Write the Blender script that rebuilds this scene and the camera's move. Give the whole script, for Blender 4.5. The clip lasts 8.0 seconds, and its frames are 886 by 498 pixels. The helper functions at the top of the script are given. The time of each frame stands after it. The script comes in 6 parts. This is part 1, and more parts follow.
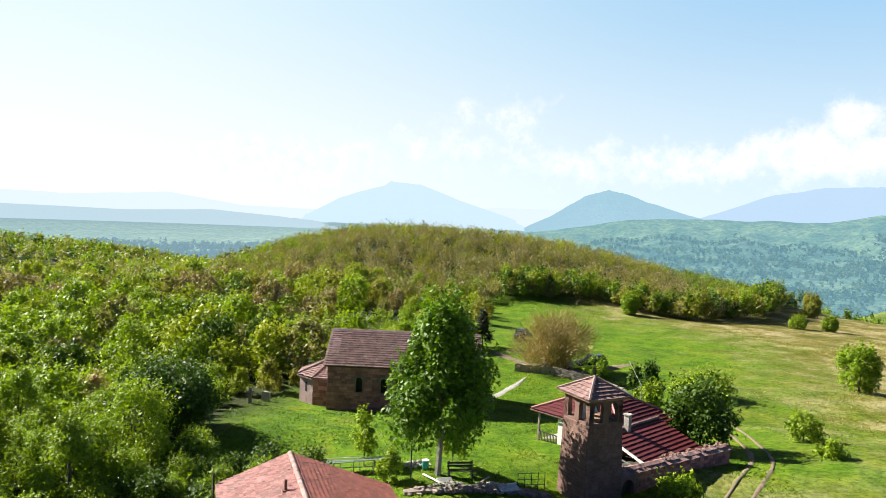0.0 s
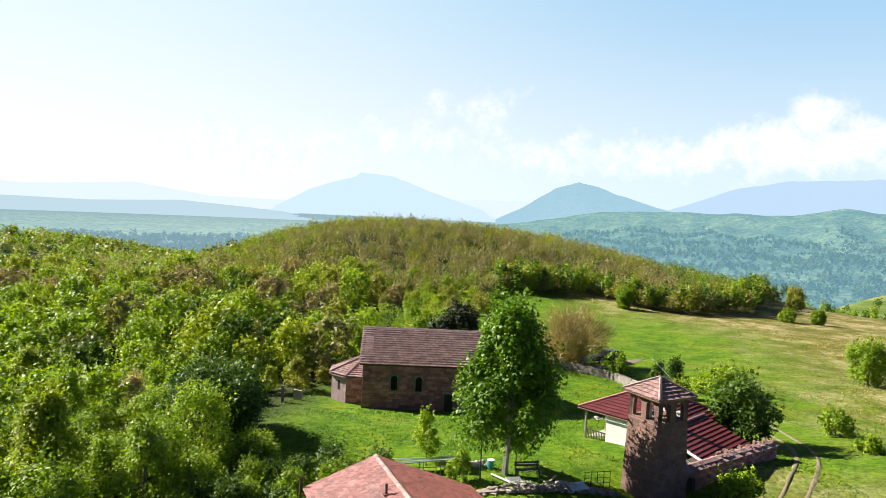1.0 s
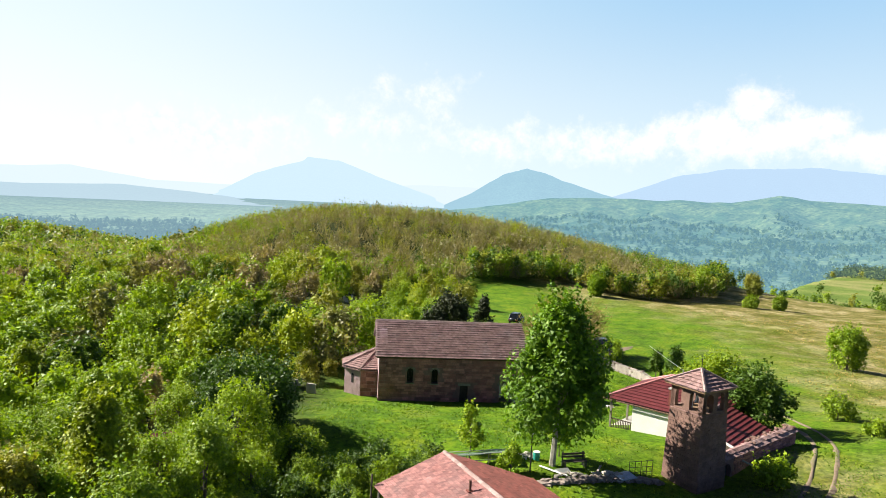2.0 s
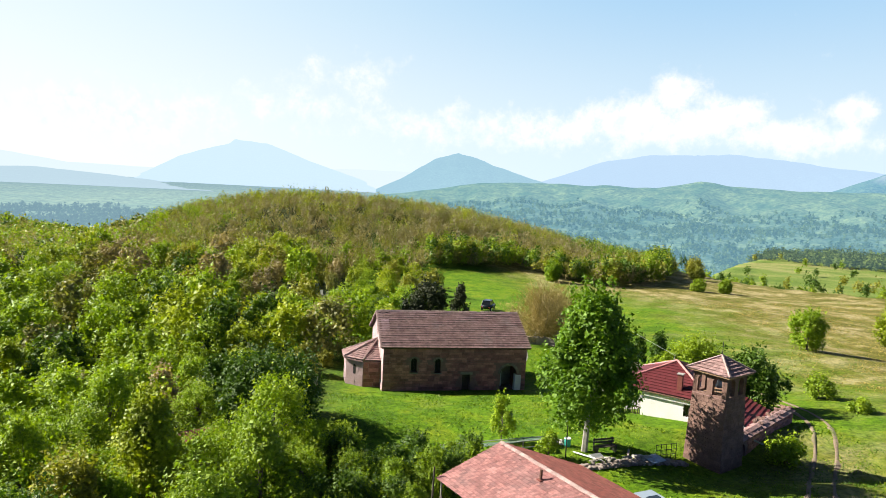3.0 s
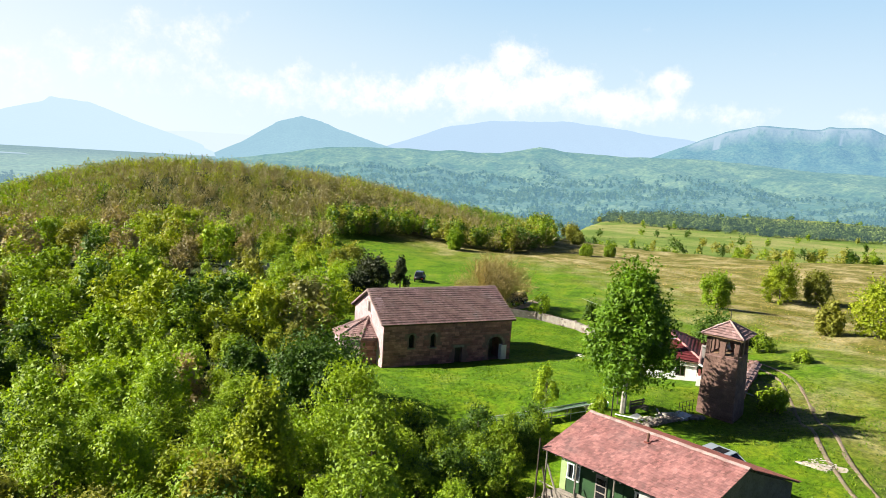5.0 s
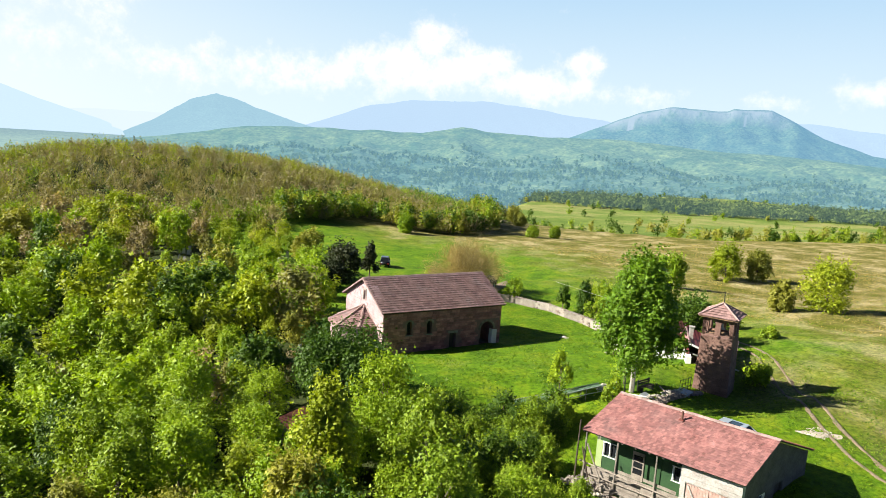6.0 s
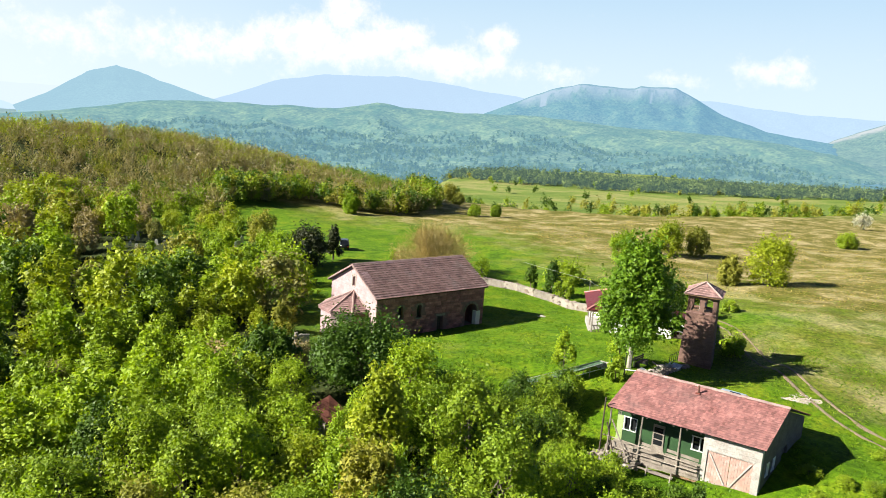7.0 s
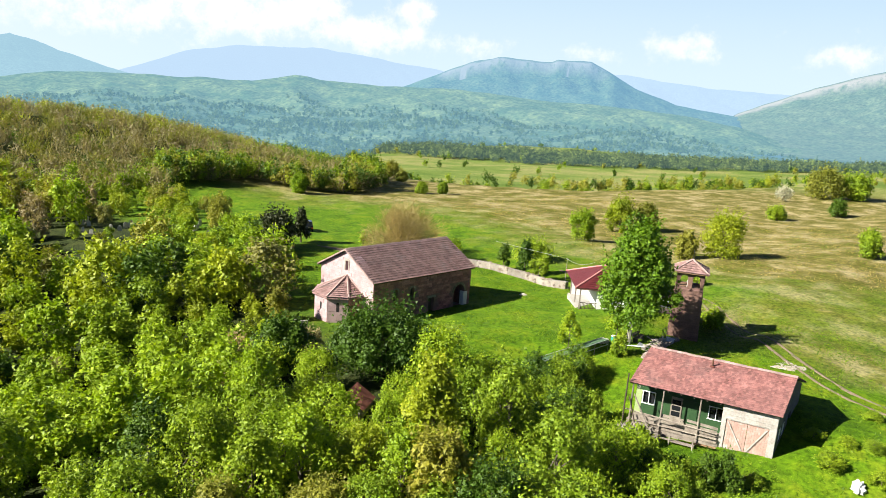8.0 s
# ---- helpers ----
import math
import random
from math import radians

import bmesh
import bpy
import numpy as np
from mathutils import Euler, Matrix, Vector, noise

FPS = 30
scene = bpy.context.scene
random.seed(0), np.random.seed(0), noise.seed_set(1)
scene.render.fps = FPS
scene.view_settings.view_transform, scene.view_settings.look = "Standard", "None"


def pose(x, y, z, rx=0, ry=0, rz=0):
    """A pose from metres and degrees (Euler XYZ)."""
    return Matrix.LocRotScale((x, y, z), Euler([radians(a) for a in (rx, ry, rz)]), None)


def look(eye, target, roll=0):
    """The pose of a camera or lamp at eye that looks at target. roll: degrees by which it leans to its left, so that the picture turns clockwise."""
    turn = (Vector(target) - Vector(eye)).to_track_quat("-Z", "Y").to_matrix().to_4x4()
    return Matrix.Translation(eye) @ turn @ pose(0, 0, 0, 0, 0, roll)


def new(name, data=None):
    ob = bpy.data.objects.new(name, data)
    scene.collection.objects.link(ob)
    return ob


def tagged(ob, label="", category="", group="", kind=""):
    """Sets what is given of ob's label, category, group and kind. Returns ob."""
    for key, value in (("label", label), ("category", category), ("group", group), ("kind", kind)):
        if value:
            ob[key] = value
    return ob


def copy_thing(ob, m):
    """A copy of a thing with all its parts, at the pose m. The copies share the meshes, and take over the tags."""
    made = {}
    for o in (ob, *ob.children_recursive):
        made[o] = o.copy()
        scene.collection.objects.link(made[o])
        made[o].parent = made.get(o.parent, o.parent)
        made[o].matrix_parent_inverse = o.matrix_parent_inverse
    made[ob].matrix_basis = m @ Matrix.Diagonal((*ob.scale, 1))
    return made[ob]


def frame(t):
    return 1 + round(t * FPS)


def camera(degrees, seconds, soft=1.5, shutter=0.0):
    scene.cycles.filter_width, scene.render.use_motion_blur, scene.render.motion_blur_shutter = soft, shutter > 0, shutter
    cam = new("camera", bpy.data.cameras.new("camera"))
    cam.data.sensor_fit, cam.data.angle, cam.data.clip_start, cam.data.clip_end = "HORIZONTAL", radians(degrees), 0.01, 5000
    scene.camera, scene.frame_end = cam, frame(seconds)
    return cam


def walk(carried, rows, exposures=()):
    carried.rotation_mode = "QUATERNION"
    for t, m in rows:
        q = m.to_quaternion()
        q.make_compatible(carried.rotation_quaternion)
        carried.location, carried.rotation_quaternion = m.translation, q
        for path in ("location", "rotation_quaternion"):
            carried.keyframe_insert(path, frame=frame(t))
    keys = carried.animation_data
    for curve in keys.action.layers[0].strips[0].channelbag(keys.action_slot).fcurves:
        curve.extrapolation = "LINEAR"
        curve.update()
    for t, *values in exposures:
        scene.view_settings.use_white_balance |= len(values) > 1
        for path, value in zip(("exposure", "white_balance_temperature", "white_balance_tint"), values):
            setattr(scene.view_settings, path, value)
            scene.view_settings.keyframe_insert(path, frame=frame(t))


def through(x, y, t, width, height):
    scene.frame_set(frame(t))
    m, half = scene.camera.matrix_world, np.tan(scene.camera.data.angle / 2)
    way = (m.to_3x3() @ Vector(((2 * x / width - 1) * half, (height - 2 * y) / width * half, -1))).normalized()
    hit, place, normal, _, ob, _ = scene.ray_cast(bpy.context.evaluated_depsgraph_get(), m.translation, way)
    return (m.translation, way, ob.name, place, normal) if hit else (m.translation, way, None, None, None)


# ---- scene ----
# camera: a drone that circles the church
cam = camera(63.8, 8.0, soft=0.7)
METRES, EYE, TILT, LEAN, TURN = 60.0, 20.35, -3.1, -2.6, 0.0
ROWS = [
    (0.0, 0.0, 0.0, 0.0, 0.0, 0.0, -0.0),
    (0.5, -0.053, -0.0024, 0.0059, -1.11, -0.26, -0.06),
    (1.0, -0.1072, -0.0033, 0.012, -2.42, -0.69, -0.1),
    (1.5, -0.1629, -0.0022, 0.0182, -4.27, -1.25, -0.14),
    (3.0, -0.3415, 0.0096, 0.0354, -12.27, -3.1, -0.16),
    (3.5, -0.4036, 0.0179, 0.041, -15.13, -3.74, -0.13),
    (4.0, -0.4664, 0.0287, 0.0471, -18.27, -4.41, -0.13),
    (4.5, -0.5297, 0.0421, 0.054, -21.62, -5.17, -0.1),
    (6.0, -0.7186, 0.0988, 0.0789, -31.22, -7.57, -0.11),
    (6.5, -0.7797, 0.1238, 0.089, -34.69, -8.49, -0.12),
    (7.0, -0.8391, 0.153, 0.0987, -38.07, -9.49, -0.14),
    (7.5, -0.8952, 0.187, 0.1087, -41.28, -10.54, -0.17),
    (8.0, -0.9464, 0.2264, 0.1181, -44.52, -11.59, -0.18),
]
walk(cam, [(t, pose(0, 0, EYE, TILT, LEAN, TURN) @ pose(METRES * x, METRES * y, METRES * z, 90 + pitch, roll, yaw)) for t, x, y, z, yaw, pitch, roll in ROWS])

# light: a low morning sun ahead and to the side, clear sky
SUN_AZ, SUN_EL = -63.0, 33.0  # degrees from +y (minus: towards -x), and above the horizon
scene.view_settings.exposure = 1.6
world = bpy.data.worlds.new("world")
scene.world = world
world.use_nodes = True
wn = world.node_tree.nodes
sky = wn.new("ShaderNodeTexSky")
sky.sky_type, sky.sun_disc = "NISHITA", False
sky.sun_elevation, sky.sun_rotation = radians(SUN_EL), radians(SUN_AZ)
sky.dust_density, sky.air_density, sky.ozone_density = 0.2, 0.3, 3.0
wn["Background"].inputs["Strength"].default_value = 0.05
world.node_tree.links.new(sky.outputs[0], wn["Background"].inputs["Color"])
sun = new("sun", bpy.data.lights.new("sun", "SUN"))
sun.data.energy, sun.data.angle, sun.data.color = 5.0, radians(0.6), (1.0, 0.94, 0.82)
_a, _e = radians(SUN_AZ), radians(SUN_EL)
SUNWARD = Vector((math.sin(_a) * math.cos(_e), math.cos(_a) * math.cos(_e), math.sin(_e)))
sun.matrix_world = look(SUNWARD * 200, (0, 0, 0))
# ---- materials ----
def nodes_of(name):
    m = bpy.data.materials.new(name)
    m.use_nodes = True
    return m, m.node_tree.nodes, m.node_tree.links, m.node_tree.nodes["Principled BSDF"]


def ramp(nt, links, source, stops):
    r = nt.new("ShaderNodeValToRGB")
    e = r.color_ramp.elements
    while len(e) < len(stops):
        e.new(0.5)
    for k, (p, c) in zip(e, stops):
        k.position, k.color = p, (*c, 1)
    links.new(source, r.inputs[0])
    return r.outputs[0]


def noise_at(nt, links, scale, detail=4, rough=0.6, stretch=None):
    n = nt.new("ShaderNodeTexNoise")
    n.inputs["Scale"].default_value, n.inputs["Detail"].default_value, n.inputs["Roughness"].default_value = scale, detail, rough
    tc = nt.new("ShaderNodeTexCoord")
    out = tc.outputs["Object"]
    if stretch:
        mp = nt.new("ShaderNodeMapping")
        mp.inputs["Scale"].default_value = stretch
        links.new(out, mp.inputs[0])
        out = mp.outputs[0]
    links.new(out, n.inputs["Vector"])
    return n.outputs[0]


def mix(nt, links, kind, fac, a, b):
    n = nt.new("ShaderNodeMix")
    n.data_type, n.blend_type = "RGBA", kind
    for sock, v in ((n.inputs["Factor"], fac), (n.inputs[6], a), (n.inputs[7], b)):
        if isinstance(v, (int, float)):
            sock.default_value = v
        elif isinstance(v, tuple):
            sock.default_value = (*v, 1)
        else:
            links.new(v, sock)
    return n.outputs[2]


def bump(nt, links, source, b, strength, dist):
    n = nt.new("ShaderNodeBump")
    n.inputs["Strength"].default_value, n.inputs["Distance"].default_value = strength, dist
    links.new(source, n.inputs["Height"])
    links.new(n.outputs[0], b.inputs["Normal"])


def surface(name, dark, light, scale=2.0, fine=18.0, rough=0.85, relief=0.4, island=0.0, obj=0.0, metallic=0.0, stain=None, dist=0.03):
    """A mottled surface: two scales of noise between two colours, with relief, and variation piece by piece."""
    m, nt, links, b = nodes_of(name)
    big = noise_at(nt, links, scale, 5)
    small = noise_at(nt, links, fine, 4, 0.7)
    fac = nt.new("ShaderNodeMath")
    fac.operation = "MULTIPLY_ADD"
    fac.inputs[1].default_value, fac.inputs[2].default_value = 0.5, -0.02
    links.new(small, fac.inputs[0])
    add = nt.new("ShaderNodeMath")
    add.operation = "MULTIPLY_ADD"
    add.inputs[1].default_value = 0.55
    links.new(big, add.inputs[0])
    links.new(fac.outputs[0], add.inputs[2])
    col = ramp(nt, links, add.outputs[0], ((0.33, dark), (0.66, light)))
    if stain:
        s = noise_at(nt, links, scale * 0.35, 6, 0.7)
        sf = ramp(nt, links, s, ((0.52, (0, 0, 0)), (0.66, (1, 1, 1))))
        col = mix(nt, links, "MIX", sf, col, stain)
    for amount, node, out in ((island, "ShaderNodeNewGeometry", "Random Per Island"), (obj, "ShaderNodeObjectInfo", "Random")):
        if amount:
            g = nt.new(node)
            v = ramp(nt, links, g.outputs[out], ((0.0, (1 - amount,) * 3), (1.0, (1 + amount * 0.7,) * 3)))
            col = mix(nt, links, "MULTIPLY", 1.0, col, v)
    links.new(col, b.inputs["Base Color"])
    b.inputs["Roughness"].default_value, b.inputs["Metallic"].default_value = rough, metallic
    if relief:
        bump(nt, links, small, b, relief, dist)
    return m


def leaves(name, shade, mid, bright, through=0.31):
    """Leaves: colour varies leaf by leaf and tree by tree, and light shines through them."""
    m, nt, links, b = nodes_of(name)
    g = nt.new("ShaderNodeNewGeometry")
    o = nt.new("ShaderNodeObjectInfo")
    c = ramp(nt, links, g.outputs["Random Per Island"], ((0.0, shade), (0.55, mid), (1.0, bright)))
    t = ramp(nt, links, o.outputs["Random"], ((0.0, (0.78, 0.84, 0.8)), (0.5, (1.0, 1.0, 1.0)), (1.0, (1.10, 1.05, 0.9))))
    c = mix(nt, links, "MULTIPLY", 1.0, c, t)
    big = noise_at(nt, links, 0.22, 4)
    c = mix(nt, links, "MULTIPLY", 1.0, c, ramp(nt, links, big, ((0.3, (0.72, 0.78, 0.75)), (0.7, (1.3, 1.22, 1.1)))))
    links.new(c, b.inputs["Base Color"])
    b.inputs["Roughness"].default_value = 0.55
    b.inputs["Specular IOR Level"].default_value = 0.25
    tr = nt.new("ShaderNodeBsdfTranslucent")
    links.new(mix(nt, links, "MULTIPLY", 1.0, c, (1.25, 1.3, 0.4)), tr.inputs["Color"])
    mx = nt.new("ShaderNodeMixShader")
    mx.inputs[0].default_value = through
    links.new(b.outputs[0], mx.inputs[1])
    links.new(tr.outputs[0], mx.inputs[2])
    links.new(mx.outputs[0], nt["Material Output"].inputs["Surface"])
    return m


LEAF_BRIGHT = leaves("leaf_bright", (0.143, 0.218, 0.008), (0.217, 0.324, 0.012), (0.306, 0.406, 0.018))
LEAF_GREEN = leaves("leaf_green", (0.123, 0.190, 0.010), (0.188, 0.280, 0.014), (0.268, 0.362, 0.022))
LEAF_DARK = leaves("leaf_dark", (0.042, 0.086, 0.007), (0.057, 0.114, 0.009), (0.084, 0.149, 0.012), 0.25)
LEAF_YELLOW = leaves("leaf_yellow", (0.178, 0.222, 0.010), (0.248, 0.304, 0.013), (0.326, 0.383, 0.019))
LEAF_OLIVE = leaves("leaf_olive", (0.156, 0.163, 0.024), (0.221, 0.230, 0.033), (0.298, 0.302, 0.045))
LEAF_BROWN = leaves("leaf_brown", (0.205, 0.165, 0.092), (0.279, 0.227, 0.127), (0.353, 0.290, 0.163), 0.25)
LEAF_GREY = leaves("leaf_grey", (0.140, 0.147, 0.044), (0.198, 0.200, 0.061), (0.276, 0.266, 0.083))
LEAF_PINE = leaves("leaf_pine", (0.018, 0.027, 0.009), (0.024, 0.034, 0.011), (0.035, 0.043, 0.013), 0.1)
LEAF_YARD = leaves("leaf_yard", (0.078, 0.151, 0.007), (0.120, 0.223, 0.010), (0.185, 0.298, 0.015), 0.32)
LEAF_TWIG = leaves("leaf_twig", (0.305, 0.213, 0.088), (0.396, 0.279, 0.117), (0.474, 0.341, 0.146), 0.12)
# rough mud tone, with the near gable's shade darkened into it
WALL_MUD_SHADED = surface("wall_mud_shaded", (0.055, 0.047, 0.04), (0.15, 0.13, 0.11), 1.2, 9, 0.95, 0.5)
STONE_TOWER = surface("stone_tower", (0.098, 0.052, 0.040), (0.226, 0.133, 0.104), 1.0, 11, 0.95, 0.5, island=0.16, stain=(0.125, 0.074, 0.058))
BARK = surface("bark", (0.063, 0.049, 0.035), (0.168, 0.140, 0.105), 3, 25, 0.95, 0.6)
BARK_PALE = surface("bark_pale", (0.154, 0.140, 0.112), (0.336, 0.315, 0.266), 3, 25, 0.9, 0.5)
STONE_RED = surface("stone_red", (0.171, 0.069, 0.065), (0.464, 0.212, 0.201), 1.2, 14, 0.95, 0.6, island=0.38)
MORTAR = surface("mortar", (0.146, 0.080, 0.073), (0.254, 0.152, 0.140), 2, 20, 0.95, 0.5)
STONE_PINK = surface("stone_pink", (0.284, 0.186, 0.187), (0.439, 0.313, 0.326), 1.0, 14, 0.95, 0.4, island=0.10)
STONE_GREY = surface("stone_grey", (0.154, 0.133, 0.112), (0.322, 0.294, 0.252), 1.5, 12, 0.95, 0.6, island=0.3)
RUBBLE = surface("rubble", (0.280, 0.252, 0.210), (0.462, 0.427, 0.378), 1.5, 12, 0.95, 0.6, island=0.25)
TILE_OLD = surface("tile_old", (0.141, 0.074, 0.066), (0.326, 0.205, 0.196), 0.9, 9, 0.9, 0.5, island=0.24, stain=(0.227, 0.166, 0.162))
TILE_BARN = surface("tile_barn", (0.177, 0.067, 0.059), (0.354, 0.170, 0.159), 0.9, 9, 0.88, 0.4, island=0.34, obj=0.30, stain=(0.198, 0.109, 0.103))
# deep red paints in the grazing sun on the shed's back slope
TILE_PLAIN_SHADED = surface("tile_plain_shaded", (0.136, 0.032, 0.023), (0.218, 0.064, 0.046), 0.8, 9, 0.88, 0.4, island=0.28)
TILE_RED = surface("tile_red", (0.078, 0.010, 0.013), (0.126, 0.022, 0.024), 1.5, 14, 0.55, 0.2, island=0.14)
RIDGE_TILE = surface("ridge_tile", (0.200, 0.124, 0.109), (0.347, 0.256, 0.237), 2, 14, 0.9, 0.4, island=0.2)
PLASTER = surface("plaster", (0.594, 0.576, 0.540), (0.738, 0.729, 0.702), 0.8, 8, 0.9, 0.15)
PLASTER_OLD = surface("plaster_old", (0.210, 0.193, 0.175), (0.462, 0.441, 0.413), 1.1, 7, 0.92, 0.4, stain=(0.280, 0.224, 0.196))
DOOR_PINK = surface("door_pink", (0.30, 0.17, 0.14), (0.44, 0.30, 0.26), 2.2, 7, 0.85, 0.3, stain=(0.50, 0.44, 0.41))
GREEN_PAINT = surface("green_paint", (0.008, 0.038, 0.010), (0.022, 0.070, 0.018), 1.2, 9, 0.7, 0.2)
PALE_GREEN = surface("pale_green_paint", (0.210, 0.280, 0.112), (0.315, 0.392, 0.175), 1.2, 9, 0.8, 0.2)
WOOD_GREY = surface("wood_grey", (0.140, 0.115, 0.091), (0.350, 0.308, 0.259), 2, 22, 0.9, 0.5, island=0.35)
WOOD_DARK = surface("wood_dark", (0.03, 0.022, 0.016), (0.085, 0.062, 0.045), 2, 20, 0.85, 0.4)
WOOD_WARM = surface("wood_warm", (0.16, 0.09, 0.045), (0.32, 0.20, 0.11), 2, 20, 0.8, 0.4, island=0.2)
METAL_DARK = surface("metal_dark", (0.02, 0.022, 0.024), (0.06, 0.06, 0.06), 3, 20, 0.5, 0.15, metallic=0.6)
METAL_RUST = surface("metal_rust", (0.06, 0.03, 0.02), (0.16, 0.075, 0.045), 3, 20, 0.8, 0.3)
METAL_PALE = surface("metal_pale", (0.35, 0.37, 0.36), (0.55, 0.57, 0.56), 3, 20, 0.45, 0.1, metallic=0.7)
WHITE_PAINT = surface("white_paint", (0.66, 0.66, 0.64), (0.82, 0.82, 0.80), 2, 12, 0.6, 0.1)
TARP_WHITE = surface("tarp_white", (0.434, 0.434, 0.420), (0.588, 0.588, 0.581), 3, 14, 0.5, 0.4)
DARK_INSIDE = surface("dark_inside", (0.006, 0.005, 0.005), (0.014, 0.012, 0.012), 2, 10, 0.9, 0)
SOIL = surface("soil", (0.101, 0.069, 0.044), (0.214, 0.161, 0.113), 0.8, 6, 0.97, 0.6, stain=(0.095, 0.101, 0.036))
CLEAR_DIRT = surface("pale_dirt", (0.280, 0.231, 0.182), (0.434, 0.385, 0.322), 0.8, 6, 0.97, 0.6)
CONCRETE = surface("concrete", (0.238, 0.224, 0.203), (0.364, 0.350, 0.322), 1, 9, 0.93, 0.3)
CAR_SILVER = surface("car_silver", (0.294, 0.350, 0.406), (0.350, 0.406, 0.462), 4, 40, 0.28, 0.0, metallic=0.35)
CAR_DARK = surface("car_dark", (0.012, 0.015, 0.02), (0.02, 0.024, 0.03), 4, 40, 0.25, 0.0, metallic=0.3)
CAR_WHITE = surface("car_white", (0.60, 0.61, 0.62), (0.70, 0.71, 0.72), 4, 40, 0.3, 0.0)
RUBBER = surface("rubber", (0.010, 0.010, 0.010), (0.022, 0.022, 0.022), 6, 30, 0.85, 0.2)
GLASS_DARK, _n, _l, _b = nodes_of("window_glass")
_b.inputs["Base Color"].default_value = (0.012, 0.014, 0.016, 1)
_b.inputs["Roughness"].default_value = 0.06
WALL_OLD = surface("wall_old", (0.140, 0.105, 0.084), (0.308, 0.252, 0.217), 0.5, 9, 0.95, 0.5, island=0.25, stain=(0.098, 0.084, 0.063))
TILE_TOWER = surface("tile_tower", (0.180, 0.097, 0.083), (0.323, 0.207, 0.198), 0.9, 9, 0.9, 0.5, island=0.34)
BLOSSOM = leaves("blossom", (0.315, 0.315, 0.280), (0.434, 0.434, 0.399), (0.546, 0.546, 0.518))
PLASTIC_TEAL = surface("plastic_teal", (0.03, 0.30, 0.24), (0.05, 0.40, 0.32), 3, 20, 0.4, 0.0)
# ---- mesh helpers ----
def quick_mesh(name, verts, faces, mat, smooth=False):
    """A mesh from arrays: verts (n, 3), faces (m, k)."""
    v, f = np.asarray(verts, np.float32), np.asarray(faces, np.int32)
    me = bpy.data.meshes.new(name)
    me.vertices.add(len(v))
    me.vertices.foreach_set("co", v.ravel())
    me.loops.add(f.size)
    me.loops.foreach_set("vertex_index", f.ravel())
    me.polygons.add(len(f))
    me.polygons.foreach_set("loop_start", np.arange(0, f.size, f.shape[1], dtype=np.int32))
    me.polygons.foreach_set("use_smooth", np.full(len(f), smooth))
    me.update(calc_edges=True)
    me.validate()
    if mat:
        me.materials.append(mat)
    return me


def part(name, bm, material, parent, label="", smooth=False):
    """Links a bmesh or mesh as one mesh object under a thing or a part."""
    if isinstance(bm, bmesh.types.BMesh):
        me = bpy.data.meshes.new(name)
        bmesh.ops.recalc_face_normals(bm, faces=bm.faces)
        for f in bm.faces:
            f.smooth = smooth
        bm.to_mesh(me)
        bm.free()
        me.materials.append(material)
    else:
        me = bm
    ob = new(name, me)
    if parent:
        ob.parent = parent
    if label:
        tagged(ob, label)
    return ob


def thing(name, m, label, category, group="", kind=""):
    ob = new(name)
    ob.matrix_basis = m
    return tagged(ob, label, category, group, kind)


def hexa(bm, pts):
    """A six-sided block from its eight corners: four below, four above, each in turn."""
    v = [bm.verts.new(p) for p in pts]
    for q in ((0, 1, 2, 3), (4, 5, 6, 7), (0, 1, 5, 4), (1, 2, 6, 5), (2, 3, 7, 6), (3, 0, 4, 7)):
        bm.faces.new([v[i] for i in q])


def box(bm, x0, x1, y0, y1, z0, z1):
    hexa(bm, [(x0, y0, z0), (x1, y0, z0), (x1, y1, z0), (x0, y1, z0), (x0, y0, z1), (x1, y0, z1), (x1, y1, z1), (x0, y1, z1)])


def blk(*b):
    bm = bmesh.new()
    box(bm, *b)
    return bm


def slab(bm, corners, thick):
    """A plate of that thickness hung below four coplanar corners."""
    c = [Vector(p) for p in corners]
    n = (c[1] - c[0]).cross(c[2] - c[0]).normalized()
    if n.z < 0:
        n = -n
    hexa(bm, [p - n * thick for p in c] + c)


def prism(bm, outline, direction):
    """A solid from a flat outline pushed along a direction."""
    d = Vector(direction)
    a = [bm.verts.new(p) for p in outline]
    b = [bm.verts.new(Vector(p) + d) for p in outline]
    bm.faces.new(a)
    bm.faces.new(b)
    for i in range(len(a)):
        j = (i + 1) % len(a)
        bm.faces.new([a[i], a[j], b[j], b[i]])


def rod(bm, p, q, r0, r1=None, sides=6):
    """A tapered round bar from p to q."""
    r1 = r0 if r1 is None else r1
    p, q = Vector(p), Vector(q)
    d = (q - p).normalized()
    u = d.orthogonal().normalized()
    w = d.cross(u)
    ring = [[bm.verts.new(c + (u * math.cos(a) + w * math.sin(a)) * r) for a in (2 * math.pi * k / sides for k in range(sides))] for c, r in ((p, r0), (q, r1))]
    for k in range(sides):
        j = (k + 1) % sides
        bm.faces.new([ring[0][k], ring[0][j], ring[1][j], ring[1][k]])
    bm.faces.new(ring[0])
    bm.faces.new(ring[1])


def bar(p, q, r0, r1=None, sides=6):
    bm = bmesh.new()
    rod(bm, p, q, r0, r1, sides)
    return bm


def lump(bm, c, r, seed, squash=0.7, sub=1):
    """An uneven stone."""
    got = bmesh.ops.create_icosphere(bm, subdivisions=sub, radius=r)
    for v in got["verts"]:
        n = noise.noise(v.co * (1.3 / r) + Vector((seed * 7.1, seed * 3.3, 0)))
        v.co = Vector((v.co.x, v.co.y, v.co.z * squash)) * (1 + 0.55 * n) + Vector(c)
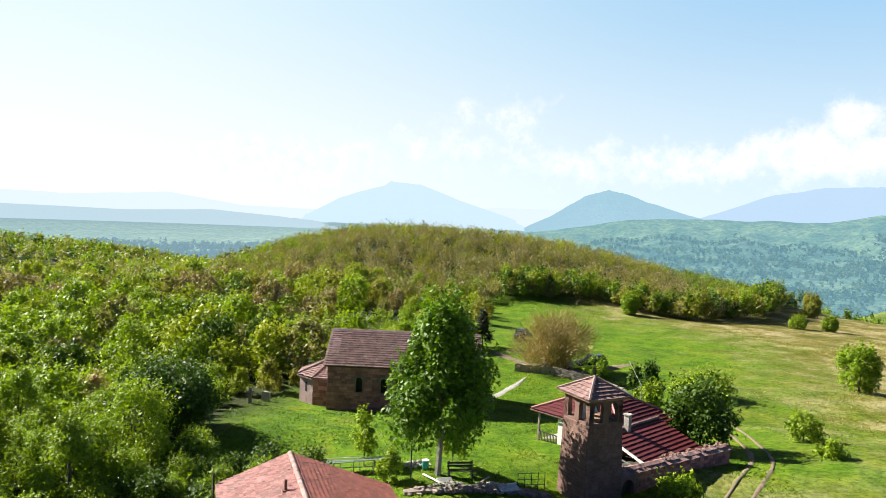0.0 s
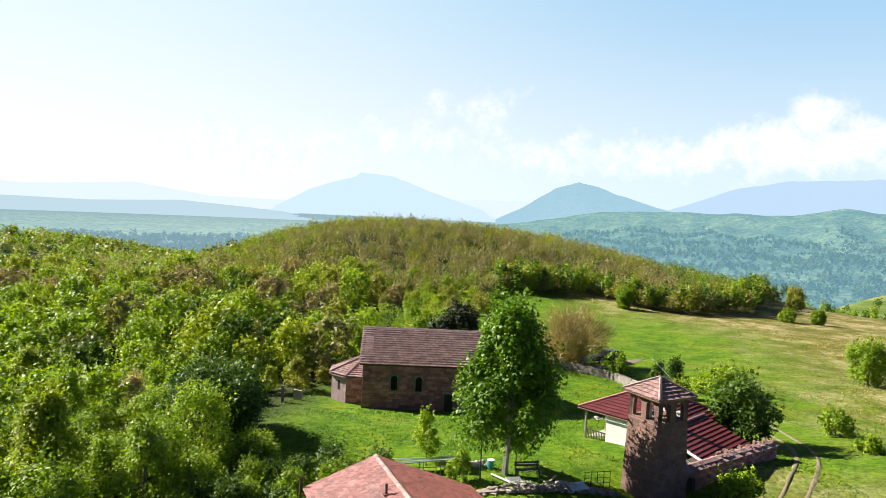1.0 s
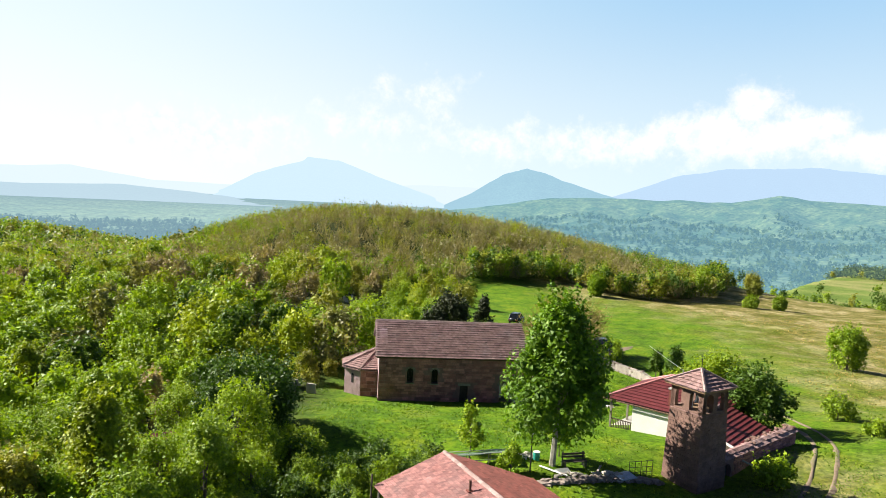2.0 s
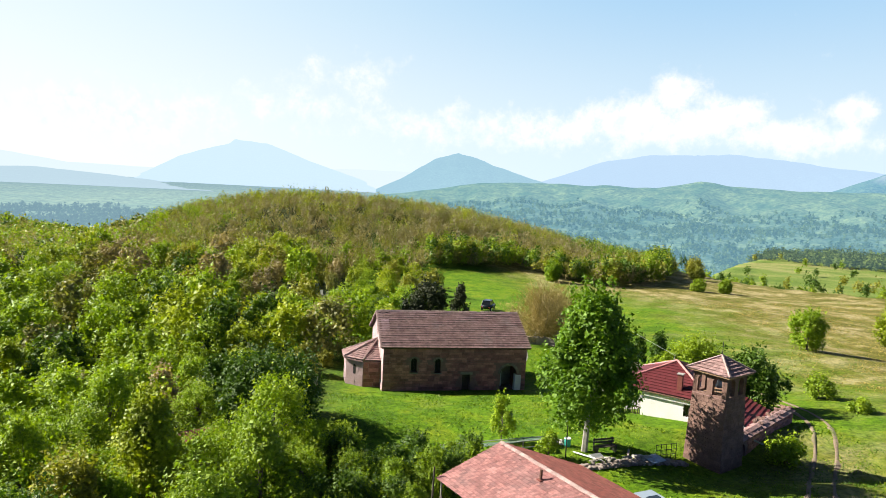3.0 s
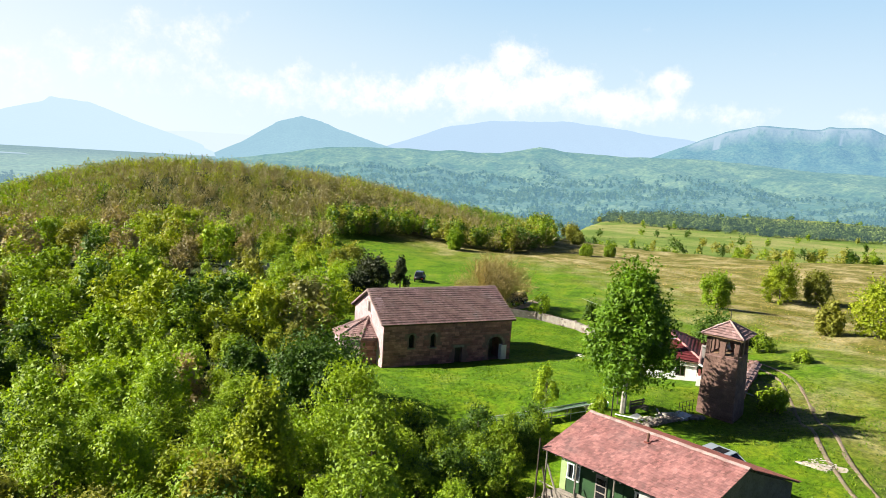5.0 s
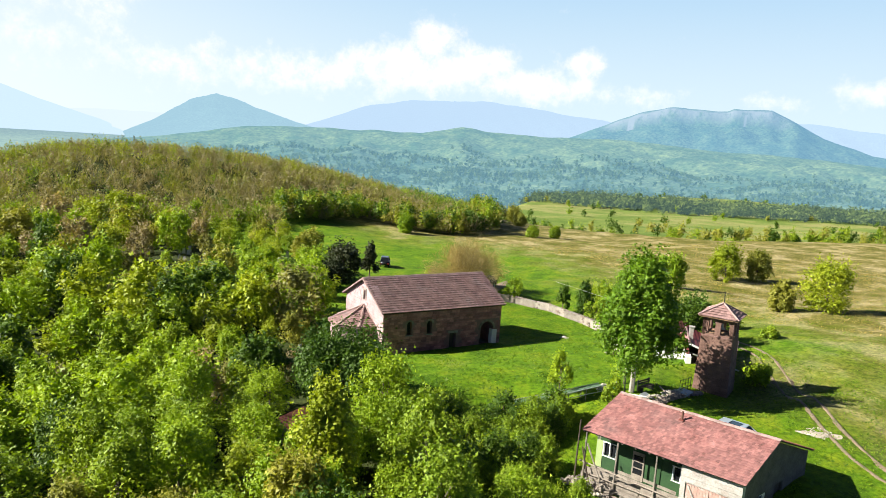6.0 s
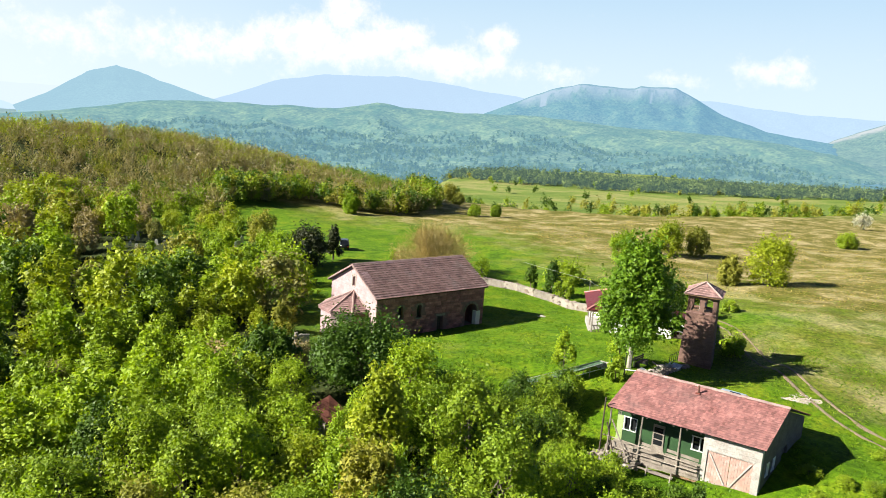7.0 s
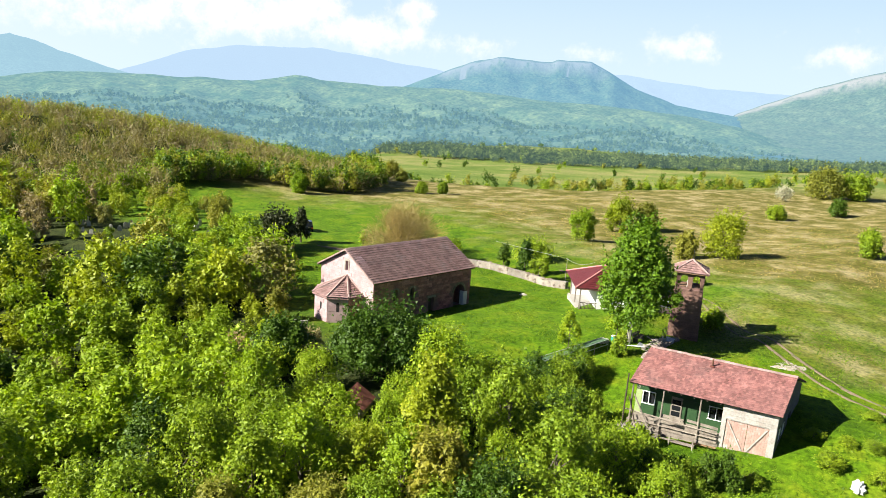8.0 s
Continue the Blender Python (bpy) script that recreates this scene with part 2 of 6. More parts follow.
# ---- the land ----
def wave(x, y, s, seed):
    """Smooth rolling noise, about -1 to 1."""
    rs = np.random.RandomState(seed)
    out = 0
    for k in range(6):
        a, f, ph = rs.uniform(0, 6.28), rs.uniform(0.6, 1.7) / s, rs.uniform(0, 6.28)
        out = out + np.sin((np.cos(a) * x + np.sin(a) * y) * f * 6.28 + ph)
    return out / 3.2


def step01(v):
    v = np.clip(v, 0, 1)
    return v * v * (3 - 2 * v)


def dell_edge(x):
    """Where the dry plateau breaks off into the dell beyond it."""
    return np.interp(x, (60, 82, 100, 115, 135, 191, 307, 600), (262, 252, 236, 206, 150, 128, 98, 20))


def gorge(x, y):
    """How far the land has dropped into the wooded gorge beyond the hill and the pastures, 0 to 1."""
    az, r = np.degrees(np.arctan2(x, y)), np.hypot(x, y)
    rim = np.interp(az, (-5, 18, 26, 30, 33, 36, 44, 60), (420, 380, 300, 330, 520, 700, 820, 900))
    return step01((r - rim) / 180) * step01((az + 10) / 10) * step01((100 - az) / 10)


def ground_z(x, y):
    x, y = np.asarray(x, float), np.asarray(y, float)
    z = np.interp(y, (-400, -60, 25, 33, 46, 57, 70, 120, 170, 250, 400, 800, 950, 1250, 4800), (-10, 2.0, 2.9, 3.2, 3.3, 2.2, 0.1, -0.9, -4.2, -9.5, -25, -41, -44, -75, -75))
    z = z - 2.4 * step01(-x / 12) * step01((58 - y) / 14)
    z = z - 1.1 * np.exp(-((x - 14) / 8.5) ** 4 - ((y - 43.5) / 4.0) ** 4)
    flank = np.where(x > 6, ((x - 6) / 84) ** 2, ((x - 6) / 73) ** 4)
    z = z + 20.5 * np.exp(-flank - ((y - 262) / 62) ** 2)
    z = z + 13 * np.exp(-((x + 190) / 80) ** 2 - ((y - 330) / 90) ** 2)
    z = z - 3.0 * step01((-x - 14) / 30) * step01((y - 25) / 40) * step01((170 - y) / 60)
    right = step01((x - 60) / 25)
    z = z - 9.0 * right * step01((y - dell_edge(x)) / 45) * step01((420 - y) / 200)
    z = z + 0.6 * step01((x - 20) / 30) * np.exp(-((y - 75) / 40) ** 2)
    z = z + 0.35 * wave(x, y, 34, 3) * step01((np.hypot(x, y - 68) - 14) / 25)
    far = step01((np.hypot(x, y) - 350) / 500)
    z = z - 40 * gorge(x, y)
    return z + 5 * far * wave(x, y, 520, 5)


def drop(x, y, up=0.0):
    return float(ground_z(x, y)) + up


def polar_sheet(name, az, radii, height, mat):
    """A sheet over rings and spokes about the origin; az in degrees from +y towards +x."""
    a, r = np.meshgrid(np.radians(az), radii)
    x, y = r * np.sin(a), r * np.cos(a)
    v = np.stack([x, y, height(x, y, np.degrees(a), r)], -1).reshape(-1, 3)
    n, m = a.shape
    i = (np.arange(n - 1)[:, None] * m + np.arange(m - 1)[None]).ravel()
    return quick_mesh(name, v, np.stack([i, i + m, i + m + 1, i + 1], 1), mat, True), v


def attribute(me, name, values):
    me.attributes.new(name, "FLOAT", "POINT").data.foreach_set("value", np.asarray(values, np.float32).ravel())


def grass_material():
    m, nt, links, b = nodes_of("grass")
    def attr(n):
        a = nt.new("ShaderNodeAttribute")
        a.attribute_name = n
        return a.outputs["Fac"]
    fine = noise_at(nt, links, 2.2, 6, 0.75)
    mid = noise_at(nt, links, 0.28, 5, 0.65)
    green = ramp(nt, links, mid, ((0.36, (0.044, 0.098, 0.003)), (0.5, (0.074, 0.146, 0.004)), (0.64, (0.12, 0.17, 0.007))))
    dry = ramp(nt, links, noise_at(nt, links, 0.16, 6, 0.7), ((0.36, (0.074, 0.08, 0.009)), (0.49, (0.135, 0.12, 0.032)), (0.62, (0.29, 0.245, 0.13))))
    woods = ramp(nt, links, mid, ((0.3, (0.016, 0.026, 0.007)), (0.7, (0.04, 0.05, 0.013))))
    # the boundary between green and dry is ragged
    rag = nt.new("ShaderNodeMath")
    rag.operation = "MULTIPLY_ADD"
    rag.inputs[1].default_value = 0.9
    links.new(noise_at(nt, links, 0.11, 6, 0.7), rag.inputs[0])
    links.new(attr("dry"), rag.inputs[2])
    f = ramp(nt, links, rag.outputs[0], ((0.52, (0, 0, 0)), (1.08, (1, 1, 1))))
    c = mix(nt, links, "MIX", f, green, dry)
    past = ramp(nt, links, noise_at(nt, links, 0.02, 6, 0.65), ((0.38, (0.074, 0.122, 0.020)), (0.5, (0.118, 0.164, 0.034)), (0.62, (0.20, 0.20, 0.075))))
    c = mix(nt, links, "MIX", attr("pasture"), c, past)
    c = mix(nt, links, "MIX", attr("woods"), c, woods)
    c = mix(nt, links, "MULTIPLY", 1.0, c, ramp(nt, links, fine, ((0.36, (0.50, 0.55, 0.5)), (0.5, (1, 1, 1)), (0.64, (1.5, 1.4, 1.25)))))
    links.new(c, b.inputs["Base Color"])
    b.inputs["Roughness"].default_value = 0.95
    b.inputs["Specular IOR Level"].default_value = 0.1
    bump(nt, links, fine, b, 0.8, 0.12)
    return m


GRASS = grass_material()
GLADE = (-120, 215, 34, 17)  # an open glade in the western woods: centre and half axes
AZ = np.concatenate([np.arange(-180, -60, 4), np.arange(-60, 100, 0.5), np.arange(100, 181, 4)])
RADII = np.concatenate([[0.5], np.geomspace(4, 4700, 240)])
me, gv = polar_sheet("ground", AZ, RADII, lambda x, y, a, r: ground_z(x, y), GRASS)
gx, gy = gv[:, 0], gv[:, 1]
# dryness: the open field to the east, patches by the track; green round the church
dry = 0.78 * step01((gx - 20) / 22) * step01((gy - 24) / 14) * step01((dell_edge(gx) + 10 - gy) / 12)
dry = dry * (0.55 + 0.45 * step01((gx - 36 + 0.15 * (gy - 60)) / 26))
dry = dry * (1 - 0.9 * np.exp(-((gx - 34) / 34) ** 2 - ((gy - 126) / 56) ** 2))
dry = dry + 0.5 * np.exp(-((gx - 90) / 26) ** 2 - ((gy - 205) / 36) ** 2)
dry = np.maximum(dry, 0.34 * step01((gx - 4) / 10) * step01((56 - gy) / 15))
dry = np.maximum(dry, 0.28 * step01((np.hypot(gx, gy) - 330) / 200) * (0.7 + 0.7 * wave(gx, gy, 160, 9)))
attribute(me, "dry", dry)
attribute(me, "pasture", step01((np.hypot(gx, gy) - 215) / 90) * step01((gx - 70) / 40))
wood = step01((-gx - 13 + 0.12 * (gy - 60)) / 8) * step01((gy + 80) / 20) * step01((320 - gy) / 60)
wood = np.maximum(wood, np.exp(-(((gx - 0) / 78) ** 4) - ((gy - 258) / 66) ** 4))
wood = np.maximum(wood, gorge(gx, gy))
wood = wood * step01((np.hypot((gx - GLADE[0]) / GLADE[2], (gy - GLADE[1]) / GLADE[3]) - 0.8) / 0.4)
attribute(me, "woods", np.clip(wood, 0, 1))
ground = tagged(part("ground", me, None, None), "rolling green meadow with dry yellowish field grass", "ground", kind="structure")


# ---- distance: hills and mountains, with haze painted into their material ----
def backdrop_material(name, low, high, rock, haze_glow, amount, scale, cliffs=0.0):
    """Distant slopes: a little diffuse colour, mixed with emission that paints the haze before them."""
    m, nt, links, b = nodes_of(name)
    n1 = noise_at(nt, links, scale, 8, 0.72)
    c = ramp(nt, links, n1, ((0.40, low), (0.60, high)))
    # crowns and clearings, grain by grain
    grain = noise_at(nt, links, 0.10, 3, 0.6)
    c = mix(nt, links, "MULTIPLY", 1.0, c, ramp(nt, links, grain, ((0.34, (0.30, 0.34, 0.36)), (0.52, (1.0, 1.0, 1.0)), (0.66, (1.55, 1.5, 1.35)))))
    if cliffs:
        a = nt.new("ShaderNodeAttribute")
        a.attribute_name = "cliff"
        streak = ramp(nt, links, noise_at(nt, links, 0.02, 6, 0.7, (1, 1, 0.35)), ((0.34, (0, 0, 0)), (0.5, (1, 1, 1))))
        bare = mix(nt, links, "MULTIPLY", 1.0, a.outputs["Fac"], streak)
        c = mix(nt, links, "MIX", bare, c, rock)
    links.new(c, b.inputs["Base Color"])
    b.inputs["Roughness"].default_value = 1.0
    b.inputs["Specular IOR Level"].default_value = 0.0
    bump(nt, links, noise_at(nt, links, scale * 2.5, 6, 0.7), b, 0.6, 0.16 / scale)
    # flat pale emission stands in for the haze, mixed in by amount
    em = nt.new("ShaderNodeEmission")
    em.inputs["Color"].default_value, em.inputs["Strength"].default_value = (*haze_glow, 1), 0.45
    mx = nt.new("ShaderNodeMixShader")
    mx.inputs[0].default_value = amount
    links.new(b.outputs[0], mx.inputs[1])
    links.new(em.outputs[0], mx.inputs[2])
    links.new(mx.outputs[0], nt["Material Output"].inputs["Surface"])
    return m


SLOPES = {}


def backdrop(name, label, ridge_r, depth, azel, mat, foot=-45.0, rough=0.06, seed=1, cliff=None):
    """A range of hills: its skyline is given as (azimuth, elevation), its slopes fall to the plain over depth metres."""
    az0, az1 = azel[0][0], azel[-1][0]
    az = np.arange(az0, az1 + 0.01, 0.16)
    radii = ridge_r + np.concatenate([np.linspace(-depth, 0, 46), np.linspace(0, depth * 0.5, 8)[1:]])
    pa, pe = np.array(azel).T
    cl = []

    def height(x, y, a, r):
        top = 22 + ridge_r * np.tan(np.radians(np.interp(a, pa, pe)))
        ends = step01((a - az0) / 1.5) * step01((az1 - a) / 1.5)
        u = np.clip((r - ridge_r) / depth, -1, 0.5)
        fall = np.where(u < 0, (1 + u), 1 - 1.6 * u)
        fall = np.where(u < 0, 0.35 * fall + 0.65 * fall ** 2.0, fall)
        if cliff:
            k = step01((a - cliff[0]) / 1.5) * step01((cliff[1] - a) / 1.5)
            drop_at = np.where(u < -0.05, 1.0, 0.0)
            fall = fall * (1 - cliff[2] * k * drop_at)
            cl.append(k * np.where((u >= -0.055 - 0.012 * wave(x, y, 130, seed)) & (u < -0.012), 1.0, 0.0))
        h = (top - foot)
        rel = wave(x, y, depth * 0.35, seed) + 0.6 * wave(x, y, depth * 0.12, seed + 1) + 0.35 * wave(x, y, depth * 0.05, seed + 2)
        z = foot + h * fall * (1 + rough * rel * np.clip(-u * 6, 0.12, 1) * 2.2)
        return foot - 8 + (z - foot + 8) * ends
    SLOPES[name] = height
    me, v = polar_sheet(name, az, radii, height, mat)
    if cliff:
        attribute(me, "cliff", np.clip(cl[0], 0, 1))
    return tagged(part(name, me, None, None), label, "mountain", kind="structure")


# haze colour and share are set range by range, palest in the west
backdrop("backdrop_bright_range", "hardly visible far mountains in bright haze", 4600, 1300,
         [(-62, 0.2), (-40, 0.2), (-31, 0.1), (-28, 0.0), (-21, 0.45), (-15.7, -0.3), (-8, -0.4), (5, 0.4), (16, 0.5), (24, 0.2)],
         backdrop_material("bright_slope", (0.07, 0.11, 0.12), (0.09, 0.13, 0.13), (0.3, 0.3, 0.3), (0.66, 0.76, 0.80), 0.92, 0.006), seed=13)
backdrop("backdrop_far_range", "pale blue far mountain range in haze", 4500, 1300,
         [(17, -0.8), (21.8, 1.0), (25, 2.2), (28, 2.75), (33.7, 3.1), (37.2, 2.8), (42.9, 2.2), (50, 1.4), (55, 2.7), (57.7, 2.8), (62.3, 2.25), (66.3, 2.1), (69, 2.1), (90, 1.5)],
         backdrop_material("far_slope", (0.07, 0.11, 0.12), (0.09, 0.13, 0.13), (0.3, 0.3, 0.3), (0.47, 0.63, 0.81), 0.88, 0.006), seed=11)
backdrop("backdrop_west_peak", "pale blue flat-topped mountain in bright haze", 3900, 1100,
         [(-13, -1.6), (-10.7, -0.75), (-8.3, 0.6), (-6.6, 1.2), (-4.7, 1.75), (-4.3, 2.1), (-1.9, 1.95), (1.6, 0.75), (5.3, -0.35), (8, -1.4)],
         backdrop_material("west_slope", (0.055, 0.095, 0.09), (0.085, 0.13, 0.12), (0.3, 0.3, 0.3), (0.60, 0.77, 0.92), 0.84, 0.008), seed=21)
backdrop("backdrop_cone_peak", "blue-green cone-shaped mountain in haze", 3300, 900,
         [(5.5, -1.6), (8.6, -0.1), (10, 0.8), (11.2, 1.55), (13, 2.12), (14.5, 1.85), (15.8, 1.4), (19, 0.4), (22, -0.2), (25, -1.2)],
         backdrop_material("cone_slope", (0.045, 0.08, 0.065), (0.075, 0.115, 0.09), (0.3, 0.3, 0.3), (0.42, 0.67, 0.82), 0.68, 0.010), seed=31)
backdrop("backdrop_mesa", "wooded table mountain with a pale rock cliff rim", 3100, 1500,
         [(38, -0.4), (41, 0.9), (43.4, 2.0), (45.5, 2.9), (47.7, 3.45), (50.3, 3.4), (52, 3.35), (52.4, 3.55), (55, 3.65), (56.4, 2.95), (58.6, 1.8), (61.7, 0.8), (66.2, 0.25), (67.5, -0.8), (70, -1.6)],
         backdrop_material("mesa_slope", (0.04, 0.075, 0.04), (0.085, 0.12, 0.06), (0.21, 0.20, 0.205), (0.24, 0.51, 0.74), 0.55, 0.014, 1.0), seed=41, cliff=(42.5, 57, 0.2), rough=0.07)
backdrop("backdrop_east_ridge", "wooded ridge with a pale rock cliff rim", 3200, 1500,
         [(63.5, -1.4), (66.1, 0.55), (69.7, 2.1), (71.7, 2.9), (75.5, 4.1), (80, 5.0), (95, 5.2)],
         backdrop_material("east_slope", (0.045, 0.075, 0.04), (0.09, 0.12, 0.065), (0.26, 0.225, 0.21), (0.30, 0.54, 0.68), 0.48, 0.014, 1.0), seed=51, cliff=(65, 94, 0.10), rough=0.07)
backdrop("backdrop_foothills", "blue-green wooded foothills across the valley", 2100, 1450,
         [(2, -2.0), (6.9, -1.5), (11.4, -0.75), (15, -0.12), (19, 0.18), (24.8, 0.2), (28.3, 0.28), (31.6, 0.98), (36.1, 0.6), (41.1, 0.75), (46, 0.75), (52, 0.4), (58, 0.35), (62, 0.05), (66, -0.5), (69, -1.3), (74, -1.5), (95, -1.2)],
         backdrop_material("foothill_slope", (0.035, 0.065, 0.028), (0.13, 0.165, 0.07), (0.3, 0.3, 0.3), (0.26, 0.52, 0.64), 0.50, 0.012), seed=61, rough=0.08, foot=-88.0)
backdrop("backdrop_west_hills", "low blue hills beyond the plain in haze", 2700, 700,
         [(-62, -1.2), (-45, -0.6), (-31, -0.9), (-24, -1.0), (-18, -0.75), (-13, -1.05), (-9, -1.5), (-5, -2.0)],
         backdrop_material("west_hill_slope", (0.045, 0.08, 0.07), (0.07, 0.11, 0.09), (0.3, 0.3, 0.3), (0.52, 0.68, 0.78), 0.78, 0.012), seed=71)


def plain_z(x, y):
    r = np.hypot(x, y)
    return np.maximum(ground_z(x, y) + np.interp(r, (430, 520), (-2, 2)), -46) * (r < 950) + (r >= 950) * -46 + 1.5 * wave(x, y, 300, 81) * (r > 800)


def plain_west():
    """The flat farmland below the western hills, far off; its pale haze is emission."""
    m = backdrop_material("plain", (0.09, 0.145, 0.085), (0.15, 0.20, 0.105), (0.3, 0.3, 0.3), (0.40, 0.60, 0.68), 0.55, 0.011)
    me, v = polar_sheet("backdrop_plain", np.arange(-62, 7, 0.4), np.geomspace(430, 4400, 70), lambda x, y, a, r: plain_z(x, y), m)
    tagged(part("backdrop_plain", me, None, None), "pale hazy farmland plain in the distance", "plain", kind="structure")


plain_west()
# ---- clouds on the horizon, as a far backdrop ----
def clouds():
    az = np.arange(-62, 101, 0.6)
    el = np.arange(-1.2, 27, 0.5)
    a, e = np.meshgrid(az, el)
    rad = np.radians
    R = 4850.0
    v = np.stack([R * np.sin(rad(a)) * np.cos(rad(e)), R * np.cos(rad(a)) * np.cos(rad(e)), 22 + R * np.sin(rad(e))], -1).reshape(-1, 3)
    n, m = a.shape
    i = (np.arange(n - 1)[:, None] * m + np.arange(m - 1)[None]).ravel()
    mat, nt, links, b = nodes_of("cloud")
    me = quick_mesh("backdrop_clouds", v, np.stack([i, i + 1, i + m + 1, i + m], 1), mat, True)
    d = np.zeros_like(a)
    for ca, ce, wa, we, k in ((1.5, 7.6, 3.2, 1.6, 0.5), (5.5, 7.4, 2.6, 1.8, 0.55), (0, 5.2, 7, 2.0, 0.5), (12, 4.4, 9, 1.7, 0.6), (20, 4.3, 8, 1.6, 0.7), (26.5, 5.4, 4.5, 2.0, 0.95), (29.8, 7.6, 2.0, 1.5, 1.0), (33.5, 6.2, 3.0, 1.4, 1.0), (28.5, 5.2, 7, 1.6, 1.0), (41.5, 6.2, 1.7, 1.1, 1.0), (38, 4.6, 5.5, 1.2, 0.9), (61.5, 4.9, 3.4, 1.0, 0.75), (56, 4.2, 4, 0.7, 0.5), (73, 4.8, 3, 0.9, 0.6), (-12, 3.5, 9, 2.2, 0.6), (46, 4.2, 4, 0.8, 0.6)):
        d = np.maximum(d, k * np.exp(-((a - ca) / wa) ** 2 - ((e - ce) / np.where(e < ce, we * 1.2, we)) ** 2))
    attribute(me, "cover", d)
    # milky air low down, thickest towards the sun
    warm = step01((34 - a) / 66)
    veil = (0.86 + 0.14 * np.exp(-np.maximum(e, 0) / 6.0)) * step01((27 - e) / 8)
    attribute(me, "veil", np.clip(veil, 0, 1) * step01((100 - a) / 10) * step01((a + 62) / 10))
    attribute(me, "warm", warm)
    attribute(me, "high", step01((e - 2.5) / 17))
    def attr(nm):
        t = nt.new("ShaderNodeAttribute")
        t.attribute_name = nm
        return t.outputs["Fac"]
    puff = noise_at(nt, links, 0.0062, 10, 0.66)
    add = nt.new("ShaderNodeMath")
    add.operation = "MULTIPLY_ADD"
    add.inputs[1].default_value = 1.5
    links.new(puff, add.inputs[0])
    links.new(attr("cover"), add.inputs[2])
    sub = nt.new("ShaderNodeMapRange")
    sub.interpolation_type = "SMOOTHSTEP"
    sub.inputs[1].default_value, sub.inputs[2].default_value = 0.95, 1.5
    links.new(add.outputs[0], sub.inputs[0])
    mx = nt.new("ShaderNodeMath")
    mx.operation = "MAXIMUM"
    links.new(sub.outputs[0], mx.inputs[0])
    links.new(attr("veil"), mx.inputs[1])
    em = nt.new("ShaderNodeEmission")
    air = mix(nt, links, "MIX", attr("high"), (0.39, 0.475, 0.525), (0.20, 0.355, 0.51))
    air = mix(nt, links, "MIX", attr("warm"), air, mix(nt, links, "MIX", attr("high"), (0.53, 0.55, 0.55), (0.43, 0.53, 0.55)))
    puffy = ramp(nt, links, noise_at(nt, links, 0.012, 7, 0.65), ((0.35, (0.46, 0.52, 0.55)), (0.58, (0.57, 0.575, 0.575))))
    links.new(mix(nt, links, "MIX", sub.outputs[0], air, puffy), em.inputs["Color"])
    em.inputs["Strength"].default_value = 0.66
    tr = nt.new("ShaderNodeBsdfTransparent")
    ms = nt.new("ShaderNodeMixShader")
    links.new(mx.outputs[0], ms.inputs[0])
    links.new(tr.outputs[0], ms.inputs[1])
    links.new(em.outputs[0], ms.inputs[2])
    links.new(ms.outputs[0], nt["Material Output"].inputs["Surface"])
    tagged(part("backdrop_clouds", me, None, None), "white cumulus clouds low over the mountains", "cloud", kind="structure")


clouds()
# ---- trees ----
def leaf_tris(rs, centres, radii, count, size, up=0.45, tall=1.1):
    """Small pointed leaf sprays on the clumps, tips outward and up: (n, 3, 3)."""
    k = rs.randint(0, len(centres), count)
    d = rs.normal(size=(count, 3))
    d /= np.linalg.norm(d, axis=1, keepdims=True)
    d[:, 2] = np.abs(d[:, 2]) * np.where(rs.rand(count) < 0.75, 1, -1)
    p = centres[k] + d * (radii[k] * rs.rand(count) ** 0.42)[:, None] * np.array([1, 1, tall])
    # a fifth of them climb the shoots that stand out of each clump
    shoot = rs.rand(count) < 0.2
    a = (k * 2.39996 + rs.randint(0, 3, count) * 2.1)[:, None]
    out = np.concatenate([np.cos(a) * 0.45, np.sin(a) * 0.45, np.ones_like(a)], 1) * (radii[k] * rs.uniform(0.5, 1.75, count))[:, None]
    p = np.where(shoot[:, None], centres[k] + out + rs.normal(size=(count, 3)) * (radii[k] * 0.1)[:, None], p)
    nrm = d * 0.9 + rs.normal(size=(count, 3)) * 0.5 + np.array([0, 0, up])
    tip = d + rs.normal(size=(count, 3)) * 0.6 + np.array([0, 0, 0.5])
    side = np.cross(nrm, tip)
    side /= np.linalg.norm(side, axis=1, keepdims=True) + 1e-6
    tip = np.cross(side, nrm)
    tip /= np.linalg.norm(tip, axis=1, keepdims=True) + 1e-6
    s = size * rs.uniform(0.6, 1.35, count)[:, None]
    return np.stack([p - tip * s * 0.4 - side * s * 0.42, p - tip * s * 0.4 + side * s * 0.42, p + tip * s * 0.7], 1)


def twig_tris(rs, start, direction, length, width):
    """Thin tapered twigs from their starts: (n, 3, 3)."""
    n = len(start)
    d = direction / np.linalg.norm(direction, axis=1, keepdims=True)
    side = np.cross(d, rs.normal(size=(n, 3)))
    side /= np.linalg.norm(side, axis=1, keepdims=True) + 1e-6
    w, l = (width * rs.uniform(0.6, 1.3, n))[:, None], (length * rs.uniform(0.6, 1.4, n))[:, None]
    return np.stack([start - side * w * 0.5, start + side * w * 0.5, start + d * l], 1)


def soup(name, q, mat):
    """A mesh of loose faces: (n, corners, 3)."""
    return quick_mesh(name, q.reshape(-1, 3), np.arange(len(q) * q.shape[1]).reshape(-1, q.shape[1]), mat)


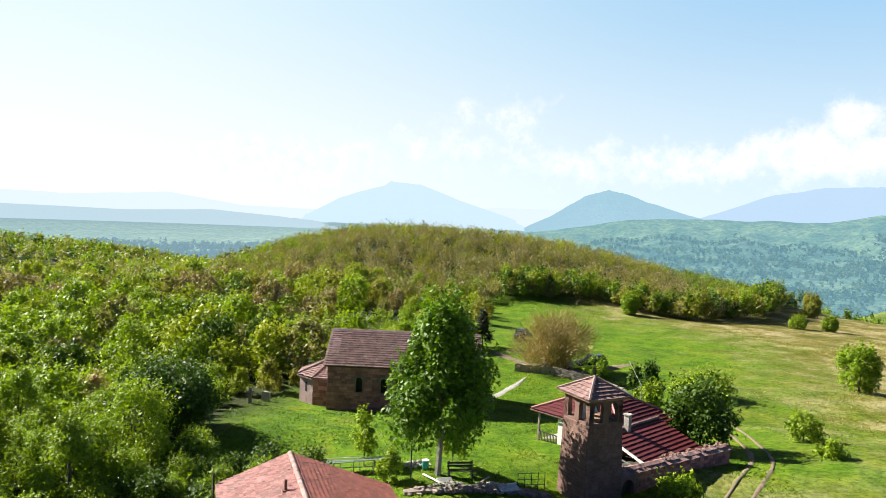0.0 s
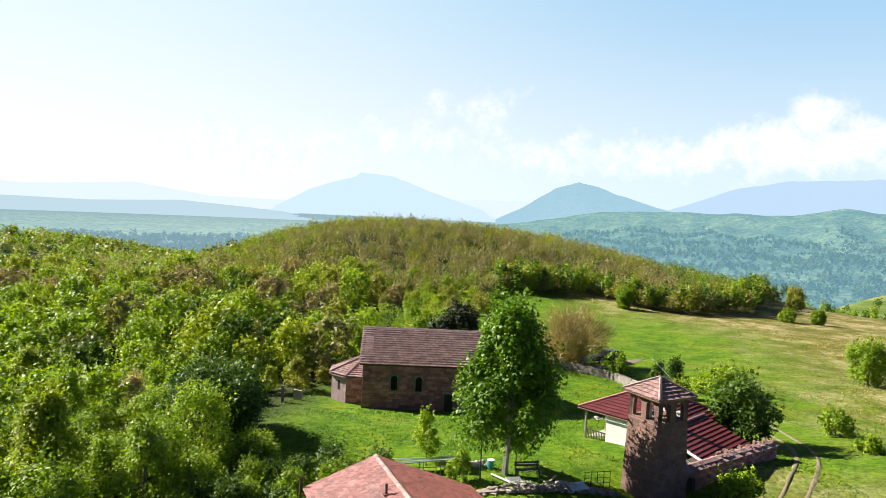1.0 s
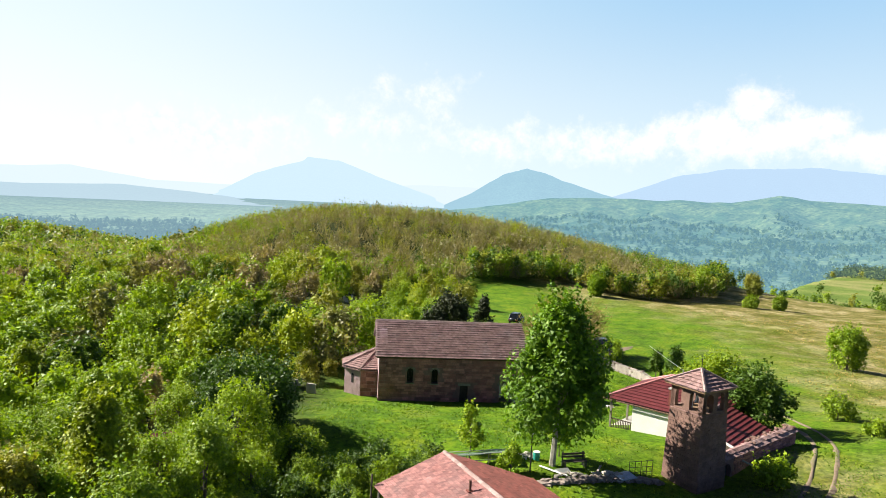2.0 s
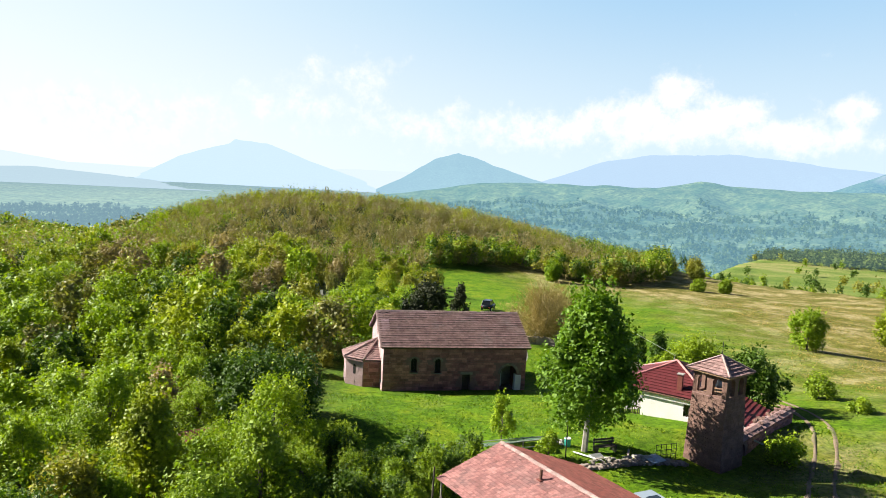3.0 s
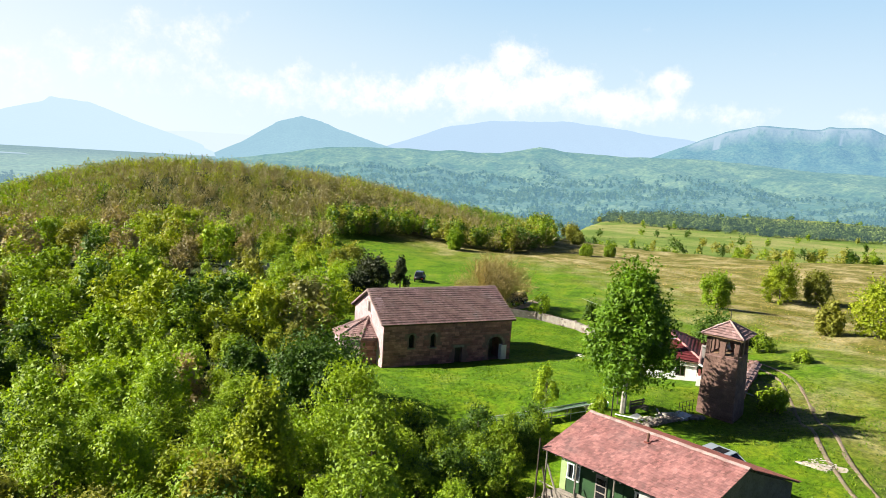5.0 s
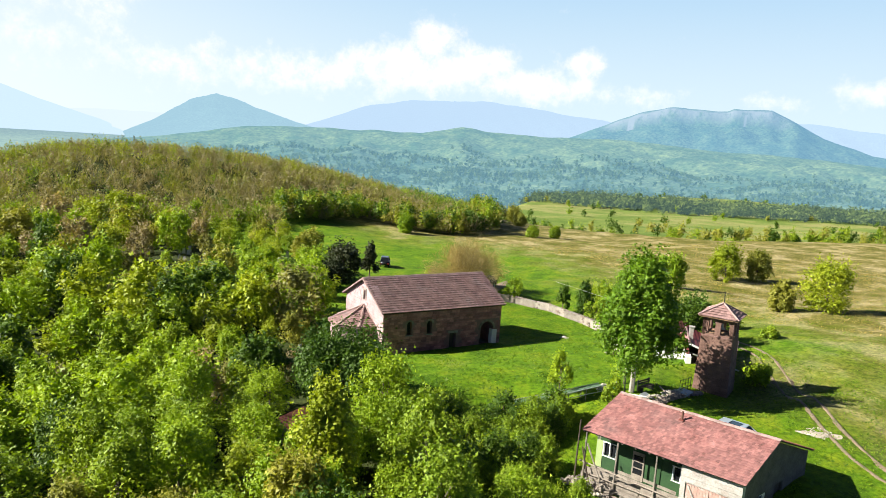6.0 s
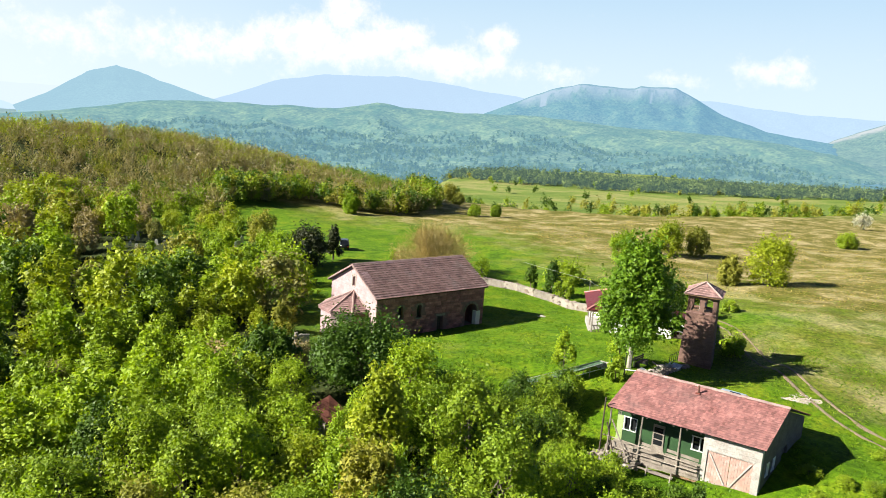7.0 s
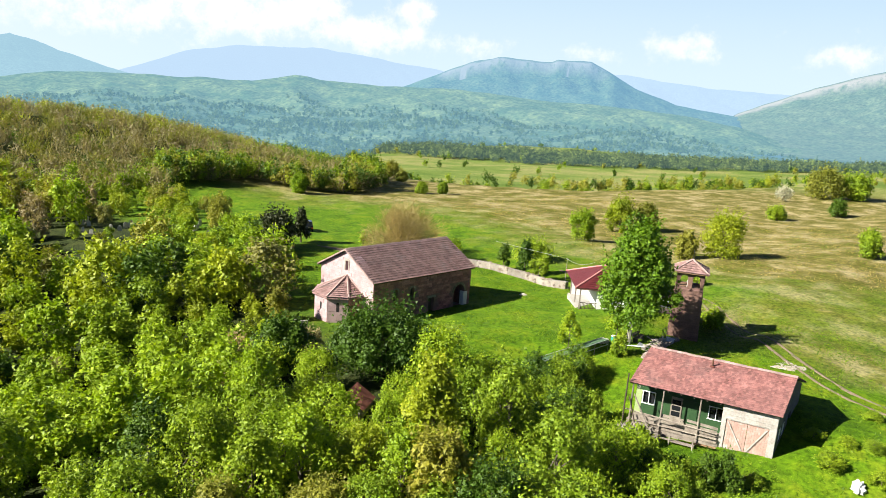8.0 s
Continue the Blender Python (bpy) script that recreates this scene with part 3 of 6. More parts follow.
def crown_clumps(rs, height, radius, base, n, shape):
    """Clump centres that fill a crown: 'round', 'cone' or 'spread'."""
    u = rs.rand(n) ** (0.8 if shape == "cone" else 0.9)
    zc = base + (height - base) * u
    prof = {"round": np.sqrt(np.clip(1 - (2 * u - 0.9) ** 2 / 1.3, 0.05, 1)), "cone": np.clip(1.08 - u, 0.1, 1) ** 0.72 * np.clip(0.45 + u * 2.4, 0, 1), "spread": np.sqrt(np.clip(1 - (1.1 * u) ** 2, 0.05, 1))}[shape]
    a = rs.uniform(0, 6.283, n)
    r = radius * prof * np.sqrt(rs.uniform(0.3, 1.0, n)) * rs.uniform(0.75, 1.12, n)
    return np.stack([r * np.cos(a), r * np.sin(a), zc], 1)


def tree_meshes(seed, height, radius, base, clumps, count, size, leaf, bark, shape="round", trunk=0.14, blob=0.36, lean=0.0):
    rs = np.random.RandomState(seed)
    c = crown_clumps(rs, height * 0.93, radius * 0.82, base, clumps, shape)
    c[:, 0] += lean * c[:, 2]
    rad = radius * blob * rs.uniform(0.4, 1.2, clumps)
    q = leaf_tris(rs, c, rad, count, size)
    bm = bmesh.new()
    top = Vector((lean * height * 0.8, 0, height * 0.8))
    pts = [Vector((0, 0, -0.4))] + [top * (k / 4) + Vector((rs.normal() * 0.05, rs.normal() * 0.05, 0)) * height * 0.2 for k in (1, 2, 3, 4)]
    for k in range(4):
        rod(bm, pts[k], pts[k + 1], trunk * (1 - 0.22 * k), trunk * (1 - 0.22 * (k + 1)), 6)
    for k in range(min(clumps, 11)):
        s = pts[1].lerp(pts[4], rs.rand() * 0.75)
        rod(bm, s, Vector(c[k]), trunk * 0.36, trunk * 0.08, 4)
    tm = bpy.data.meshes.new("trunk")
    bmesh.ops.recalc_face_normals(bm, faces=bm.faces)
    bm.to_mesh(tm)
    bm.free()
    tm.materials.append(bark)
    return tm, soup("crown", q, leaf), q


def plant(name, meshes, m, label, category="tree", group=""):
    t = thing(name, m, label, category, group)
    part("trunk", meshes[0], None, t)
    part("crown", meshes[1], None, t)
    return t


def spot(x, y, s=1.0, rz=0.0, up=0.0):
    return pose(x, y, drop(x, y, up), 0, 0, rz) @ Matrix.Diagonal((s, s, s, 1))


KINDS = {
    "bright": (LEAF_BRIGHT, BARK, "bright green leafy tree in dense woodland"),
    "green": (LEAF_GREEN, BARK, "fresh green leafy tree in dense woodland"),
    "dark": (LEAF_DARK, BARK, "dark green leafy tree in dense woodland"),
    "yellow": (LEAF_YELLOW, BARK, "yellow-green budding tree in dense woodland"),
    "olive": (LEAF_OLIVE, BARK, "olive green budding tree in dense woodland"),
    "brown": (LEAF_BROWN, BARK, "brownish tree with hardly opened buds in woodland"),
    "grey": (LEAF_GREY, BARK, "grey-green leafy tree in dense woodland"),
}
PROTO = {}
for i, (k, (leaf, bark, lab)) in enumerate(KINDS.items()):
    for v in range(3):
        # near: fine leaves; mid: fewer and larger ones
        PROTO[k, "near", v] = tree_meshes(100 + i * 10 + v, 5.2, 2.5, 0.4, 54, 7000, 0.165, leaf, bark, ("round", "spread", "round")[v])
        PROTO[k, "far", v] = tree_meshes(250 + i * 10 + v, 7.0, 3.9, 0.4, 46, 2300, 0.43, leaf, bark, "round", blob=0.30)
        if k in ("bright", "green", "yellow", "dark"):
            PROTO[k, "bush", v] = tree_meshes(300 + i * 10 + v, 5.0, 2.9, 0.1, 44, 3600, 0.29, leaf, bark, ("round", "spread", "spread")[v])
        PROTO[k, "mid", v] = tree_meshes(200 + i * 10 + v, 5.2, 2.6, 0.3, 38, 2500, 0.285, leaf, bark, ("round", "spread", "round")[v])


def in_yard(x, y):
    """The mown yard, the buildings and the open land, where no woodland grows."""
    west = np.interp(y, (20, 30, 36, 41, 46, 50, 54, 58, 63, 69, 74, 78, 82, 90, 105, 120, 140, 172, 178), (-15.5, -15.5, -15, -13.5, -13.0, -15.0, -17.5, -17.5, -20.5, -21.0, -18.5, -14.5, -11.5, -7, -1, 5, 12, 14, 60))
    return x > west


def woodland():
    """Single trees where the camera passes nearest; behind them the woods close into one mass."""
    rs = np.random.RandomState(7)
    kinds = list(KINDS)
    cells, roots, mass, taken = {}, {}, {k: [] for k in KINDS}, 0
    for _ in range(9000):
        y = 22 + 165 * rs.rand() ** 1.35
        x = rs.uniform(-48 - 0.5 * y, 12)
        if in_yard(x + 1.2, y) or (x < -62 - 0.1 * y and y < 60):
            continue
        if any((x - cx) ** 2 + (y - cy) ** 2 < cr * cr for cx, cy, cr in ((-21, 55.6, 5.0), (-27.7, 42.5, 3.2), (-25.9, 51.9, 2.6), (-25.2, 63.5, 2.6), (-18, 71.8, 1.5))):
            continue
        gap = 2.15 + y * 0.008 + 1.9 * min(1.0, max(0.0, (y - 74) / 14))
        key = (int(x // gap), int(y // gap))
        if any((p[0] - x) ** 2 + (p[1] - y) ** 2 < gap * gap for dx in (-1, 0, 1) for dy in (-1, 0, 1) for p in cells.get((key[0] + dx, key[1] + dy), ())):
            continue
        cells.setdefault(key, []).append((x, y))
        w = float(wave(x, y, 30, 17)) + rs.normal() * (0.5 if y < 75 else 0.75)
        ww = float(wave(x, y, 24, 23)) + rs.normal() * 0.5
        k = "yellow" if w > (1.6 if y < 75 else 0.75) else "bright" if w > -0.3 else "green" if w > -0.95 else "dark" if ww < 0.0 else "grey"
        if ww > 1.05:
            k = "olive" if w > 0 else "brown"
        if k in ("brown", "grey") and y < 62:
            k = "green"
        low = x > -24 and y < 41
        if low and k in ("yellow", "olive"):
            k = "bright"
        if y > 140 and rs.rand() < 0.45:
            k = kinds[rs.choice([3, 4, 5])]
        v = rs.randint(3)
        s = rs.uniform(0.62, 1.12)
        if y > 95 and x > -14:
            s *= 0.65
        if x > -18 and y < 52:
            s *= 0.72
        if low:
            s *= 0.7
        if x > -28 and 60 < y < 80:
            s *= 0.62
        # the old graveyard lies open among low scrub
        u = x + 14 - (y - 137) * 0.34
        if abs(u) < 8 and 112 < y < 142:
            if y > 132:
                continue
            s *= 0.34
            k = "olive" if y < 122 else "bright"
        turn = rs.uniform(0, 360)
        m = spot(x, y, s, turn) @ Matrix.Diagonal((1, 1, rs.uniform(0.72, 1.12), 1))
        if y < 58 and taken < 290:
            taken += 1
            if (k, v) in roots:
                ob = copy_thing(roots[k, v], m)
                ob.matrix_basis = m
            else:
                roots[k, v] = plant("woodland_tree", PROTO[k, "near", v], m, KINDS[k][2], "tree", "woodland trees")
        else:
            q = PROTO[k, "mid" if y < 80 else "far", v][2]
            mass[k].append(q @ np.array(m.to_3x3()).T + np.array(m.translation))
    root = thing("west_thicket", Matrix(), "dense mixed spring woodland of green and yellowish trees", "woods", kind="stuff")
    for k, qs in mass.items():
        if qs:
            part("canopy", soup("canopy", np.concatenate(qs), KINDS[k][0]), None, root)


woodland()


def far_woods(name, label, spots, height, radius, per, size, mat_mix, seed, twigs=0.0, ground_at=None):
    """Woods that nobody could count: crown by crown, one mesh per colour under one root. mat_mix: material, weight and, if it grows by height, a function of x and y; twigs: the share of bare upright twigs."""
    rs = np.random.RandomState(seed)
    root = thing(name, Matrix(), label, "woods", kind="stuff")
    weight = np.stack([m[1] * (m[2](spots[:, 0], spots[:, 1]) if len(m) > 2 else np.ones(len(spots))) for m in mat_mix], 1)
    which = (rs.rand(len(spots), 1) > np.cumsum(weight / weight.sum(1, keepdims=True), 1)).sum(1)
    for i, m in enumerate(mat_mix):
        sel = spots[which == i]
        if not len(sel):
            continue
        z0 = (ground_at or ground_z)(sel[:, 0], sel[:, 1])
        h = height * rs.uniform(0.7, 1.25, len(sel))
        w = radius * rs.uniform(0.75, 1.2, len(sel))
        lobes = 5
        n = len(sel) * lobes
        t = np.repeat(np.arange(len(sel)), lobes)
        u, a = rs.uniform(0.25, 0.8, n), rs.uniform(0, 6.283, n)
        r = w[t] * 0.6 * np.sqrt(rs.rand(n)) * (1.15 - 0.6 * u)
        c = np.stack([sel[t, 0] + r * np.cos(a), sel[t, 1] + r * np.sin(a), z0[t] + h[t] * u], 1)
        bare = int(len(sel) * per * twigs)
        got = [leaf_tris(rs, c, w[t] * 0.5, len(sel) * per - bare, size)] if per else []
        if bare:
            k = rs.randint(0, len(sel), bare)
            d = np.stack([rs.normal(size=bare) * 0.45, rs.normal(size=bare) * 0.45, np.ones(bare)], 1)
            b = np.stack([sel[k, 0], sel[k, 1], z0[k]], 1) + d * (h[k] * rs.uniform(0.15, 0.7, bare))[:, None]
            got.append(twig_tris(rs, b, d + rs.normal(size=(bare, 3)) * 0.22, height * 0.36, size * 0.32))
        part("canopy", soup("canopy", np.concatenate(got), m[0]), None, root)
    return root


def scatter(rs, n, x0, x1, y0, y1, keep):
    p = np.stack([rs.uniform(x0, x1, n), rs.uniform(y0, y1, n)], 1)
    return p[keep(p[:, 0], p[:, 1])]


rs = np.random.RandomState(3)
def on_hill(x, y):
    edge = np.interp(x, (-200, -30, 10, 19, 42, 45, 59, 80, 96, 118), (150, 165, 172, 178, 184, 172, 163, 172, 200, 238))
    back = np.interp(x, (-150, 0, 80, 130), (330, 330, 310, 262))
    return (y > edge) & (y < back)
hill = scatter(rs, 5200, -120, 118, 150, 330, on_hill)
crest = lambda x, y: step01((y - 215) / 50) * (0.5 + 0.5 * step01((wave(x, y, 60, 29) + 0.6) / 0.8))
east_end = lambda x, y: step01((x - 66) / 18) * step01((y - 196) / 14)
west_side = lambda x, y: step01((-20 - x) / 40)
low_rim = lambda x, y: step01((198 - y) / 22) + 0.12
far_woods("hill_woods", "brownish budding woods covering the round hill", hill, 5.0, 2.3, 90, 0.44, [(LEAF_BROWN, 5.2, lambda x, y: (1.1 - 0.75 * crest(x, y)) * (1 - east_end(x, y))), (LEAF_OLIVE, 2.2, lambda x, y: 1 - 0.8 * east_end(x, y)), (LEAF_YELLOW, 2.2, lambda x, y: crest(x, y) * (1 - east_end(x, y))), (LEAF_GREEN, 1.6, lambda x, y: low_rim(x, y) + 1.6 * west_side(x, y) + east_end(x, y)), (LEAF_BRIGHT, 1.2, west_side), (LEAF_DARK, 0.9, lambda x, y: low_rim(x, y) + 2 * east_end(x, y)), (LEAF_GREY, 0.8)], 31, 0.42)
foot = np.stack([rs.uniform(16, 104, 240), rs.uniform(1, 13, 240)], 1)
foot[:, 1] += np.interp(foot[:, 0], (10, 19, 42, 45, 59, 80, 96, 118), (172, 178, 184, 172, 163, 172, 200, 238))
far_woods("rim_woods", "taller green trees along the foot of the hill", foot, 6.8, 2.5, 210, 0.5, [(LEAF_GREEN, 3), (LEAF_DARK, 3), (LEAF_OLIVE, 2.5), (LEAF_YELLOW, 1)], 32)
left = scatter(rs, 3300, -330, -60, 100, 420, lambda x, y: (np.hypot((x - GLADE[0]) / GLADE[2], (y - GLADE[1]) / GLADE[3]) > 1) & ~((y < 165) & (x > -48 - 0.5 * y)))
far_woods("west_woods", "green mixed woods on the western slopes", left, 5.2, 3.2, 80, 0.8, [(LEAF_GREEN, 4), (LEAF_OLIVE, 2), (LEAF_GREY, 2), (LEAF_BRIGHT, 1.5), (LEAF_DARK, 2), (LEAF_YELLOW, 1)], 33)
# ---- building pieces ----
def tile_field(rs, corners, course, width, thick, proud=0.05, jitter=0.02, courses_only=False):
    """Roof tiles over a plane: corners are eave start, eave end, ridge end, ridge start. Yields (corner points, thickness)."""
    a, b, c, d = [Vector(p) for p in corners]
    n = (b - a).cross(d - a).normalized()
    if n.z < 0:
        n = -n
    rows = max(1, round(((d + c) / 2 - (a + b) / 2).length / course))
    for r in range(rows):
        f0, f1 = r / rows, (r + 1.12) / rows
        l0, r0 = a.lerp(d, f0), b.lerp(c, f0)
        l1, r1 = a.lerp(d, min(f1, 1)), b.lerp(c, min(f1, 1))
        cols = max(1, round((r0 - l0).length / width))
        shift = 0.5 * (r % 2)
        for k in range(-1, cols + 1):
            g0, g1 = max(0, (k + shift) / cols), min(1, (k + 1 + shift) / cols)
            if g1 - g0 < 0.15 / cols:
                continue
            lift = n * (proud + rs.normal() * jitter)
            low = n * 0.005
            p = [l0.lerp(r0, g0), l0.lerp(r0, g1), l1.lerp(r1, g1), l1.lerp(r1, g0)]
            yield [p[0] + lift, p[1] + lift * 1.1, p[2] + low, p[3] + low], thick, n


def tile_hexa(bm, q, thick, n):
    hexa(bm, [p - n * thick for p in q] + list(q))


def tiled_roof(parent, rs, corners, course, width, mat, thick=0.03, proud=0.06, jitter=0.015, name="tile_covering", label=""):
    bm = bmesh.new()
    for q, t, n in tile_field(rs, corners, course, width, thick, proud, jitter):
        tile_hexa(bm, q, t, n)
    ob = part(name, bm, mat, parent, label)
    ob["kind"] = "stuff"
    return ob


def courses(rs, x0, x1, z0, z1, h, w, skip=lambda *a: False):
    """Blocks of coursed masonry over a wall face: yields (x0, x1, z0, z1)."""
    z = z0
    while z < z1 - 0.05:
        hh = min(h * rs.uniform(0.75, 1.25), z1 - z)
        x = x0
        while x < x1 - 0.05:
            ww = min(w * rs.uniform(0.6, 1.5), x1 - x)
            if x1 - x - ww < 0.15:
                ww = x1 - x
            if not skip(x, x + ww, z, z + hh):
                yield x, x + ww, z, z + hh
            x += ww
        z += hh


def masonry(parent, rs, m, length, z0, z1, h, w, mat, skip=lambda *a: False, top=None, joint=0.018, name="masonry"):
    """Stones set proud of a wall face whose outward side is -y of m."""
    bm = bmesh.new()
    for a, b, c, d in courses(rs, 0, length, z0, z1, h, w, skip):
        d2 = d
        if top:
            d2 = min(d, top((a + b) / 2))
            if d2 - c < 0.08:
                continue
        o = -0.025 - abs(rs.normal()) * 0.012
        j = joint
        hexa(bm, [m @ Vector(p) for p in ((a + j, o, c + j), (b - j, o, c + j), (b - j, 0.02, c + j), (a + j, 0.02, c + j), (a + j, o, d2 - j), (b - j, o, d2 - j), (b - j, 0.02, d2 - j), (a + j, 0.02, d2 - j))])
    ob = part(name, bm, mat, parent)
    ob["kind"] = "stuff"
    return ob


def arch_outline(cx, w, z0, z1, y, n=8):
    """An opening with a round head, in the plane y."""
    r = w / 2
    return [(cx - r, y, z0), (cx + r, y, z0)] + [(cx + r * math.cos(a), y, z1 - r + r * math.sin(a)) for a in (math.pi * k / n for k in range(n + 1))]


def pierced(outer, holes, depth, mat, name, parent, label=""):
    """A wall slab in the local xz-plane, with its thickness along +y, and openings that go through it."""
    bm = bmesh.new()
    edges = []
    for loop in [outer] + holes:
        vs = [bm.verts.new(p) for p in loop]
        edges += [bm.edges.new((vs[i], vs[(i + 1) % len(vs)])) for i in range(len(vs))]
    bmesh.ops.triangle_fill(bm, edges=edges, use_beauty=True, use_dissolve=False)
    got = bmesh.ops.extrude_face_region(bm, geom=list(bm.faces))
    for v in got["geom"]:
        if isinstance(v, bmesh.types.BMVert):
            v.co.y += depth
    return part(name, bm, mat, parent, label)


def at(ob, m):
    ob.matrix_basis = m
    return ob


# ---- the church ----
def church():
    rs = np.random.RandomState(5)
    L, W, EZ, RZ = 14.9, 9.4, 4.75, 7.2
    t = thing("church", pose(-10.6, 69.3, 0.1), "old red stone church with a weathered tiled roof on a meadow", "church")
    win = [(3.1, 0.62, 2.0, 3.45), (5.55, 0.62, 1.95, 3.4)]
    outer = [(0, 0, -1), (L, 0, -1), (L, 0, EZ), (0, 0, EZ)]
    holes = [arch_outline(c, w, a, b, 0) for c, w, a, b in win] + [[(8.15, 0, 0.05), (9.0, 0, 0.05), (9.0, 0, 1.8), (8.15, 0, 1.8)], arch_outline(13.05, 1.75, 0.1, 2.75, 0, 10)]
    pierced(outer, holes, 0.8, MORTAR, "south_wall", t)
    def clear(a, b, c, d):
        for cx, w, z0, z1 in win + [(8.57, 0.9, -1, 1.85), (13.05, 1.9, -1, 2.8)]:
            if b > cx - w / 2 - 0.04 and a < cx + w / 2 + 0.04 and d > z0 - 0.03 and c < z1 + 0.05:
                return True
        return False
    masonry(t, rs, Matrix(), L, -0.3, EZ - 0.06, 0.30, 0.62, STONE_RED, clear)
    for c, w, a, b in win:
        wd = part("window", blk(c - w / 2, c + w / 2, 0.42, 0.46, a, b), DARK_INSIDE, t)
        bm = bmesh.new()
        for k in range(11):
            an = math.pi * k / 10
            r0, r1 = w / 2 + 0.015, w / 2 + 0.2
            cz = b - w / 2
            a2 = an + math.pi / 10 * 0.88
            if k < 10:
                prism(bm, [(c + r * math.cos(q), -0.06, cz + r * math.sin(q)) for r, q in ((r0, an), (r1, an), (r1, a2), (r0, a2))], (0, 0.12, 0))
        part("arch_stones", bm, WALL_OLD, wd, "pale stone window arch")
        part("sill", blk(c - w / 2 - 0.1, c + w / 2 + 0.1, -0.08, 0.3, a - 0.1, a), STONE_GREY, wd)
        bm = bmesh.new()
        for k in range(1, 4):
            rod(bm, (c - w / 2 + w * k / 4, 0.38, a), (c - w / 2 + w * k / 4, 0.38, b - 0.05), 0.012, None, 4)
        part("grille", bm, METAL_DARK, wd)
    d = part("door", blk(8.17, 8.98, 0.45, 0.52, 0.05, 1.8), WOOD_DARK, t, "dark wooden side door")
    part("lintel", blk(7.95, 9.2, -0.07, 0.3, 1.8, 2.02), STONE_GREY, d)
    # porch end behind the arch: whitewashed pier and dark room
    part("porch_pier", blk(13.75, 14.4, -0.10, 0.5, -0.1, 1.75), PLASTER, t, "whitewashed arch pier")
    bm = bmesh.new()
    for k in range(12):
        an, a2 = math.pi * k / 12, math.pi * (k + 0.95) / 12
        prism(bm, [(13.05 + r * math.cos(q), -0.07, 1.87 + r * math.sin(q)) for r, q in ((0.885, an), (1.13, an), (1.13, a2), (0.885, a2))], (0, 0.3, 0))
    part("porch_arch", bm, WALL_OLD, t, "stone arch ring")
    part("porch_back", blk(11.4, 14.2, 2.6, 2.7, -0.1, 3.2), PLASTER_OLD, t)
    part("porch_board", blk(12.25, 12.75, 1.4, 1.46, 0.2, 2.2), WHITE_PAINT, t, "pale notice board in the porch")
    part("porch_floor", blk(11.4, 14.2, 0.1, 2.6, -0.2, 0.02), STONE_GREY, t)
    part("north_wall", blk(0, L, W - 0.8, W, -1, EZ), STONE_RED, t)
    # gable walls; the apse end carries smooth pinkish stone
    gable_o = [(0, 0, -1), (W, 0, -1), (W, 0, EZ), (W / 2 + 1.6, 0, RZ - 0.62), (W / 2, 0, RZ - 0.05), (W / 2 - 1.6, 0, RZ - 0.62), (0, 0, EZ)]
    east = pose(0, W, 0, 0, 0, -90)
    ww = pierced(gable_o, [arch_outline(W / 2, 0.42, 4.95, 6.0, 0)], 0.8, STONE_PINK, "apse_gable_wall", t, "sunlit pinkish stone gable wall")
    at(ww, east)
    gw = part("gable_window", blk(W / 2 - 0.2, W / 2 + 0.2, 0.35, 0.4, 4.95, 6.0), DARK_INSIDE, ww)
    bm = bmesh.new()
    box(bm, W / 2 - 0.42, W / 2 - 0.24, -0.05, 0.1, 4.9, 6.0)
    box(bm, W / 2 + 0.24, W / 2 + 0.42, -0.05, 0.1, 4.9, 6.0)
    box(bm, W / 2 - 0.42, W / 2 + 0.42, -0.05, 0.1, 6.02, 6.2)
    part("window_frame", bm, STONE_GREY, ww)
    gtop = lambda x: EZ + (RZ - EZ) * (1 - abs(x - W / 2) / (W / 2)) - 0.12
    masonry(t, rs, east, W, -0.3, RZ - 0.1, 0.34, 0.75, STONE_PINK, lambda a, b, c, d: (b > W / 2 - 0.45 and a < W / 2 + 0.45 and d > 4.85 and c < 6.25), gtop, joint=0.012, name="gable_masonry")
    west = part("entrance_gable_wall", bmesh.new(), STONE_RED, t)
    bm = bmesh.new()
    prism(bm, [(L - 0.8, 0.8, -1), (L - 0.8, W - 0.8, -1), (L - 0.8, W - 0.8, EZ), (L - 0.8, W / 2, RZ - 0.1), (L - 0.8, 0.8, EZ)], (0.8, 0, 0))
    bm.to_mesh(west.data)
    bm.free()
    # roof
    roof = part("roof", bmesh.new(), WOOD_DARK, t)
    bm = bmesh.new()
    oh = 0.42
    zz = lambda y: EZ + 0.1 + (RZ - EZ) * (1 - abs(y - W / 2) / (W / 2))
    for y0 in (-oh, W + oh):
        slab(bm, [(-0.3, y0, zz(y0)), (L + 0.25, y0, zz(y0)), (L + 0.25, W / 2, zz(W / 2)), (-0.3, W / 2, zz(W / 2))], 0.14)
    bm.to_mesh(roof.data)
    bm.free()
    tiled_roof(roof, rs, [(-0.34, -oh - 0.05, zz(-oh - 0.05)), (L + 0.3, -oh - 0.05, zz(-oh - 0.05)), (L + 0.3, W / 2, zz(W / 2)), (-0.34, W / 2, zz(W / 2))], 0.36, 0.27, TILE_OLD, 0.045, 0.135, 0.014)
    tiled_roof(roof, rs, [(-0.34, W + oh + 0.05, zz(-oh - 0.05)), (L + 0.3, W + oh + 0.05, zz(-oh - 0.05)), (L + 0.3, W / 2, zz(W / 2)), (-0.34, W / 2, zz(W / 2))], 0.4, 0.6, TILE_OLD, 0.035, 0.085, 0.012)
    bm = bmesh.new()
    x = -0.36
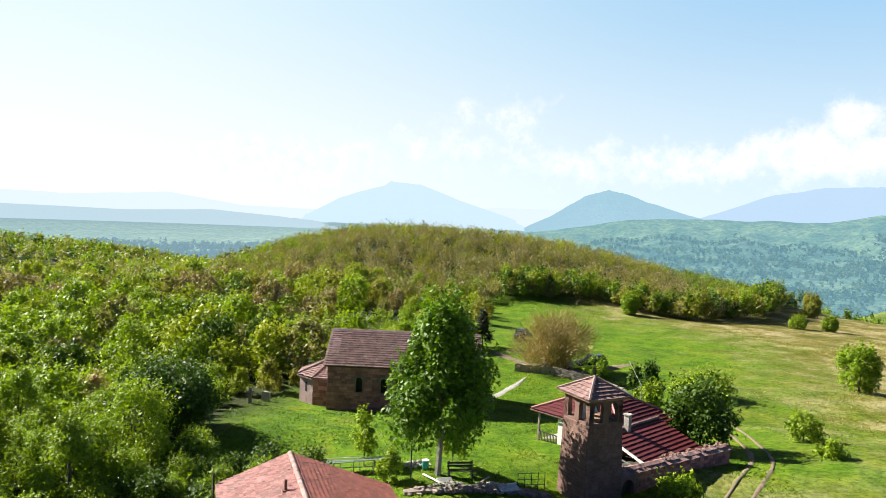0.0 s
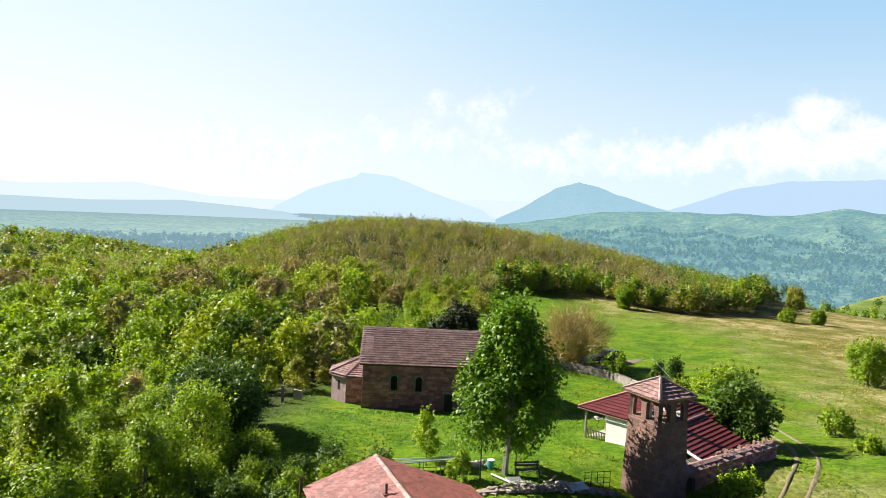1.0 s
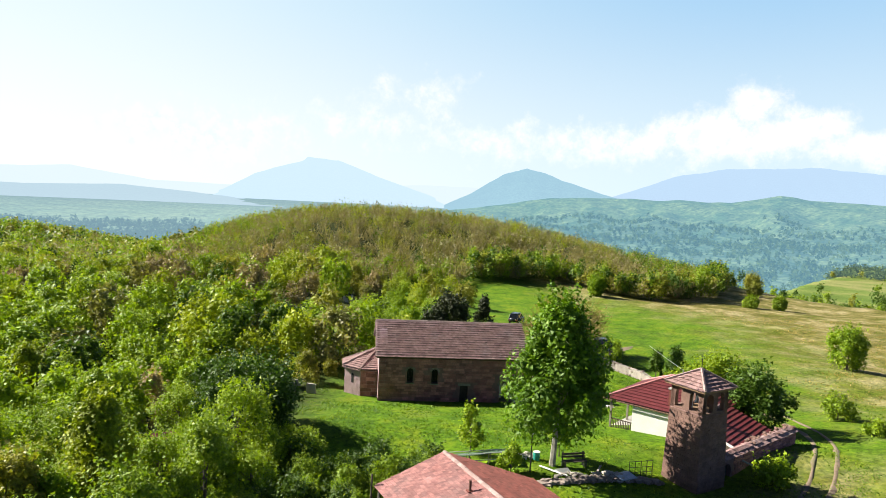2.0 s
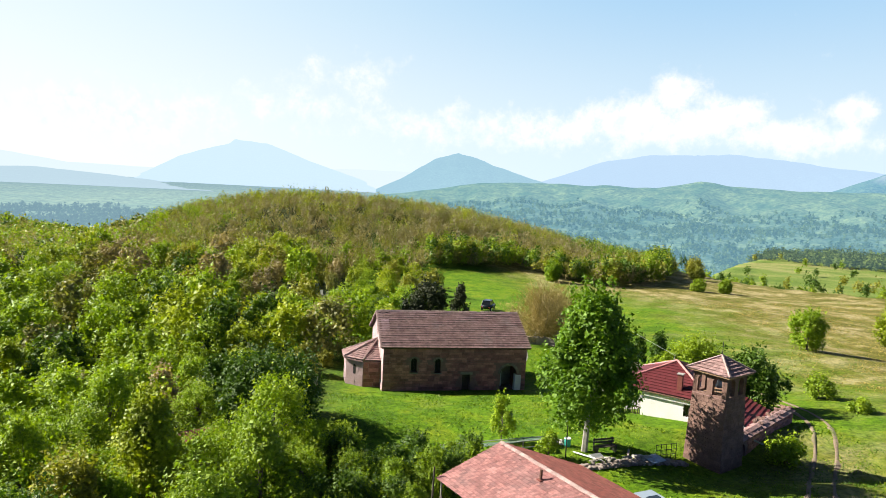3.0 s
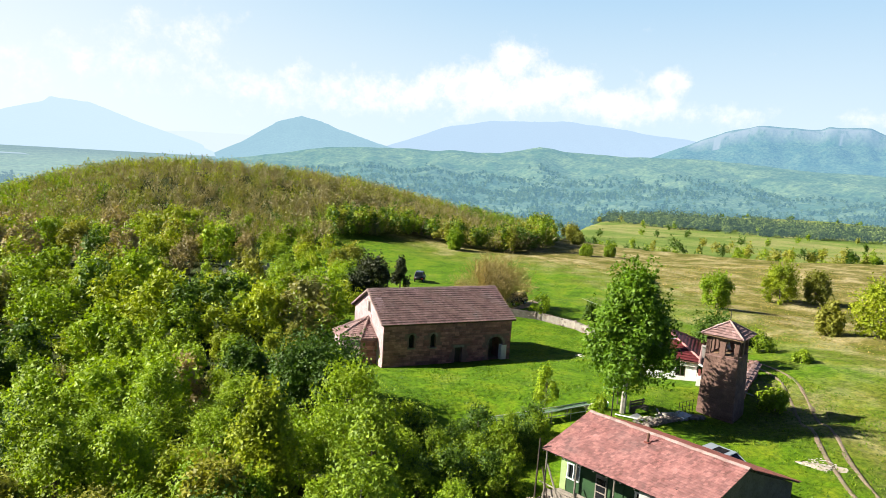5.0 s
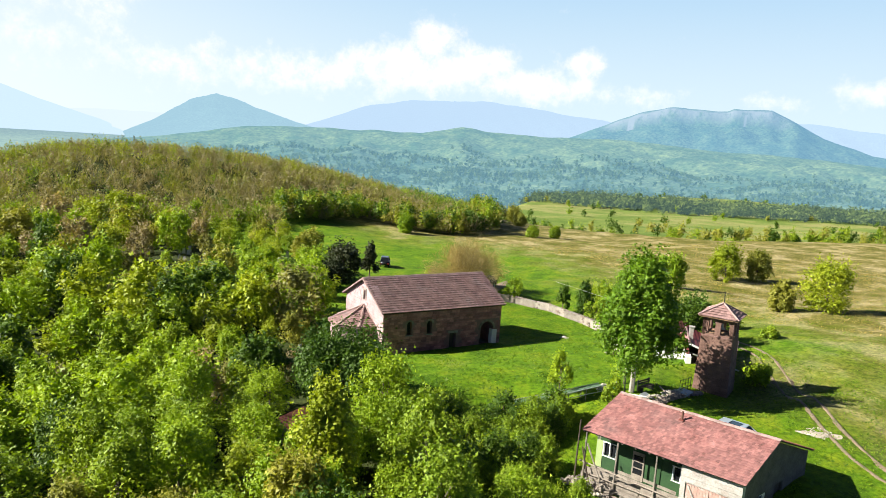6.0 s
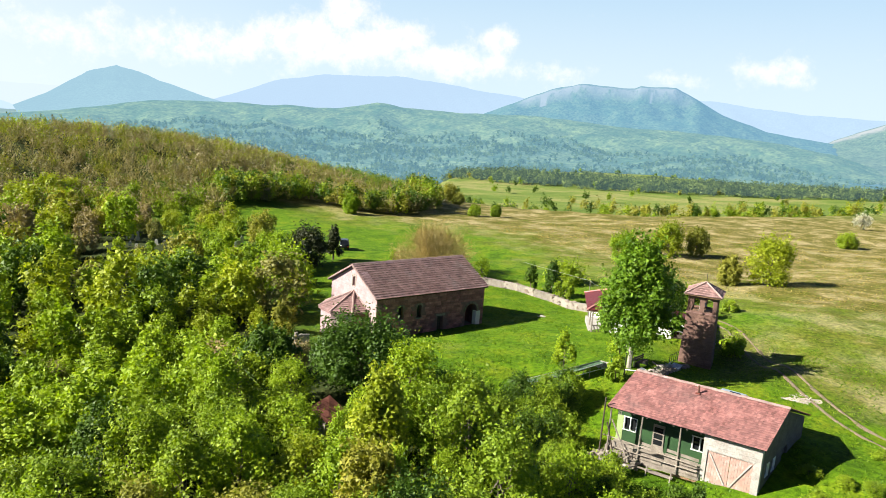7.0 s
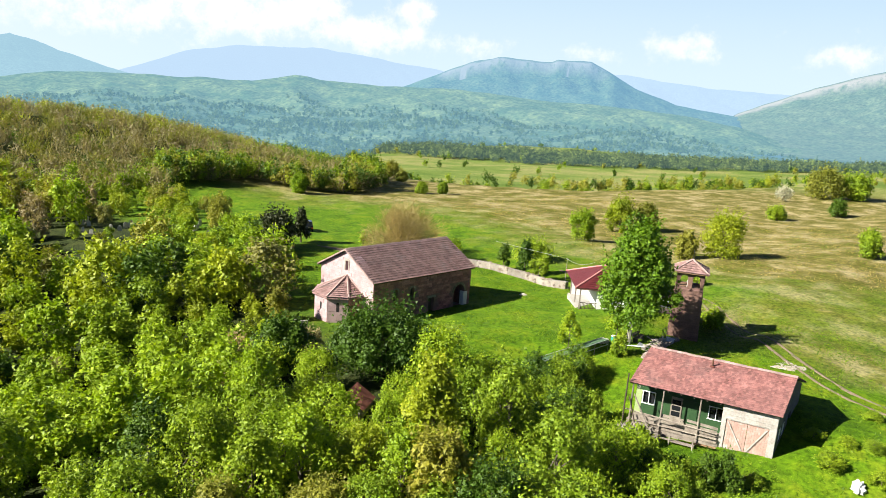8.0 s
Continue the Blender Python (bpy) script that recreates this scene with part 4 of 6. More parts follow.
    while x < L + 0.25:
        z = zz(W / 2) + 0.10 + rs.normal() * 0.012
        prism(bm, [(x, W / 2 - 0.19, z - 0.1), (x, W / 2 - 0.1, z), (x, W / 2, z + 0.05), (x, W / 2 + 0.1, z), (x, W / 2 + 0.19, z - 0.1)], (0.40, 0, 0))
        x += 0.42
    part("ridge_tiles", bm, RIDGE_TILE, roof)
    bm = bmesh.new()
    for s in (-1, 1):
        for k in range(13):
            y = W / 2 + s * (0.2 + k * 0.385)
            z = zz(y) + 0.07
            hexa(bm, [(-0.42, y - 0.18, z - 0.16 - s * 0.09 * -1), (-0.2, y - 0.18, z - 0.16 - s * 0.09 * -1), (-0.2, y + 0.18, z - 0.16 - s * 0.09), (-0.42, y + 0.18, z - 0.16 - s * 0.09), (-0.42, y - 0.18, z + s * 0.09), (-0.2, y - 0.18, z + s * 0.09), (-0.2, y + 0.18, z - s * 0.09), (-0.42, y + 0.18, z - s * 0.09)])
    part("verge_tiles", bm, RIDGE_TILE, roof)
    bm = bmesh.new()
    box(bm, 0.0, L, -0.12, 0.05, EZ - 0.16, EZ - 0.04)
    part("cornice", bm, STONE_GREY, t)
    # five-sided apse
    ap = part("apse", bmesh.new(), STONE_PINK, t, "five-sided sunlit pinkish stone apse")
    cy, AZ_ = W / 2 - 0.15, 2.75
    plan = [(0.1, cy - 2.75), (-1.75, cy - 2.55), (-3.35, cy - 1.15), (-3.35, cy + 1.15), (-1.75, cy + 2.55), (0.1, cy + 2.75)]
    bm = bmesh.new()
    prism(bm, [(x, y, -1) for x, y in plan], (0, 0, AZ_ + 1))
    bm.to_mesh(ap.data)
    bm.free()
    for k in range(5):
        p, q = Vector((*plan[k + 1], 0)), Vector((*plan[k], 0))
        ang = math.degrees(math.atan2(q.y - p.y, q.x - p.x))
        m = pose(p.x, p.y, 0, 0, 0, ang)
        if (m.to_3x3() @ Vector((0, -1, 0))).dot((p + q) / 2 - Vector((0, cy, 0))) < 0:
            m = pose(q.x, q.y, 0, 0, 0, ang + 180)
        masonry(ap, rs, m, (q - p).length, -0.3, AZ_ - 0.05, 0.34, 0.8, STONE_RED if k == 0 else STONE_PINK, joint=0.012)
        if k in (1, 2):
            mid = m @ Vector(((q - p).length / 2, -0.045, 0))
            wv = part("slit_window", bmesh.new(), DARK_INSIDE, ap)
            bm = bmesh.new()
            prism(bm, [(x, y, z) for x, y, z in arch_outline(0, 0.30, 1.1, 2.15, 0, 6)], (0, 0.03, 0))
            bm.to_mesh(wv.data)
            bm.free()
            at(wv, Matrix.Translation(mid) @ m.to_3x3().to_4x4())
    apex = (-0.05, cy, 4.35)
    rf = part("apse_roof", bmesh.new(), TILE_OLD, t, "weathered tiled apse roof with pale hip lines")
    c0 = Vector((-0.6, cy, 0))
    ev = []
    for x, y in plan:
        v = Vector((x, y, 0)) - c0
        v = c0 + v * (1 + 0.32 / v.length)
        ev.append(Vector((min(v.x, 0.05), v.y, AZ_ - 0.06)))
    bm = bmesh.new()
    for k in range(5):
        a, b = ev[k], ev[k + 1]
        A = Vector(apex)
        for q, th, n in tile_field(rs, [a + Vector((0, 0, 0.1)), b + Vector((0, 0, 0.1)), A + (b - A) * 0.03, A + (a - A) * 0.03], 0.33, 0.28, 0.03, 0.08, 0.012):
            tile_hexa(bm, q, th, n)
        slabv = [bm.verts.new(p) for p in (a, b, A, a - Vector((0, 0, 0.09)), b - Vector((0, 0, 0.09)))]
        bm.faces.new(slabv[:3])
        bm.faces.new([slabv[0], slabv[1], slabv[4], slabv[3]])
    bm.to_mesh(rf.data)
    bm.free()
    bm = bmesh.new()
    for k in range(6):
        rod(bm, ev[k] + Vector((0, 0, 0.13)), Vector(apex) + Vector((0, 0, 0.13)), 0.12, 0.10, 5)
    part("hip_tiles", bm, RIDGE_TILE, rf)
    return t


church()


# ---- the bell tower ----
def bell_tower():
    rs = np.random.RandomState(8)
    t = thing("bell_tower", pose(10.2, 45.0, 2.3, 0, 0, 26), "square red stone bell tower with open belfry and tiled roof", "bell tower")
    H0, H1 = 5.15, 6.75
    bm = bmesh.new()
    hexa(bm, [(-1.5, -1.5, -1.5), (1.5, -1.5, -1.5), (1.5, 1.5, -1.5), (-1.5, 1.5, -1.5), (-1.3, -1.3, H0), (1.3, -1.3, H0), (1.3, 1.3, H0), (-1.3, 1.3, H0)])
    shaft = part("shaft", bm, MORTAR, t)
    for k in range(4):
        m = pose(0, 0, 0, 0, 0, 90 * k)
        bm = bmesh.new()
        for a, b, c, d in courses(rs, 0, 1, -0.6, H0, 0.23, 0.15):
            def pt(u, z, o):
                f = (z + 1.5) / (H0 + 1.5)
                w = 1.5 + (1.3 - 1.5) * f
                return m @ Vector(((2 * u - 1) * w, -w - o, z))
            o = 0.02 + abs(rs.normal()) * 0.012
            j, g = 0.004, 0.012
            hexa(bm, [pt(a + j, c + g, o), pt(b - j, c + g, o), pt(b - j, c + g, -0.03), pt(a + j, c + g, -0.03), pt(a + j, d - g, o), pt(b - j, d - g, o), pt(b - j, d - g, -0.03), pt(a + j, d - g, -0.03)])
        f = part("masonry", bm, STONE_TOWER, shaft)
        f["kind"] = "stuff"
        # belfry: each side is pierced by two arches
        o = [(-1.3, 0, H0), (1.3, 0, H0), (1.3, 0, H1), (-1.3, 0, H1)]
        side = pierced(o, [arch_outline(c, 0.72, H0 + 0.12, H1 - 0.22, 0, 8) for c in (-0.58, 0.58)], 0.3, STONE_TOWER, "belfry_wall", t)
        at(side, m @ pose(0, -1.3 if k % 2 == 0 else -1.3, 0))
    part("belfry_floor", blk(-1.28, 1.28, -1.28, 1.28, H0 - 0.05, H0 + 0.02), WOOD_WARM, t)
    part("beam", blk(-1.1, 1.1, -0.06, 0.06, H1 - 0.35, H1 - 0.22), WOOD_DARK, t)
    bm = bmesh.new()
    prof = [(0.06, 0.55), (0.16, 0.5), (0.2, 0.3), (0.25, 0.12), (0.34, 0.0)]
    bmr = [[bm.verts.new((r * math.cos(a), r * math.sin(a), H0 + 0.45 + z)) for a in (2 * math.pi * k / 14 for k in range(14))] for r, z in prof]
    for i in range(4):
        for k in range(14):
            bm.faces.new([bmr[i][k], bmr[i][(k + 1) % 14], bmr[i + 1][(k + 1) % 14], bmr[i + 1][k]])
    bm.faces.new(bmr[0])
    part("bell", bm, METAL_PALE, t, "pale metal bell", True)
    part("niche_panel", blk(-0.95, -0.35, 0.2, 0.26, H0, H0 + 1.1), WHITE_PAINT, t, "white panel in the belfry")
    E, AP = 1.62, 7.85
    roof = part("roof", blk(-E, E, -E, E, H1 - 0.02, H1 + 0.08), WOOD_WARM, t)
    bm, hips = bmesh.new(), bmesh.new()
    for k in range(4):
        m = pose(0, 0, 0, 0, 0, 90 * k)
        a, b, A = m @ Vector((-E - 0.05, -E - 0.05, H1 + 0.09)), m @ Vector((E + 0.05, -E - 0.05, H1 + 0.09)), Vector((0, 0, AP))
        bm.faces.new([bm.verts.new(p) for p in (a, b, A)])
        for q, th, n in tile_field(rs, [a, b, A.lerp(b, 0.02), A.lerp(a, 0.02)], 0.32, 0.28, 0.03, 0.075, 0.012):
            tile_hexa(bm, q, th, n)
        rod(hips, a + Vector((0, 0, 0.05)), A + Vector((0, 0, 0.06)), 0.10, 0.09, 5)
    part("tiles", bm, TILE_TOWER, roof)["kind"] = "stuff"
    part("hip_tiles", hips, RIDGE_TILE, roof)
    bm = bmesh.new()
    rod(bm, (0, 0, AP), (0, 0, AP + 1.05), 0.03, 0.022, 5)
    rod(bm, (-0.22, 0, AP + 0.72), (0.22, 0, AP + 0.72), 0.022, None, 5)
    part("cross", bm, METAL_DARK, t, "dark iron roof cross")


bell_tower()


# ---- the white house ----
def white_house():
    rs = np.random.RandomState(12)
    t = thing("house", pose(7.9, 56.5, 2.15, 0, 0, -47), "low white house with a dark red tiled hip roof", "house")
    EZ, AP, D = 2.5, 4.65, 8.0
    X = 8.1
    outer = [(2.3, 0, -0.8), (X - 0.35, 0, -0.8), (X - 0.35, 0, EZ), (2.3, 0, EZ)]
    fw = pierced(outer, [[(5.9, 0, 0.95), (6.75, 0, 0.95), (6.75, 0, 1.95), (5.9, 0, 1.95)]], 0.35, PLASTER, "front_wall", t)
    at(fw, pose(0, 0.45, 0))
    w = part("window", blk(5.9, 6.75, 0.6, 0.63, 0.95, 1.95), GLASS_DARK, t)
    bm = bmesh.new()
    box(bm, 5.9, 5.97, 0.52, 0.66, 0.95, 1.95)
    box(bm, 6.68, 6.75, 0.52, 0.66, 0.95, 1.95)
    box(bm, 6.29, 6.36, 0.52, 0.66, 0.95, 1.95)
    box(bm, 5.97, 6.68, 0.52, 0.66, 0.95, 1.02)
    box(bm, 5.97, 6.68, 0.52, 0.66, 1.88, 1.95)
    part("window_frame", bm, WOOD_DARK, w)
    part("plinth", blk(2.3, X - 0.3, 0.38, 0.5, -0.8, 0.12), STONE_GREY, t, "grey stone plinth")
    part("back_wall", blk(0.5, X - 0.35, D - 0.8, D - 0.45, -0.8, EZ), PLASTER, t)
    part("side_wall", blk(X - 0.7, X - 0.35, 0.8, D - 0.8, -0.8, EZ), PLASTER, t)
    part("porch_wall", blk(2.3, 2.6, 0.8, D - 0.8, -0.8, EZ), PLASTER, t)
    part("porch_floor", blk(0.1, 2.3, 0.2, D - 0.4, -0.9, 0.0), CONCRETE, t)
    for y in (0.4, 3.6, 7.2):
        part("porch_post", blk(0.32, 0.46, y, y + 0.14, 0, EZ), WOOD_GREY, t)
    bm = bmesh.new()
    box(bm, 0.46, 2.3, 0.44, 0.50, 0.82, 0.9)
    box(bm, 0.46, 2.3, 0.44, 0.50, 0.10, 0.16)
    for k in range(12):
        x = 0.55 + k * 0.15
        box(bm, x, x + 0.05, 0.45, 0.49, 0.16, 0.82)
    part("porch_rail", bm, WOOD_DARK, t, "dark wooden porch railing")
    # a hip roof over all
    roof = part("roof", blk(-0.1, X + 0.1, 0.25, D + 0.1, EZ - 0.05, EZ + 0.05), WOOD_DARK, t)
    A = Vector((4.1, 4.0, AP))
    cs = [Vector(p) for p in ((-0.25, 0.2, EZ), (X + 0.25, 0.2, EZ), (X + 0.25, D + 0.25, EZ), (-0.25, D + 0.25, EZ))]
    bm, hips = bmesh.new(), bmesh.new()
    for k in range(4):
        a, b = cs[k] + Vector((0, 0, 0.06)), cs[(k + 1) % 4] + Vector((0, 0, 0.06))
        bm.faces.new([bm.verts.new(p) for p in (a, b, A)])
        for q, th, n in tile_field(rs, [a, b, A.lerp(b, 0.01), A.lerp(a, 0.01)], 0.36, 0.30, 0.02, 0.075, 0.004):
            tile_hexa(bm, q, th, n)
        rod(hips, a + Vector((0, 0, 0.05)), A + Vector((0, 0, 0.06)), 0.11, 0.10, 6)
    part("tiles", bm, TILE_RED, roof)["kind"] = "stuff"
    part("hip_tiles", hips, surface("hip_red", (0.34, 0.13, 0.12), (0.50, 0.24, 0.22), 2, 14, 0.8, 0.3), roof)
    part("gutter", bar((-0.3, 0.14, EZ - 0.02), (X + 0.3, 0.14, EZ - 0.02), 0.06, None, 6), METAL_RUST, roof)
    lt = part("lean_to_roof", blk(8.35, 11.4, -1.3, 5.4, 0.9, 0.98), WOOD_DARK, t)
    bm = bmesh.new()
    slab(bm, [(11.7, -1.6, 1.55), (11.7, 5.6, 1.55), (8.0, 5.6, 2.85), (8.0, -1.6, 2.85)], 0.06)
    for q, th, n in tile_field(rs, [(11.7, -1.6, 1.56), (11.7, 5.6, 1.56), (8.0, 5.6, 2.86), (8.0, -1.6, 2.86)], 0.38, 0.30, 0.02, 0.075, 0.004):
        tile_hexa(bm, q, th, n)
    part("tiles", bm, TILE_RED, lt)["kind"] = "stuff"
    part("lean_to_ridge", bar((7.95, -1.65, 2.95), (7.95, 5.65, 2.95), 0.13, None, 6), TILE_OLD, t)
    bm = bmesh.new()
    slab(bm, [(11.85, -1.75, 1.6), (11.85, -1.62, 1.6), (7.9, -1.62, 2.98), (7.9, -1.75, 2.98)], 0.16)
    part("verge_board", bm, WHITE_PAINT, t, "white-painted verge board")
    bm = bmesh.new()
    rod(bm, (12.6, -1.9, 0.95), (8.3, -2.2, 2.05), 0.07, None, 5)
    part("pole", bm, METAL_PALE, t)
    part("lean_to_wall", blk(8.35, 11.3, 5.1, 5.35, -0.8, 1.6), PLASTER_OLD, t)
    part("end_wall", blk(7.8, 8.3, -1.4, 0.4, -0.8, 1.5), PLASTER, t)
    part("red_door", blk(7.86, 8.1, -0.4, 0.38, 0.0, 1.9), surface("door_red", (0.13, 0.03, 0.025), (0.22, 0.06, 0.05), 2, 12, 0.6, 0.2), t, "dark red door")
    for x, y, h, mat, nm in ((5.3, 1.0, 1.25, TILE_PLAIN_SHADED, "chimney"), (8.2, 0.9, 1.45, PLASTER_OLD, "chimney")):
        z = EZ + (AP - EZ) * max(0, min(y / 4, (X - x) / 4))
        c = part(nm, blk(x - 0.2, x + 0.2, y - 0.2, y + 0.2, z - 0.3, z + h), mat, t)
        part("cap", blk(x - 0.27, x + 0.27, y - 0.27, y + 0.27, z + h, z + h + 0.08), CONCRETE, c)


white_house()


# ---- the barn ----
def barn():
    rs = np.random.RandomState(21)
    Lb, HW, Wb, EZ, RZ, B = 10.0, 3.5, 8.6, 3.5, 5.08, -0.9  # the back slope is flatter and runs further than the front one
    zz = lambda y: RZ - (RZ - EZ) / HW * (HW - y) if y < HW else RZ - 0.36 * (y - HW)
    # drawn with x along the ridge from the near gable and +y away from the front, then turned round by mirrored()
    t = thing("barn", pose(-8.15, 28.85, 1.45, 0, 0, -71.2), "long weathered farm shed with plaster, green boards and red tiled roof", "shed")
    S = 3.55  # the plastered end; beyond it the front stands back under the roof
    # plastered store with double doors
    st = pierced([(0, 0, B), (S, 0, B), (S, 0, EZ - 0.1), (0, 0, EZ - 0.1)], [[(0.45, 0, 0.0), (3.25, 0, 0.0), (3.25, 0, 2.15), (0.45, 0, 2.15)]], 0.3, PLASTER_OLD, "store_wall", t, "patchy whitewashed plaster wall")
    for x0, x1, s in ((0.47, 1.84, 1), (1.87, 3.23, -1)):
        d = part("store_door", blk(x0, x1, 0.06, 0.12, -0.05, 2.13), DOOR_PINK, t, "faded pink boarded door leaf")
        bm = bmesh.new()
        a, b = (x1 - 0.2, x0 + 0.12) if s > 0 else (x0 + 0.1, x1 - 0.12)
        hexa(bm, [(a, 0.0, 0.1), (a + 0.11, 0.0, 0.1), (a + 0.11, 0.05, 0.1), (a, 0.05, 0.1), (b - 0.055, 0.0, 2.0), (b + 0.055, 0.0, 2.0), (b + 0.055, 0.05, 2.0), (b - 0.055, 0.05, 2.0)])
        part("brace", bm, PLASTER_OLD, d, "pale diagonal brace")
        bm = bmesh.new()
        for k in range(1, 8):
            x = x0 + (x1 - x0) * k / 8
            box(bm, x - 0.008, x + 0.008, 0.052, 0.066, 0, 2.1)
        part("board_joints", bm, WOOD_GREY, d)
    for k in range(4):
        part("head_board", blk(0.0, S, -0.03 - 0.006 * k, -0.002, 2.22 + k * 0.295, 2.22 + k * 0.295 + 0.282), PLASTER_OLD, t, "whitewashed board above the doors")
    # recessed green boarded front
    R = 1.35
    holes = [[(a, 0, 1.35), (b, 0, 1.35), (b, 0, 2.25), (a, 0, 2.25)] for a, b in ((3.75, 4.75), (8.6, 9.5))]
    gf = pierced([(S, 0, B), (Lb, 0, B), (Lb, 0, EZ + 0.5), (S, 0, EZ + 0.5)], holes, 0.2, GREEN_PAINT, "green_wall", t, "dark green painted board wall")
    at(gf, pose(0, R, 0))
    for a, b in ((3.75, 4.75), (8.6, 9.5)):
        w = part("window", blk(a, b, R + 0.1, R + 0.12, 1.35, 2.25), GLASS_DARK, t)
        bm = bmesh.new()
        for x in (a - 0.05, (a + b) / 2 - 0.04, b - 0.04):
            box(bm, x, x + 0.055, R - 0.04, R + 0.09, 1.3, 2.3)
        box(bm, a - 0.05, b + 0.05, R - 0.05, R + 0.09, 1.29, 1.345)
        box(bm, a - 0.05, b + 0.05, R - 0.05, R + 0.09, 2.255, 2.31)
        part("window_frame", bm, WHITE_PAINT, w)
    gd = part("glazed_door", blk(6.6, 7.4, R - 0.06, R - 0.005, 0.5, 2.35), WOOD_GREY, t, "grey glazed door")
    bm = bmesh.new()
    for z in (1.05, 1.5, 1.95):
        box(bm, 6.7, 7.3, R - 0.075, R - 0.062, z - 0.16, z + 0.2)
    part("pane", bm, GLASS_DARK, gd)
    part("door", blk(5.5, 6.35, R - 0.05, R - 0.004, 0.4, 2.3), GREEN_PAINT, t)
    part("pale_panel", blk(9.55, 9.98, R - 0.03, R - 0.004, 0.45, 2.3), PALE_GREEN, t, "pale green board panel")
    # low front: porch floor, stone footing and stacked boards
    part("porch_floor", blk(S, Lb, -0.1, R, B, 0.42), WOOD_GREY, t)
    for k in range(8):
        for a, b in ((S + 0.06, S + 2.3), (S + 2.35, S + 4.3), (S + 4.34, Lb - 0.25)):
            if rs.rand() < (0.14 if k < 6 else 0.45):
                continue
            bm = bmesh.new()
            z0, z1 = -0.62 + k * 0.26 + rs.normal() * 0.02, -0.62 + k * 0.26 + rs.normal() * 0.03
            a2, b2, o = a + rs.rand() * 0.12, b - rs.rand() * 0.25, -0.13 - 0.03 * rs.rand()
            hexa(bm, [(a2, o, z0), (b2, o, z1), (b2, o + 0.03, z1), (a2, o + 0.03, z0), (a2, o, z0 + 0.2), (b2, o, z1 + 0.2), (b2, o + 0.03, z1 + 0.2), (a2, o + 0.03, z0 + 0.2)])
            part("fence_board", bm, WOOD_GREY, t, "weathered grey board along the porch")
    for x, lean in ((4.95, 0.05), (7.6, -0.04), (9.75, 0.02)):
        bm = bmesh.new()
        rod(bm, (x, -0.25, B), (x + lean, -0.2, EZ - 0.12), 0.065, 0.055, 6)
        part("post", bm, WOOD_GREY, t)
    part("post", bar((Lb + 0.15, -0.55, B), (Lb + 0.1, -0.5, EZ + 0.5), 0.06, 0.05, 6), WOOD_DARK, t, "dark pole rising past the eave")
    part("rail", bar((S + 0.1, -0.27, 0.95), (Lb + 0.1, -0.27, 1.2), 0.05, None, 5), WOOD_GREY, t)
    part("rail", bar((S + 0.1, -0.27, 0.55), (Lb - 0.4, -0.27, 0.5), 0.045, None, 5), WOOD_GREY, t)
    part("brace", bar((7.9, -0.45, B + 0.4), (9.6, -0.3, 2.5), 0.055, None, 5), WOOD_GREY, t)
    part("brace", bar((8.9, -0.5, B + 0.2), (9.9, -0.35, 2.2), 0.05, None, 5), WOOD_DARK, t)
    # gable ends and back; the near gable's shade is partly in its colour
    g = [(0, 0.3, B), (0, Wb, B), (0, Wb, zz(Wb) - 0.15), (0, HW, RZ - 0.15), (0, 0.3, EZ - 0.05)]
    go = pierced([(y, 0, z) for _, y, z in g], [[(1.0, 0, 0.9), (1.8, 0, 0.9), (1.8, 0, 1.9), (1.0, 0, 1.9)], [(2.2, 0, 0.9), (3.0, 0, 0.9), (3.0, 0, 1.9), (2.2, 0, 1.9)], [(4.2, 0, -0.1), (5.3, 0, -0.1), (5.3, 0, 2.0), (4.2, 0, 2.0)]], 0.3, WALL_MUD_SHADED, "gable_wall", t, "dark rough shaded gable wall")
    at(go, Matrix(((0, 1, 0, 0.0), (1, 0, 0, 0), (0, 0, 1, 0), (0, 0, 0, 1))))
    for a, b in ((1.0, 1.8), (2.2, 3.0)):
        w = part("gable_window", blk(0.14, 0.16, a, b, 0.9, 1.9), GLASS_DARK, t)
        bm = bmesh.new()
        box(bm, 0.02, 0.2, a, a + 0.07, 0.9, 1.9)
        box(bm, 0.02, 0.2, b - 0.07, b, 0.9, 1.9)
        box(bm, 0.02, 0.2, a + 0.07, b - 0.07, 1.83, 1.9)
        box(bm, 0.02, 0.2, a + 0.07, b - 0.07, 0.9, 0.97)
        part("window_frame", bm, WHITE_PAINT, w)
    part("gable_door", blk(0.16, 0.2, 4.2, 5.3, -0.1, 2.0), WOOD_DARK, t)
    bm = bmesh.new()
    prism(bm, [(Lb - 0.25, R, B), (Lb - 0.25, Wb, B), (Lb - 0.25, Wb, zz(Wb) - 0.15), (Lb - 0.25, HW, RZ - 0.15), (Lb - 0.25, R, EZ + 0.4)], (0.25, 0, 0))
    part("far_gable_wall", bm, PLASTER_OLD, t)
    part("back_wall", blk(0.3, Lb - 0.25, Wb - 0.3, Wb, B, zz(Wb) - 0.15), PLASTER_OLD, t)
    # roof: boards, rafters, and tiles piece by piece on the front slope
    oh, ends, far = 0.35, 0.22, 0.0
    roof = part("roof", bmesh.new(), WOOD_DARK, t)
    bm = bmesh.new()
    for y0 in (-oh, Wb + oh):
        slab(bm, [(-ends, y0, zz(y0)), (Lb + far, y0, zz(y0)), (Lb + far, HW, zz(HW)), (-ends, HW, zz(HW))], 0.07)
    bm.to_mesh(roof.data)
    bm.free()
